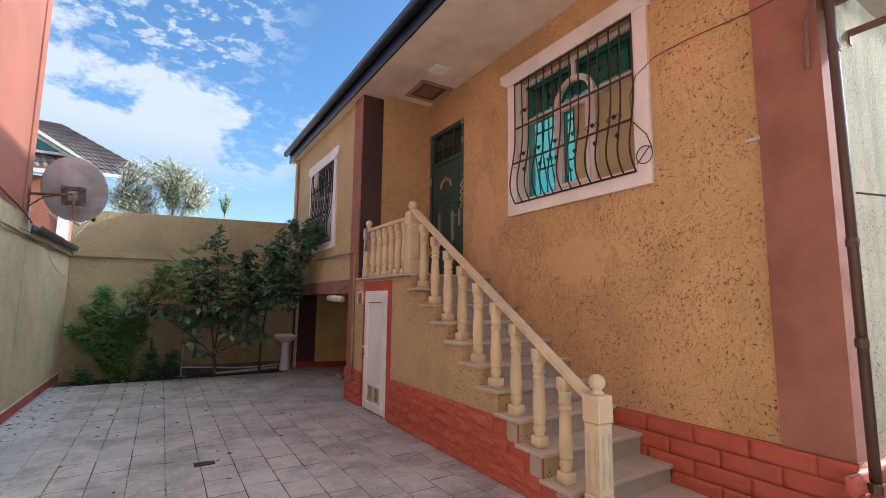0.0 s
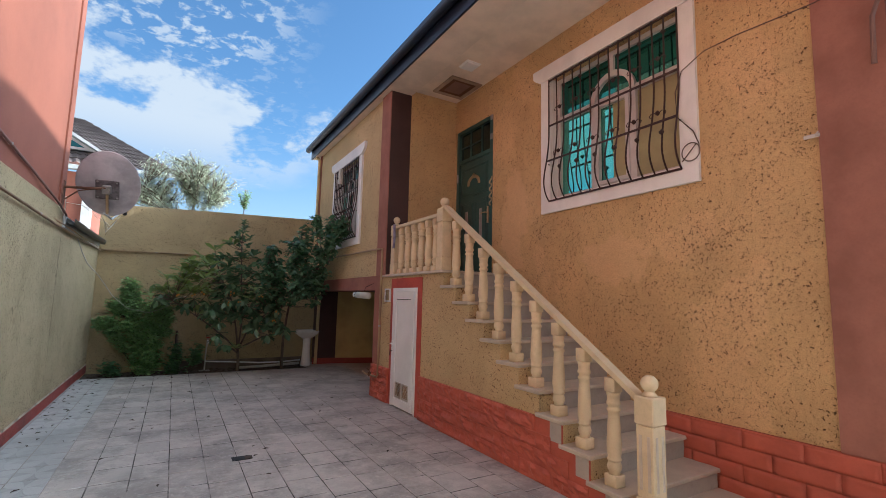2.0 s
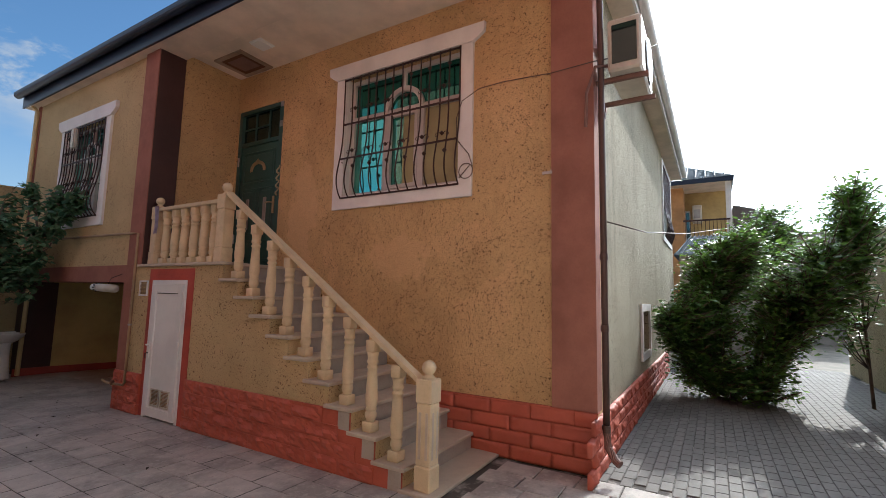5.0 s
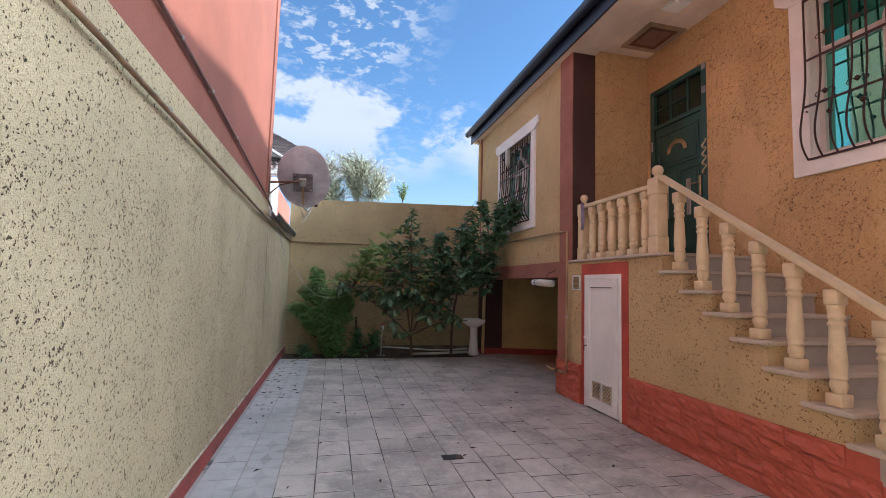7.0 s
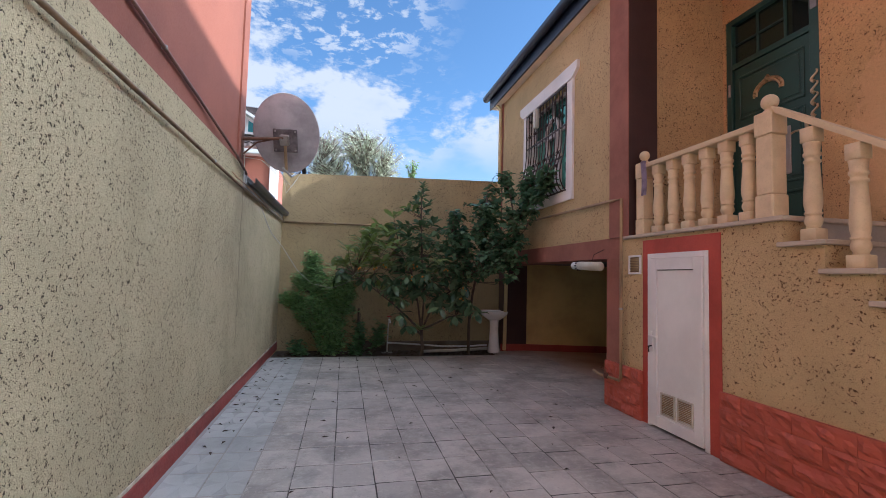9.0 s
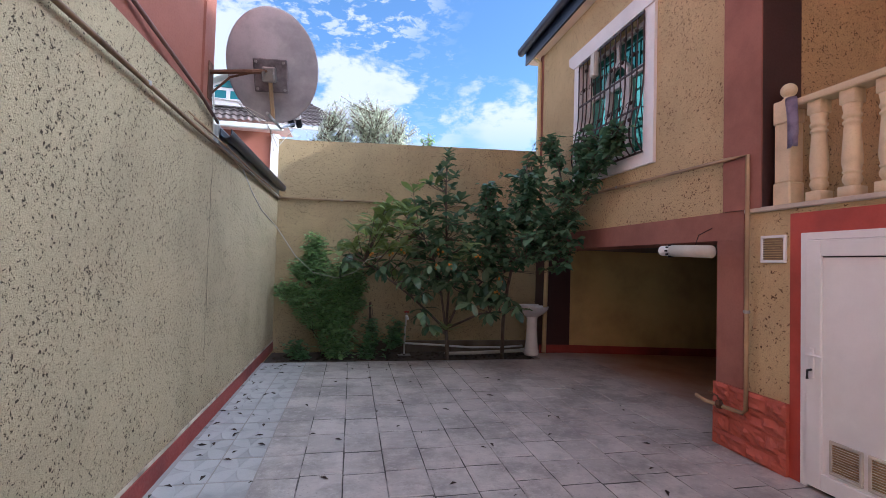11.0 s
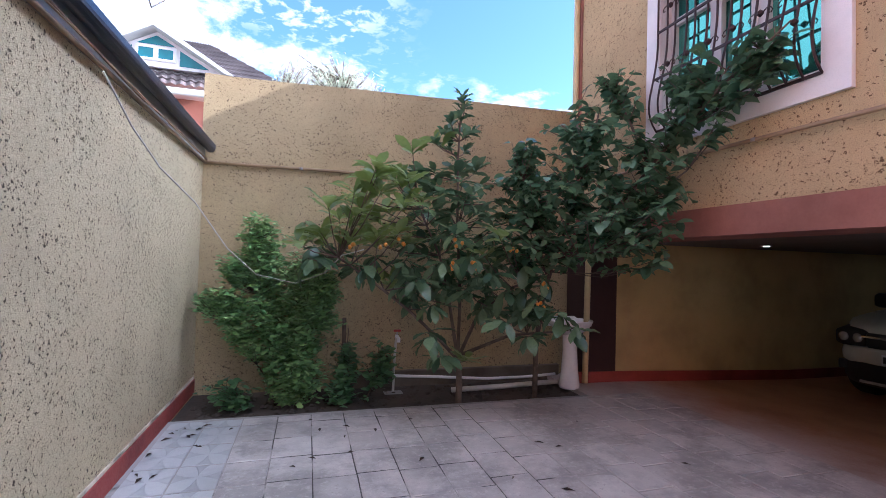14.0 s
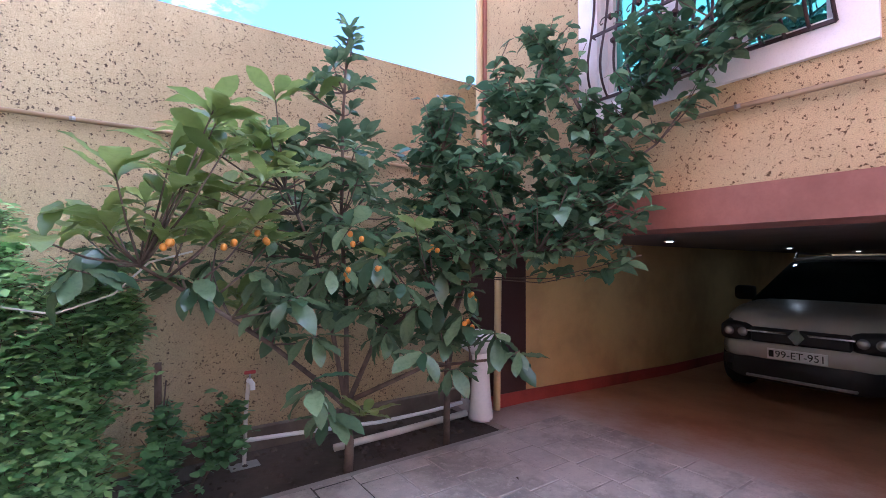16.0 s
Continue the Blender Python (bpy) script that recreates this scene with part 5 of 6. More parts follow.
def single_leaves(forms, poses, material, parent):
    mes = []
    for v, f in forms:
        me = bpy.data.meshes.new("leaf")
        me.from_pydata(v.tolist(), [], f)
        me.materials.append(material)
        me.polygons.foreach_set("use_smooth", [True] * len(me.polygons))
        mes.append(me)
    for k, m in enumerate(poses):
        ob = new("leaf", mes[k % len(mes)])
        ob.parent = parent
        ob.matrix_basis = m


def inside(p, poly):
    hit = False
    for (x1, y1), (x2, y2) in zip(poly, poly[1:] + poly[:1]):
        if (y1 > p[1]) != (y2 > p[1]) and p[0] < (x2 - x1) * (p[1] - y1) / (y2 - y1) + x1:
            hit = not hit
    return hit


def grow(limbs, tips, bm, r=0.007):
    """Twigs from the nearest lower point of the limbs to each tip."""
    nodes = [Vector(a).lerp(Vector(b), k) for limb in limbs for a, b in zip(limb, limb[1:]) for k in (0.0, 0.33, 0.66, 1.0)]
    ways = []
    for t in tips:
        t = Vector(t)
        near = min(nodes, key=lambda p: (p - t).length + (2.0 if p.z > t.z - 0.05 else 0.0))
        mid = near.lerp(t, 0.55) + Vector((0, 0, -0.06 * (t - near).length))
        tube(bm, [near, mid, t], r, 5, r * 0.5)
        ways.append((t - mid).normalized())
    return ways


# loquat
loquat = thing("loquat_tree", (0, 0, -0.05), "loquat tree with big ribbed leaves and small orange fruit", "tree")
bm = bmesh.new()
limbs = [[(1.0, 10.43, 0.0), (1.01, 10.43, 0.22), (0.99, 10.45, 0.46)],
         [(0.99, 10.45, 0.46), (0.72, 10.35, 0.72), (0.42, 10.25, 0.98), (0.05, 10.10, 1.25), (-0.25, 10.0, 1.45)],
         [(0.99, 10.45, 0.46), (0.92, 10.55, 1.0), (0.80, 10.55, 1.5), (0.55, 10.45, 1.95)],
         [(0.99, 10.45, 0.46), (1.05, 10.6, 1.1), (0.98, 10.55, 1.8), (0.92, 10.4, 2.5), (0.91, 10.32, 2.95)],
         [(0.99, 10.45, 0.46), (1.15, 10.35, 0.9), (1.45, 10.2, 1.2), (1.75, 10.05, 1.35)],
         [(0.99, 10.45, 0.40), (0.8, 10.15, 0.55), (0.62, 9.95, 0.60)],
         [(1.02, 10.45, 0.50), (1.4, 10.1, 0.75), (1.7, 9.65, 0.85)]]
for k, limb in enumerate(limbs):
    tube(bm, limb, 0.036 if k == 0 else 0.02, 8, 0.026 if k == 0 else 0.008)
crown = [(-0.62, 1.5), (-0.4, 1.8), (0.0, 2.25), (0.45, 2.35), (0.62, 2.5), (0.92, 3.05), (1.15, 2.5), (1.5, 2.1), (1.7, 1.7), (1.75, 1.0), (1.6, 0.9), (1.2, 1.0), (0.6, 1.05), (0.1, 1.25), (-0.3, 1.4)]
tips = [(0.92, 10.3, 3.10), (0.90, 10.3, 2.90), (-0.60, 9.8, 1.56), (-0.36, 9.75, 1.86), (0.0, 9.70, 2.16), (0.06, 9.72, 2.0), (-0.12, 9.8, 1.84), (-0.5, 9.85, 1.44), (0.25, 9.75, 1.88), (0.62, 10.3, 2.6), (0.40, 10.2, 2.5), (1.1, 10.5, 2.8), (0.95, 10.30, 2.99), (0.98, 10.30, 2.71), (0.80, 10.30, 2.80), (1.08, 9.7, 1.68), (0.50, 9.8, 0.85), (1.15, 9.75, 0.95), (1.45, 9.75, 0.80), (0.42, 9.75, 1.30), (0.75, 10.4, 2.75), (0.02, 9.75, 2.12), (0.30, 9.9, 2.15), (0.95, 10.6, 2.98), (0.88, 10.6, 2.75), (1.05, 10.55, 2.6), (0.62, 9.9, 0.62), (0.90, 9.95, 0.55), (1.74, 9.5, 0.92), (1.62, 9.6, 1.05), (1.45, 9.95, 1.0), (1.05, 9.8, 1.35)]
FRUIT_TIPS = [(0.08, 9.80, 1.60), (-0.15, 9.80, 1.56), (0.24, 9.80, 1.63), (0.74, 9.80, 1.63), (0.89, 9.80, 1.45), (1.26, 9.80, 1.58), (1.59, 9.80, 1.28), (1.54, 9.80, 1.09), (0.67, 9.80, 1.43)]
tips += [(x, y + 0.03, z + 0.05) for x, y, z in FRUIT_TIPS]
while len(tips) < 168:
    p = (rng.uniform(-0.6, 2.3), rng.uniform(0.45, 3.0))
    if not inside(p, crown):
        continue
    depth = 10.35 + rng.uniform(-0.45, 0.6) if p[1] < 2.2 else 10.55 + rng.uniform(-0.12, 0.12)
    if all((p[0] - q[0]) ** 2 + (p[1] - q[2]) ** 2 * 0.8 + 0.3 * (depth - q[1]) ** 2 > 0.010 for q in tips):
        tips.append((p[0], depth, p[1]))
ways = grow(limbs, tips, bm)
part("trunk", bm, M["bark"], loquat, smooth=True)
forms = [leaf_data(0.25, 0.094, d, 0.25, 9, 1.5, 0.0035) for d in (0.45, 0.75, 1.0, 0.25)]
old, young = [], []
for t, w in zip(tips, ways):
    fresh = t == (1.08, 9.7, 1.68) or t[0] < 0.45 and t[2] > 1.55 or rng.random() < 0.06
    n = rng.integers(6, 9) if fresh else rng.integers(8, 11)
    for k in range(n):
        az = k * 2.4 + rng.uniform(-0.3, 0.3)
        lift = rng.uniform(0.2, 1.2) if fresh else rng.uniform(0.3, 1.6) if t[2] > 2.4 else rng.uniform(-0.7, 0.7) if t[2] > 1.5 else rng.uniform(-1.15, 0.2)
        way = (math.cos(az) + 0.4 * w.x, math.sin(az) + 0.4 * w.y, lift + 0.35 * w.z)
        at = Vector(t) - w * rng.uniform(0.0, 0.09)
        m = leaf_pose(at, way, rng.uniform(-0.5, 0.5), rng.uniform(0.62, 1.12) * (1.06 if fresh else 0.62 if t[2] > 2.5 else 1.0))
        (young if fresh else old).append(m)
single_leaves(forms, young[:140], M["loquat_young"], loquat)
order = list(range(len(old)))
rng.shuffle(order)
single_leaves(forms, [old[i] for i in order[:155]], M["loquat_leaf"], loquat)
joined_leaves("foliage", forms, [old[i] for i in order[155:]], M["loquat_leaf"], loquat, "large dark green ribbed leaves")
if len(young) > 140:
    joined_leaves("foliage", forms, young[140:], M["loquat_young"], loquat, "pale green young leaves")
fruit_mesh = mesh_of("fruit", lathe(bmesh.new(), [(0.003, -0.018), (0.013, -0.012), (0.017, 0.0), (0.012, 0.013), (0.003, 0.018)], seg=7), M["fruit"], True)
for t in FRUIT_TIPS:
    for _ in range(3):
        c = Vector(t) + Vector(rng.uniform(-0.035, 0.035, 3)) + Vector((0, -0.03, -0.03))
        ob = new("fruit", fruit_mesh)
        ob.parent = loquat
        ob.location = c

# quince-like tree leaning on the wing
quince = thing("fruit_tree", (0, 0, -0.05), "dense dark green fruit tree leaning against the wing", "tree")
bm = bmesh.new()
limbs = [[(1.87, 10.46, 0.0), (1.87, 10.45, 0.6), (1.90, 10.38, 1.1), (1.92, 10.2, 1.5)],
         [(1.92, 10.2, 1.5), (1.6, 9.95, 1.9), (1.35, 9.8, 2.2)],
         [(1.92, 10.2, 1.5), (1.95, 9.9, 2.0), (1.9, 9.6, 2.5), (1.85, 9.4, 2.75)],
         [(1.92, 10.2, 1.5), (2.1, 9.7, 1.75), (2.2, 9.2, 2.0), (2.3, 8.9, 2.2)],
         [(2.1, 9.7, 1.75), (2.3, 9.3, 2.3), (2.4, 8.9, 2.7), (2.38, 8.5, 3.0)],
         [(1.92, 10.2, 1.5), (1.7, 9.8, 1.5), (1.8, 9.4, 1.55)],
         [(2.3, 9.3, 2.3), (2.32, 9.6, 2.8), (2.30, 9.9, 3.3)],
         [(2.4, 8.9, 2.7), (2.42, 8.5, 2.9), (2.42, 8.2, 3.05)],
         [(1.9, 9.6, 2.5), (2.0, 9.95, 2.8), (2.05, 10.1, 3.0)]]
for k, limb in enumerate(limbs):
    tube(bm, limb, 0.03 if k == 0 else 0.018, 8, 0.02 if k == 0 else 0.006)
tips = []
blobs = [((1.45, 10.0, 1.75), (0.35, 0.35, 0.45), 44), ((1.75, 9.75, 1.95), (0.50, 0.45, 0.45), 90), ((2.10, 9.30, 1.85), (0.42, 0.5, 0.42), 110), ((1.55, 10.1, 2.35), (0.35, 0.35, 0.40), 34), ((2.15, 9.35, 2.45), (0.35, 0.45, 0.35), 44), ((2.33, 8.75, 2.75), (0.16, 0.45, 0.28), 24), ((1.85, 9.65, 2.65), (0.22, 0.25, 0.16), 16), ((2.30, 9.15, 3.0), (0.2, 0.3, 0.2), 9), ((2.28, 9.85, 3.12), (0.16, 0.38, 0.30), 24), ((2.33, 9.05, 3.02), (0.14, 0.45, 0.26), 14), ((2.40, 8.35, 2.95), (0.08, 0.30, 0.16), 14), ((2.0, 10.0, 2.75), (0.3, 0.2, 0.28), 24), ((2.36, 8.35, 2.85), (0.1, 0.2, 0.14), 8), ((1.45, 9.95, 2.6), (0.2, 0.2, 0.25), 14)]
for c, r, n in blobs:
    k = 0
    while k < n:
        q = rng.normal(0, 0.55, 3)
        if np.dot(q, q) > 1.2:
            continue
        p = [c[i] + r[i] * q[i] for i in range(3)]
        if p[0] > WING - 0.10 or p[2] < 1.36:
            continue
        tips.append(tuple(p))
        k += 1
ways = grow(limbs, tips, bm, 0.005)
part("trunk", bm, M["bark"], quince, smooth=True)
forms = [leaf_data(0.125, 0.075, d, 0.2) for d in (0.3, 0.55, 0.8)]
poses = []
for t, w in zip(tips, ways):
    for k in range(int(rng.integers(7, 12))):
        az = k * 2.4 + rng.uniform(-0.4, 0.4)
        at = Vector(t) - w * rng.uniform(0.0, 0.26) + Vector(rng.normal(0, 0.012, 3))
        if at.x > WING - 0.08:
            continue
        poses.append(leaf_pose(at, (math.cos(az), math.sin(az) - 0.15, rng.uniform(-0.6, 0.5)), rng.uniform(-0.6, 0.6), rng.uniform(0.6, 1.2)))
poses.sort(key=lambda m: m.translation.y)
single_leaves(forms, poses[:280], M["quince_leaf"], quince)
joined_leaves("foliage", forms, poses[280:], M["quince_leaf"], quince, "dense oval dark green leaves")


def bush(name, label, blobs, forms, material, stems, twig=0.004, spread=0.10, per=12, droop=0.3, limits=None, at=(0, 0, -0.05)):
    """A leafy bush grown from stems through clouds of tips."""
    ob = thing(name, at, label, "bush")
    bm = bmesh.new()
    for s in stems:
        tube(bm, s, twig * 2.2, 6, twig)
    tips = []
    for c, r, n in blobs:
        k = 0
        while k < n:
            q = rng.normal(0, 0.5, 3)
            if np.dot(q, q) > 1.1:
                continue
            p = tuple(c[i] + r[i] * q[i] for i in range(3))
            if limits and not limits(p):
                continue
            tips.append(p)
            k += 1
    ways = grow(stems, tips, bm, twig)
    part("stem", bm, M["bark"], ob, smooth=True)
    poses = []
    for t, w in zip(tips, ways):
        for k in range(per):
            az = k * 2.4 + rng.uniform(-0.4, 0.4)
            a = Vector(t) - w * rng.uniform(0.0, spread * 2) + Vector(rng.normal(0, spread * 0.35, 3))
            if limits and not limits(a):
                continue
            poses.append(leaf_pose(a, (math.cos(az), math.sin(az), rng.uniform(-droop, 0.7)), rng.uniform(-0.6, 0.6), rng.uniform(0.6, 1.25)))
    joined_leaves("foliage", forms, poses, material, ob, "many small leaves")
    return ob


small = [leaf_data(0.064, 0.042, d, 0.15, 2) for d in (0.2, 0.5)]
bush("hedge_bush", "bright green small-leaved bush against the yard corner", [((-0.72, 10.75, 0.85), (0.55, 0.28, 0.42), 400), ((-0.95, 10.85, 1.50), (0.22, 0.20, 0.42), 120), ((-0.36, 10.78, 1.12), (0.20, 0.20, 0.40), 190), ((-0.58, 10.68, 0.35), (0.32, 0.22, 0.34), 170), ((-1.27, 10.80, 1.02), (0.26, 0.20, 0.16), 60), ((-1.20, 10.82, 1.34), (0.20, 0.15, 0.12), 34), ((-0.68, 10.75, 1.25), (0.30, 0.22, 0.25), 90)],
     small, M["hedge_leaf"], [[(-0.75, 10.8, 0), (-0.8, 10.8, 0.6), (-1.0, 10.85, 1.3), (-1.05, 10.85, 1.75)], [(-0.65, 10.8, 0), (-0.55, 10.75, 0.7), (-0.4, 10.75, 1.3)], [(-0.8, 10.8, 0.2), (-1.2, 10.8, 0.8)]], per=21, spread=0.07, limits=lambda p: p[0] > LEFT + 0.05 and p[1] < BACK - 0.04 and p[2] > 0.03)
rose = [leaf_data(0.075, 0.058, d, 0.2, 3) for d in (0.2, 0.5)]
bush("rose_bush", "dark green rose bush with rounded leaves in the bed", [((-0.10, 10.68, 0.45), (0.12, 0.12, 0.32), 40), ((0.25, 10.70, 0.40), (0.18, 0.14, 0.22), 40), ((-0.2, 10.62, 0.15), (0.2, 0.15, 0.15), 30)],
     rose, M["rose_leaf"], [[(-0.1, 10.7, 0), (-0.1, 10.7, 0.4), (-0.08, 10.7, 0.75)], [(0.1, 10.7, 0), (0.25, 10.7, 0.35), (0.35, 10.7, 0.5)]], per=9, limits=lambda p: p[2] > 0.03 and p[1] > 10.4)
bush("rose_bush", "low spreading plant with rounded leaves in the bed", [((-1.15, 10.62, 0.17), (0.26, 0.14, 0.16), 44)],
     rose, M["rose_leaf"], [[(-1.0, 10.7, 0), (-1.1, 10.65, 0.2), (-1.3, 10.6, 0.25)]], per=8, limits=lambda p: p[2] > 0.03 and p[0] > LEFT + 0.05 and p[1] > 10.4)

# ---- far house, silver tree and roofs beyond the closing wall ----
M["teal_pane"] = paint("teal_pane", (0.02, 0.20, 0.23), 0.2, 0.1)
M["grey_trim"] = paint("pale_grey_trim", (0.55, 0.56, 0.55), 0.7, 0.1)
house = thing("house", (0, 20.0, 0), "salmon house with grey tiled roof and teal gable windows", "house")
part("wall", boxed(-7.5, -3.2, 0.0, 8.0, -0.05, 5.66), M["neighbour_red"], house)
part("corner_post", boxed(-3.23, -2.98, -0.05, 0.4, -0.05, 5.62), M["white_trim"], house, "white corner pilaster")
part("gutter", boxed(-7.7, -2.8, -0.48, -0.34, 5.64, 5.82, bevel=0.03), M["grey_trim"], house)


def tiled(bm, a, b, c, d, cols, rows, wave=0.05):
    """A wavy stepped metal-tile roof slope over the quad a b (eave) c d (ridge)."""
    a, b, c, d = (Vector(v) for v in (a, b, c, d))
    n = ((b - a).cross(d - a)).normalized()
    if n.z < 0:
        n = -n
    grid = []
    for i in range(rows * 2 + 1):
        t = (i // 2 + (i % 2) * 0.98) / rows
        if i == rows * 2:
            t = 1.0
        row = []
        for j in range(cols * 6 + 1):
            s = j / (cols * 6)
            h = wave * 0.5 * (1 + math.cos(j * math.pi / 3)) + (0.0 if i % 2 else wave * 0.9)
            row.append(bm.verts.new(a.lerp(b, s).lerp(d.lerp(c, s), t) + n * h))
        grid.append(row)
    for p, q in zip(grid, grid[1:]):
        for j in range(cols * 6):
            bm.faces.new((p[j], p[j + 1], q[j + 1], q[j]))
    return bm


roof = part("roof", tiled(bmesh.new(), (-7.8, -0.45, 5.84), (-2.75, -0.45, 5.84), (-2.95, 0.25, 6.50), (-7.8, 0.25, 6.50), 22, 3), M["roof_tile"], house, "grey-brown metal tile skirt roof")
part("roof", tiled(bmesh.new(), (-3.3, 0.5, 6.12), (-0.3, 0.5, 6.12), (-3.8, 2.5, 8.28), (-4.9, 2.5, 8.32), 14, 12, 0.04), M["roof_tile"], house, "grey-brown hipped metal tile roof")
part("eave_board", boxed(-3.2, -0.3, 0.42, 0.5, 6.0, 6.13), M["grey_trim"], house)
bm = prism(bmesh.new(), [(-6.30, 6.46), (-2.98, 6.46), (-4.64, 7.42)], "y", 0.0, 3.5)
gable = part("gable", bm, M["white_trim"], house, "pale boarded gable")
for pts in ([(-5.95, 6.55), (-5.22, 6.55), (-5.22, 6.97)], [(-4.06, 6.55), (-3.33, 6.55), (-4.06, 6.97)], [(-5.10, 7.06), (-4.18, 7.06), (-4.64, 7.31)]):
    part("pane", prism(bmesh.new(), pts, "y", -0.02, -0.002), M["teal_pane"], gable, "teal gable field")
for x in (-5.06, -4.58):
    part("pane", boxed(x, x + 0.36, -0.03, -0.002, 6.68, 6.95), M["teal_pane"], gable, "teal gable window")
    bm = bmesh.new()
    for q in ((x - 0.06, x, 6.62, 7.01), (x + 0.36, x + 0.42, 6.62, 7.01), (x, x + 0.36, 6.62, 6.68), (x, x + 0.36, 6.95, 7.01)):
        box(bm, q[0], q[1], -0.05, 0.0, q[2], q[3])
    part("window_frame", bm, M["pvc"], gable)
for s in (-1, 1):
    bm = prism(bmesh.new(), [(-4.64 + s * 1.80, 6.38), (-4.64, 7.45), (-4.64, 7.58), (-4.64 + s * 2.0, 6.36)], "y", -0.35, 0.1)
    part("verge_board", bm, M["grey_trim"], house)

narrow = [leaf_data(0.13, 0.032, d, 0.1, 2) for d in (0.3, 0.8)]
bush("silver_tree", "silvery narrow-leaved tree beyond the closing wall", [((-0.35, 17.4, 5.4), (1.15, 0.9, 0.9), 300), ((0.4, 17.3, 5.3), (0.95, 0.8, 0.75), 240), ((-1.3, 17.2, 4.7), (0.55, 0.6, 0.5), 120), ((0.95, 17.3, 4.9), (0.35, 0.4, 0.25), 36)],
     narrow, M["olive_leaf"], [[(0.2, 17.4, -0.02), (0.2, 17.4, 2.5), (0.1, 17.4, 4.2), (0.15, 17.4, 5.8)], [(0.15, 17.4, 3.4), (-0.6, 17.4, 4.5), (-1.3, 17.3, 5.0)], [(0.15, 17.4, 3.8), (0.7, 17.3, 4.9)]], twig=0.014, spread=0.28, per=20, droop=1.0, at=(0, 0, 0))
tagged(bpy.data.objects["silver_tree"], category="tree")
bush("young_tree", "bright green young tree top beyond the wall", [((1.55, 16.2, 4.75), (0.22, 0.2, 0.35), 26)],
     [leaf_data(0.09, 0.05, 0.3, 0.2, 2)], M["hedge_leaf"], [[(1.55, 16.2, -0.02), (1.55, 16.2, 3.0), (1.55, 16.2, 5.0)]], twig=0.012, spread=0.1, per=10, at=(0, 0, 0))
tagged(bpy.data.objects["young_tree"], category="tree")

# ---- alley: pavers, bush, air conditioner, far villa ----
# clumps at x 12.3 and y -1.7 are unseen, added to shade the alley
bush("alley_bush", "large glossy green bush hanging over the alley", [((8.35, 0.50, 1.30), (0.75, 0.50, 0.70), 330), ((7.75, 0.90, 1.20), (0.45, 0.24, 0.42), 150), ((8.8, 0.30, 2.05), (0.70, 0.50, 0.62), 300), ((9.0, -0.25, 2.45), (0.7, 0.5, 0.55), 200), ((8.7, -0.55, 1.40), (1.0, 0.60, 0.95), 330), ((8.4, -1.2, 1.9), (0.9, 0.6, 0.9), 260), ((8.3, 0.55, 0.55), (0.6, 0.4, 0.4), 120), ((8.3, -0.2, 0.45), (0.9, 0.7, 0.36), 200), ((10.4, 0.0, 2.2), (1.2, 0.8, 0.8), 200), ((12.3, -0.9, 3.2), (1.1, 0.9, 0.8), 150), ((9.0, -1.7, 2.9), (1.1, 0.5, 0.8), 200)],
     [leaf_data(0.10, 0.058, d, 0.2, 2) for d in (0.2, 0.6)], M["bush_leaf"], [[(8.6, 0.0, 0), (8.5, 0.2, 0.9), (8.6, 0.3, 1.8), (8.9, 0.1, 2.5)], [(8.5, 0.1, 0), (8.1, 0.6, 0.7), (7.7, 0.85, 1.3)], [(9.8, 0.0, 0), (10.2, 0.0, 1.6), (10.4, 0.0, 2.4)], [(8.6, -0.2, 0), (8.6, -0.7, 1.2), (8.4, -1.2, 2.2)], [(12.3, -0.9, 0), (12.3, -0.9, 2.0), (12.3, -0.9, 3.6)], [(9.0, -1.8, 0), (9.0, -1.75, 1.8), (9.0, -1.7, 3.2)]], twig=0.012, spread=0.2, per=22, limits=lambda p: p[1] < 1.08 and p[2] > 0.05, at=(0, 0, -0.012))
ac = thing("air_conditioner", (4.20, 0.88, 3.70), "white outdoor air conditioner on rusty wall brackets", "air conditioner")
body = part("body", boxed(-0.42, 0.42, -0.15, 0.15, 0.0, 0.52, bevel=0.02), M["old_pvc"], ac)
part("side_grille", boxed(-0.428, -0.421, -0.11, 0.11, 0.07, 0.45), M["dark_glass"], body, "dark side grille")
bm = lathe(bmesh.new(), [(0.22, 0.0), (0.23, 0.01), (0.20, 0.02), (0.02, 0.018)], seg=24)
bmesh.ops.rotate(bm, cent=(0, 0, 0), matrix=Matrix.Rotation(math.pi / 2, 3, "X"), verts=bm.verts[:])
bmesh.ops.translate(bm, vec=(0.08, -0.152, 0.26), verts=bm.verts[:])
part("fan_cover", bm, M["steel"], body)
for x in (-0.28, 0.28):
    bm = boxed(x - 0.02, x + 0.02, -0.19, 0.31, -0.045, -0.002)
    box(bm, x - 0.02, x + 0.02, 0.30, 0.33, -0.12, -0.045)
    part("bracket", bm, M["conduit"], ac)
part("hose", tube(bmesh.new(), [(-0.30, 0.15, 0.12), (-0.48, 0.25, 0.05), (-0.50, 0.33, -0.2), (-0.42, 0.36, -0.5)], 0.016), M["conduit"], ac)

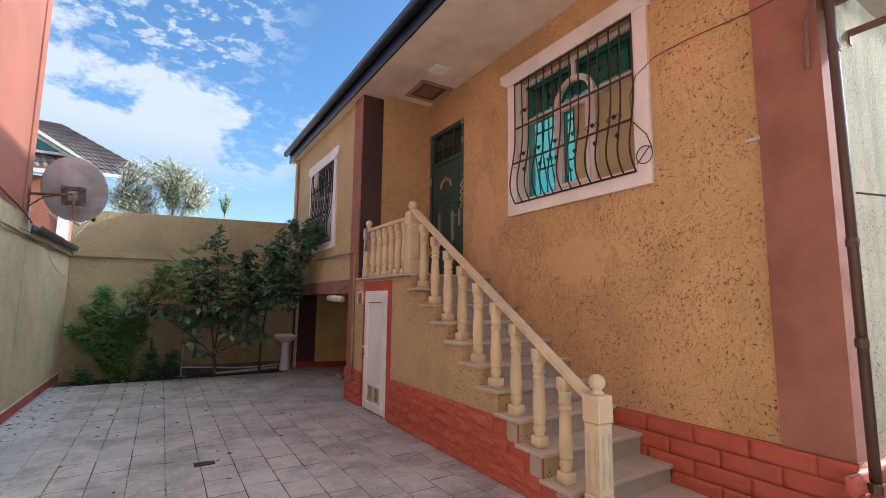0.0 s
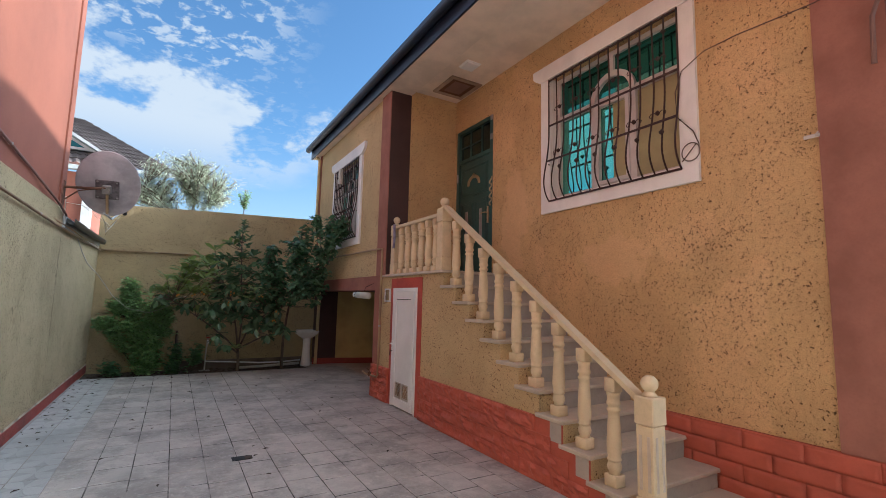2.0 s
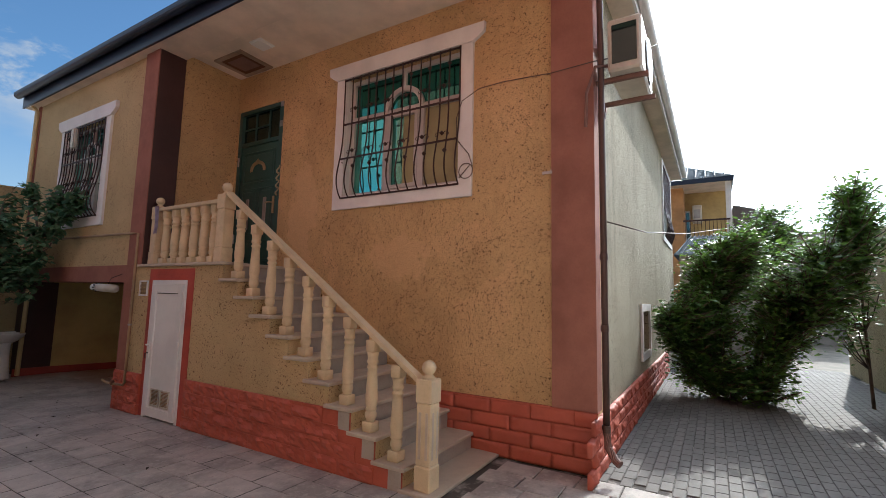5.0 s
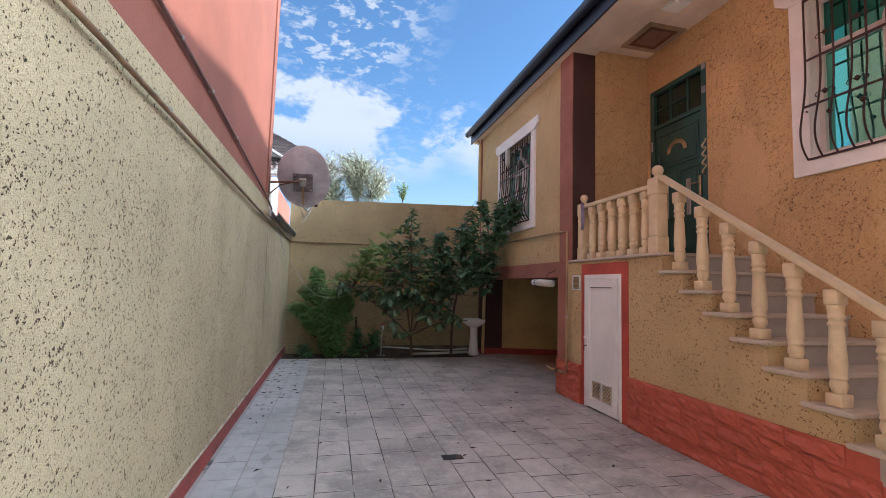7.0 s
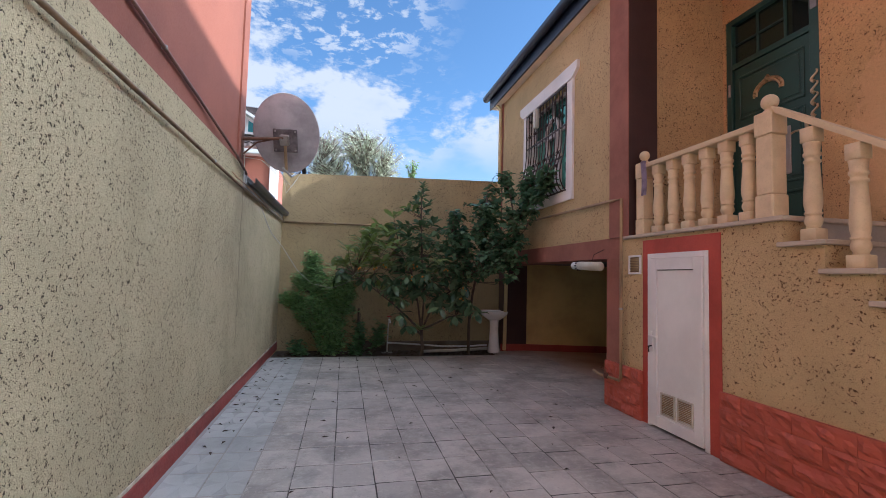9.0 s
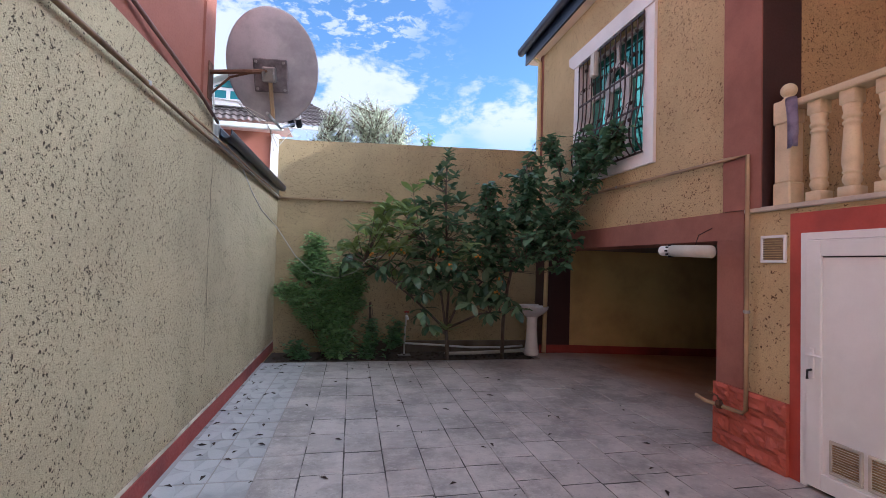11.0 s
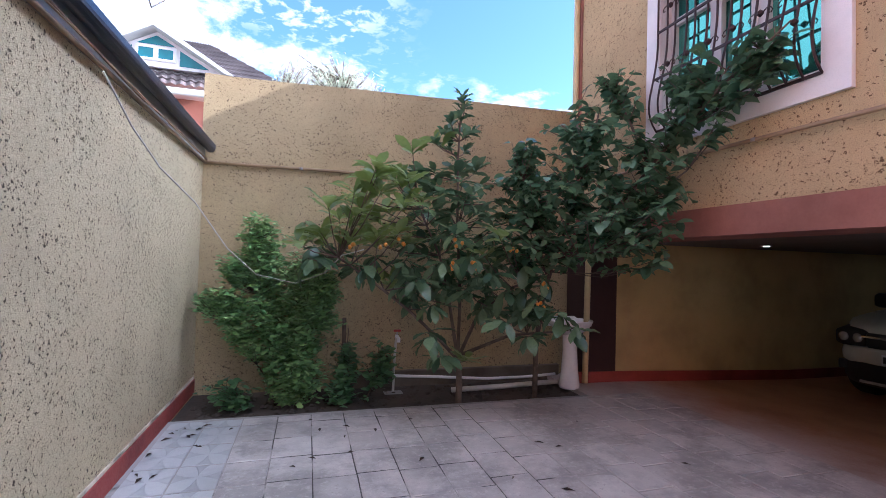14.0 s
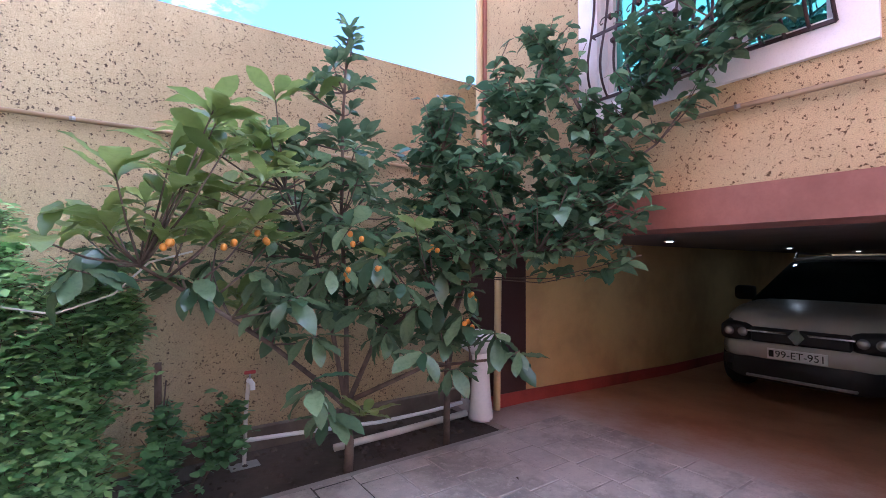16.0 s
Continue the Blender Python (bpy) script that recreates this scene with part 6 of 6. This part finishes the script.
M["roof_sheet"] = paint("grey_roof_sheet", (0.24, 0.27, 0.30), 0.6, 0.15)
villa = thing("villa", (19.5, -0.3, 0.0), "orange two-storey villa with a shaded balcony and hipped metal roof", "house")
part("wall", boxed(0.9, 6.5, 1.50, 7.0, -0.02, 6.28), M["brick_raw"], villa, "orange rendered wall")
part("wall", boxed(2.1, 6.5, -0.1, 1.50, -0.02, 6.28), M["garage_wall"], villa, "shaded ochre wall behind the balcony")
part("corner_post", boxed(0.25, 0.45, -0.16, 0.02, 3.9, 6.28, bevel=0.01), M["white_trim"], villa)
part("balcony_slab", boxed(0.2, 2.1, -0.2, 1.50, 3.75, 3.9), M["concrete"], villa)
part("soffit", boxed(0.05, 6.5, -0.2, 7.0, 6.28, 6.34), M["soffit"], villa)
part("fascia", boxed(0.0, 0.05, -0.24, 7.0, 6.22, 6.40), M["navy"], villa, "dark metal fascia")
part("fascia", boxed(0.05, 6.5, -0.24, -0.20, 6.22, 6.40), M["grey_trim"], villa)
bm = bmesh.new()
vs = [bm.verts.new(p) for p in ((-0.05, -0.28, 6.40), (-0.05, 7.0, 6.40), (1.75, 7.0, 7.45), (1.75, 1.65, 7.45), (6.5, 1.65, 7.45), (6.5, -0.28, 6.40))]
bm.faces.new((vs[0], vs[1], vs[2], vs[3]))
bm.faces.new((vs[0], vs[3], vs[4], vs[5]))
bmesh.ops.solidify(bm, geom=bm.faces[:], thickness=0.05)
part("roof", bm, M["roof_sheet"], villa, "pale ribbed metal roof")
for k, y in enumerate(np.arange(0.05, 6.9, 0.32)):
    run = min(1.0, (y + 0.28) / 1.93)
    part("roof_rib", tube(bmesh.new(), [(-0.05, y, 6.43), (-0.05 + 1.8 * run, y, 6.43 + 1.05 * run)], 0.03, 5), M["roof_sheet"], villa)
part("window_frame", boxed(2.02, 2.1, 1.30, 1.49, 4.2, 5.5), M["pvc"], villa)
part("window", boxed(2.0, 2.019, 1.34, 1.45, 4.3, 5.42), M["dark_glass"], villa)
unit = part("air_unit", boxed(1.75, 2.08, 0.86, 1.22, 4.92, 5.68, bevel=0.02), M["old_pvc"], villa, "white air conditioner box")
part("fan_grille", boxed(1.742, 1.749, 0.92, 1.16, 5.12, 5.5, bevel=0.003), M["steel"], unit)
part("railing", boxed(0.2, 0.26, -0.1, 1.50, 4.75, 4.81), M["iron"], villa)
for y in np.arange(-0.05, 1.5, 0.13):
    part("baluster", tube(bmesh.new(), [(0.23, y, 3.9), (0.23, y, 4.76)], 0.012, 5), M["iron"], villa)
annexe = thing("annexe", (23.0, -0.35, 0.0), "dark tiled roof of a house behind the villa", "house")
part("wall", boxed(0.3, 4.0, -5.5, -0.3, -0.02, 4.6), M["concrete"], annexe)
part("roof", prism(bmesh.new(), [(-0.26, 4.4), (-0.26, 5.9), (-1.0, 5.7), (-1.9, 5.1), (-2.8, 4.4)], "x", 0.0, 4.0), M["roof_tile"], annexe)
shed = thing("shed", (15.8, -1.25, 0.0), "low shed with a grey corrugated roof in the alley", "shed")
part("wall", boxed(0.0, 3.2, 0.0, 2.40, -0.02, 3.05), M["concrete"], shed)
bm = bmesh.new()
vs = [bm.verts.new(p) for p in ((-0.2, 2.56, 3.06), (-0.2, -0.2, 3.06), (1.6, 0.9, 3.85), (1.6, 2.1, 3.85), (3.4, 2.56, 3.06), (3.4, -0.2, 3.06))]
bm.faces.new((vs[0], vs[1], vs[2], vs[3]))
bm.faces.new((vs[0], vs[3], vs[4]))
bm.faces.new((vs[1], vs[5], vs[2]))
bm.faces.new((vs[4], vs[3], vs[2], vs[5]))
bmesh.ops.solidify(bm, geom=bm.faces[:], thickness=0.05)
part("roof", bm, M["roof_sheet"], shed)
for y in np.arange(0.9, 2.15, 0.12):
    part("roof_rib", tube(bmesh.new(), [(-0.2, 1.0 + (y - 1.0) * 1.35, 3.09), (1.6, y, 3.88)], 0.018, 5), M["roof_sheet"], shed)
# added wall out of view; its height keeps sky light off the alley
solid("wall_alley", boxed(3.7, 13.5, -2.6, -2.4, -0.1, 3.0), M["wall_yard"], "unseen plain wall added along the alley to shade it", "wall")

# ---- car in the garage ----
M["car_paint"] = paint("beige_white_car_paint", (0.52, 0.49, 0.44), 0.28, 0.06, 200.0, 0.02)
M["car_black"] = paint("black_plastic", (0.018, 0.018, 0.018), 0.55, 0.1, 200.0, 0.1)
M["chrome"] = paint("chrome", (0.75, 0.75, 0.75), 0.14, 0.05, 200.0, 0.02, metal=1.0)
M["tyre"] = paint("tyre_rubber", (0.02, 0.02, 0.02), 0.85, 0.1)
M["lens"] = paint("headlight_lens", (0.62, 0.63, 0.64), 0.08, 0.1, 100.0, 0.02, metal=0.7)
car = thing("car", (5.45, 9.17, -0.10), "beige-white off-road car parked nose out in the garage", "car")


def ring(x, half, z0, z1, n=20, e=0.32):
    """One rounded cross-section of the car body."""
    pts = []
    for k in range(n):
        t = 2 * math.pi * k / n
        c, s = math.cos(t), math.sin(t)
        pts.append((x, half * math.copysign(abs(c) ** e, c), (z0 + z1) / 2 + (z1 - z0) / 2 * math.copysign(abs(s) ** e, s)))
    return pts


def loft(bm, rings):
    rs = [[bm.verts.new(p) for p in r] for r in rings]
    n = len(rs[0])
    for a, b in zip(rs, rs[1:]):
        for k in range(n):
            bm.faces.new((a[k], a[(k + 1) % n], b[(k + 1) % n], b[k]))
    bm.faces.new(rs[0])
    bm.faces.new(rs[-1][::-1])
    bmesh.ops.recalc_face_normals(bm, faces=bm.faces[:])
    return bm


bm = loft(bmesh.new(), [ring(0.10, 0.55, 0.42, 0.86), ring(0.18, 0.68, 0.36, 0.95), ring(0.38, 0.80, 0.30, 1.02), ring(0.8, 0.88, 0.28, 1.07), ring(1.25, 0.91, 0.28, 1.10), ring(2.2, 0.91, 0.28, 1.12), ring(3.6, 0.91, 0.28, 1.12), ring(4.2, 0.86, 0.32, 1.05), ring(4.3, 0.75, 0.4, 0.95)])
part("body", bm, M["car_paint"], car, smooth=True)
bm = loft(bmesh.new(), [ring(1.15, 0.82, 1.0, 1.08, e=0.25), ring(1.95, 0.66, 1.0, 1.60, e=0.3), ring(2.4, 0.66, 1.0, 1.63, e=0.3), ring(3.6, 0.64, 1.0, 1.60, e=0.3), ring(4.15, 0.70, 1.0, 1.10, e=0.3)])
part("cabin", bm, M["dark_glass"], car, "dark glazed cabin", smooth=True)
part("roof", loft(bmesh.new(), [ring(1.98, 0.60, 1.59, 1.63), ring(2.5, 0.62, 1.60, 1.66), ring(3.6, 0.60, 1.58, 1.63)]), M["car_paint"], car, smooth=True)
for s in (-1, 1):
    part("roof_bar", tube(bmesh.new(), [(2.0, s * 0.58, 1.60), (2.1, s * 0.58, 1.70), (3.5, s * 0.56, 1.70), (3.6, s * 0.56, 1.60)], 0.018), M["car_black"], car)
    m = part("mirror", loft(bmesh.new(), [ring(1.38, 0.11, 1.06, 1.22), ring(1.46, 0.13, 1.04, 1.24), ring(1.52, 0.10, 1.06, 1.22)]), M["car_black"], car, smooth=True)
    m.location = (0, s * 1.0, 0)
    h = part("headlight", loft(bmesh.new(), [ring(0.03, 0.10, 0.70, 0.82, e=0.6), ring(0.06, 0.17, 0.66, 0.86, e=0.5), ring(0.26, 0.19, 0.66, 0.90, e=0.5)]), M["car_black"], car, "dark headlight unit", smooth=True)
    h.location = (0.04, s * 0.59, 0)
    for a in (-0.07, 0.07):
        bm = lathe(bmesh.new(), [(0.055, 0.0), (0.05, 0.012), (0.02, 0.02), (0.004, 0.022)], seg=14)
        bmesh.ops.rotate(bm, cent=(0, 0, 0), matrix=Matrix.Rotation(-math.pi / 2, 3, "Y"), verts=bm.verts[:])
        bmesh.ops.translate(bm, vec=(0.035, a, 0.76), verts=bm.verts[:])
        part("reflector", bm, M["lens"], h, smooth=True)
    f = part("fog_lamp", lathe(bmesh.new(), [(0.05, -0.05), (0.055, 0.0), (0.05, 0.05)], (0.12, s * 0.68, 0.44), 12), M["car_black"], car)
    for x in (0.86, 3.45):
        bm = lathe(bmesh.new(), [(0.20, -0.10), (0.31, -0.11), (0.335, -0.07), (0.335, 0.07), (0.31, 0.11), (0.20, 0.10)], seg=26)
        bmesh.ops.rotate(bm, cent=(0, 0, 0), matrix=Matrix.Rotation(math.pi / 2, 3, "X"), verts=bm.verts[:])
        bmesh.ops.translate(bm, vec=(x, s * 0.82, 0.335), verts=bm.verts[:])
        w = part("wheel", bm, M["tyre"], car, smooth=True)
        bm = lathe(bmesh.new(), [(0.20, -0.08), (0.19, 0.02), (0.06, 0.05), (0.02, 0.055)], seg=20)
        bmesh.ops.rotate(bm, cent=(0, 0, 0), matrix=Matrix.Rotation(-s * math.pi / 2, 3, "X"), verts=bm.verts[:])
        bmesh.ops.translate(bm, vec=(x, s * 0.84, 0.335), verts=bm.verts[:])
        part("rim", bm, M["steel"], w)
part("grille", boxed(0.055, 0.14, -0.44, 0.44, 0.665, 0.83, bevel=0.02), M["car_black"], car, "black grille")
part("grille_bar", boxed(0.035, 0.06, -0.47, -0.09, 0.775, 0.80, bevel=0.006), M["chrome"], car)
part("grille_bar", boxed(0.035, 0.06, 0.09, 0.47, 0.775, 0.80, bevel=0.006), M["chrome"], car)
bm = bmesh.new()
dia = [(0.0, 0.85), (0.075, 0.76), (0.0, 0.67), (-0.075, 0.76)]
prism(bm, dia, "x", 0.02, 0.055)
part("badge", bm, M["chrome"], car, "plain bright diamond badge")
part("bumper", loft(bmesh.new(), [ring(0.03, 0.48, 0.50, 0.66, e=0.4), ring(0.09, 0.67, 0.47, 0.67, e=0.35), ring(0.30, 0.82, 0.44, 0.68, e=0.35)]), M["car_paint"], car, smooth=True)
part("lower_bumper", loft(bmesh.new(), [ring(0.045, 0.46, 0.26, 0.53, e=0.35), ring(0.10, 0.64, 0.24, 0.54, e=0.35), ring(0.32, 0.81, 0.24, 0.50, e=0.35)]), M["car_black"], car, "black lower bumper", smooth=True)
part("skid_plate", boxed(0.028, 0.10, -0.48, 0.48, 0.275, 0.305, bevel=0.008), M["steel"], car)
plate = part("number_plate", boxed(0.008, 0.028, -0.262, 0.262, 0.505, 0.62, bevel=0.004), M["pvc"], car, "white number plate with black characters")
fc = bpy.data.curves.new("plate_text", "FONT")
fc.body, fc.size, fc.align_x, fc.align_y, fc.extrude = "99-ET-951", 0.103, "CENTER", "CENTER", 0.0012
tx = new("characters", fc)
bpy.context.view_layer.update()
me = bpy.data.meshes.new_from_object(tx.evaluated_get(bpy.context.evaluated_depsgraph_get()))
bpy.data.objects.remove(tx)
me.materials.clear()
me.materials.append(M["letter"])
chars = new("characters", me)
chars.parent = plate
chars.matrix_basis = Matrix.Translation((0.0075, -0.03, 0.562)) @ Matrix(((0, 0, -1, 0), (-1, 0, 0, 0), (0, 1, 0, 0), (0, 0, 0, 1)))
part("mark", boxed(0.0065, 0.0078, 0.20, 0.245, 0.53, 0.60), M["car_black"], plate)

# ---- recessed spots in the garage ceiling ----
for x, y in ((4.53, 10.0), (7.6, 9.86), (9.9, 9.58), (4.53, 8.0), (7.6, 8.0)):
    sp = thing("ceiling_spot", (x, y, GARAGE_Z), "small round lit spot set in the garage ceiling", "lamp", "garage spots")
    part("trim_ring", lathe(bmesh.new(), [(0.045, -0.001), (0.055, -0.004), (0.052, -0.010), (0.040, -0.008)], seg=16), M["steel"], sp)
    part("bulb", lathe(bmesh.new(), [(0.036, -0.0012), (0.036, -0.009), (0.01, -0.012)], seg=14), M["spot_glow"], sp)

# ---- floor drain and fallen leaves ----
dr = thing("floor_drain", (0.45, 4.97, 0.0), "small dark drain hole in the tiles", "drain")
part("hole", boxed(-0.09, 0.06, -0.06, 0.05, 0.0, 0.004), M["shadow_gap"], dr)
part("broken_edge", boxed(0.02, 0.085, -0.055, 0.03, 0.0, 0.007), M["earth"], dr)
bm = bmesh.new()
for k in range(120):
    if k < 60:
        x, y = LEFT + 0.05 + abs(rng.normal(0, 0.28)), rng.uniform(6.2, 10.2)
    else:
        x, y = rng.uniform(-1.2, 2.4), rng.uniform(4.2, 10.2)
    s, a = rng.uniform(0.010, 0.030), rng.uniform(0, 6.28)
    q = [(s * 1.6, 0, 0.003), (0, s * 0.5, 0.010), (-s * 1.4, 0, 0.003), (0, -s * 0.5, 0.012)]
    bm.faces.new([bm.verts.new((x + p[0] * math.cos(a) - p[1] * math.sin(a), y + p[0] * math.sin(a) + p[1] * math.cos(a), p[2])) for p in q])
bmesh.ops.solidify(bm, geom=bm.faces[:], thickness=0.002)
tagged(new("fallen_leaves", mesh_of("fallen_leaves", bm, M["debris"])), "dry dark leaves scattered on the tiles", "leaves", "", "stuff")
bm = bmesh.new()
for k in range(260):
    x, y, s = rng.uniform(LEFT + 0.1, 2.4), rng.uniform(10.4, 11.15), rng.uniform(0.008, 0.04)
    lathe(bm, [(s * 0.5, -0.055), (s, -0.05 + s * 0.2), (s * 0.4, -0.05 + s * 0.7)], (x, y, 0), 5)
tagged(new("soil_clods", mesh_of("soil_clods", bm, M["earth"])), "clods and litter on the garden soil", "soil", "", "stuff")


# ---- red rock-faced plinth stones ----
def rock_mesh(w, h, d, seed, rough, smooth):
    """A split-faced block: a pillowed, uneven front on -x with chamfered edges."""
    bm = bmesh.new()
    ny, nz = 10, 5
    grid = []
    for j in range(nz + 1):
        row = []
        for i in range(ny + 1):
            edge = i in (0, ny) or j in (0, nz)
            u, v = i / ny, j / nz
            lump = noise.noise(Vector((u * w * 9, v * h * 14, seed * 3.7))) + 0.5 * noise.noise(Vector((u * w * 26, v * h * 30, seed * 1.3)))
            x = -d * 0.74 if edge else -d * (0.85 + 0.55 * rough * lump)
            row.append(bm.verts.new((x, u * w, v * h)))
        grid.append(row)
    for a, b in zip(grid, grid[1:]):
        for i in range(ny):
            bm.faces.new((a[i], b[i], b[i + 1], a[i + 1]))
    rim = [grid[0][i] for i in range(ny + 1)] + [grid[j][ny] for j in range(1, nz + 1)] + [grid[nz][i] for i in range(ny - 1, -1, -1)] + [grid[j][0] for j in range(nz - 1, 0, -1)]
    back = [bm.verts.new((0.0, v.co.y, v.co.z)) for v in rim]
    n = len(rim)
    for k in range(n):
        bm.faces.new((rim[k], rim[(k + 1) % n], back[(k + 1) % n], back[k]))
    bmesh.ops.recalc_face_normals(bm, faces=bm.faces[:])
    return mesh_of("plinth_stone", bm, M["red_base"], smooth)


def plinth(parent, u0, u1, height, place, w=0.40, rows=4, d=0.035, rough=1.0, skip=None):
    """Courses of rock-faced stones; place(u, z) gives a stone's pose."""
    h = height / rows
    forms = [rock_mesh(w - 0.003, h - 0.003, d, 50 + k, rough, rough < 1.2) for k in range(7)]
    halves = [rock_mesh(w * 0.5 - 0.003, h - 0.003, d, 80 + k, rough, rough < 1.2) for k in range(3)]
    count = 0
    for j in range(rows):
        u = u0
        first = j % 2 == 1
        while u < u1 - 0.05:
            use = halves if first or u + w > u1 + 0.02 else forms
            ww = w * 0.5 if use is halves else w
            if not (skip and skip(u, u + ww, j * h)):
                ob = new("plinth_stone", use[count % len(use)])
                ob.parent = parent
                ob.matrix_world = place(u, j * h)
            count += 1
            u += ww
            first = False


def stair_gap(a, b, z):
    if b > 5.53 and a < 6.48:
        return True
    k = math.ceil((4.97 - a) / TREAD)
    return z + 0.135 > LANDING - RISE * k - 0.03


wall_stair = bpy.data.objects["wall_stair"]
low = [(5.505, 0.0), (5.505, 0.53)]
for k in range(7, 10):
    yr = 4.97 - TREAD * k
    top = LANDING - RISE * k - 0.036
    low += [(yr, min(0.53, top)), (yr, max(0.0, top - RISE))]
solid("plinth_back", prism(bmesh.new(), low, "x", WING - 0.02, WING - 0.001), M["red_base"], "red painted mortar bed of the stair plinth", "plinth")
solid("plinth_back_house", boxed(MAIN - 0.016, MAIN - 0.001, SIDE, 3.2, 0.0, 0.535), M["red_base"], "red painted mortar bed of the house plinth", "plinth")
plinth(wall_stair, 2.31, 5.51, 0.54, lambda u, z: pose(WING, u, z), d=0.042, rough=1.35, skip=stair_gap)
plinth(wall_stair, 6.49, 7.14, 0.50, lambda u, z: pose(WING - 0.004, u, z), w=0.325, d=0.042, rough=1.5)
solid("wall_jamb", boxed(WING, WING + 0.45, 6.861, 7.12, -0.1, 0.499), M["red_paint"], "red painted foot of the garage pillar", "wall")
plinth(bpy.data.objects["wall_house"], 1.17, 3.2, 0.54, lambda u, z: pose(MAIN - 0.005, u, z), w=0.42, d=0.034, rough=0.95)
plinth(bpy.data.objects["wall_side"], MAIN - 0.03, 11.0, 0.50, lambda u, z: Matrix.Translation((u, SIDE - 0.005, z)) @ Matrix.Rotation(math.pi / 2, 4, "Z"), w=0.32, d=0.05, rough=1.1)
solid("plinth_cap", boxed(MAIN - 0.03, MAIN + 0.05, SIDE - 0.03, 3.0, 0.538, 0.55), M["red_base"], "red painted top edge of the plinth", "trim")


# ---- courtyard tiles ----
def tile_mesh(w, l, seed):
    r = np.random.default_rng(seed)
    bm = bmesh.new()
    e = 0.004
    zs = [r.uniform(-0.004, 0.001) for _ in range(4)]
    lo = [bm.verts.new(p) for p in ((0, 0, -0.02), (w, 0, -0.02), (w, l, -0.02), (0, l, -0.02))]
    mid = [bm.verts.new((*p, -0.005 + z)) for p, z in zip(((0, 0), (w, 0), (w, l), (0, l)), zs)]
    hi = [bm.verts.new((*p, z)) for p, z in zip(((e, e), (w - e, e), (w - e, l - e), (e, l - e)), zs)]
    bm.faces.new(hi)
    for a, b in ((lo, mid), (mid, hi)):
        for k in range(4):
            bm.faces.new((a[k], a[(k + 1) % 4], b[(k + 1) % 4], b[k]))
    return bm


TW, TL, GAP = 0.277, 0.355, 0.006
tile_forms = [mesh_of("tile", tile_mesh(TW - GAP, TL - GAP * 2, k), M["tile"]) for k in range(6)]
grey_forms = [mesh_of("tile", tile_mesh(TW - GAP, TL - GAP * 2, 20 + k), M["tile_grey"]) for k in range(3)]
rests = {"tile": ([], []), "tile_grey": ([], [])}
single = 0
for i in range(-5, 15):
    x = -0.415 + TW * i
    if x < LEFT - 0.2 or x > 3.6:
        continue
    shift = (0.0, 0.09, 0.03, 0.18, 0.12, 0.02)[i % 6] if i > 3 else 0.02 * (i % 2) * (i > -2)
    for j in range(-37, 6):
        y = 8.372 + TL * j + shift
        if y > 10.285 or y < -4.9:
            continue
        cut = min(1.0, (10.305 - y) / TL)
        if x > 2.4 and 1.72 < y < 6.9 or x > 2.95 and y > 1.72:
            continue
        forms = grey_forms if i < -2 else tile_forms
        me = forms[(i * 7 + j * 3) % len(forms)]
        if y > 4.4 and single < 300 and x < 2.5 and cut == 1.0:
            ob = new("tile", me)
            ob.parent = yard_floor
            ob.matrix_basis = pose(x, y, 0.0, rng.uniform(-0.25, 0.25), rng.uniform(-0.25, 0.25), rng.uniform(-0.2, 0.2))
            single += 1
        else:
            rest_v, rest_f = rests["tile_grey" if i < -2 else "tile"]
            base = len(rest_v)
            rest_v += [(v.co.x + x, v.co.y * cut + y, v.co.z) for v in me.vertices]
            rest_f += [tuple(k + base for k in p.vertices) for p in me.polygons]
for key, (rest_v, rest_f) in rests.items():
    me = bpy.data.meshes.new("tiles_rest")
    me.from_pydata(rest_v, [], rest_f)
    me.materials.append(M[key])
    rest = new("tiles_rest", me)
    rest.parent = yard_floor
    rest["label"], rest["kind"] = "cement tiles with dark joints" if key == "tile" else "grey tiles carved with petals", "stuff"
pv_v, pv_f = [], []
pav = mesh_of("paver", tile_mesh(0.195, 0.095, 77), M["paver"])
for i in range(-5, 50):
    for j in range(60):
        x, y = 3.75 + 0.2 * i + (0.1 if j % 2 else 0.0), SIDE - 0.1 - 0.1 * j
        if x < 3.72 or y < -2.4:
            continue
        if 3.9 < x < 7.6 and y > -0.42:
            ob = new("paver", pav)
            ob.parent = bpy.data.objects["floor_alley"]
            ob.matrix_basis = pose(x, y, 0.0)
            continue
        base = len(pv_v)
        pv_v += [(v.co.x + x, v.co.y + y, v.co.z) for v in pav.vertices]
        pv_f += [tuple(k + base for k in p.vertices) for p in pav.polygons]
me = bpy.data.meshes.new("pavers")
me.from_pydata(pv_v, [], pv_f)
me.materials.append(M["paver"])
rest = new("pavers", me)
rest.parent = bpy.data.objects["floor_alley"]
rest["label"], rest["kind"] = "small grey paving bricks", "stuff"
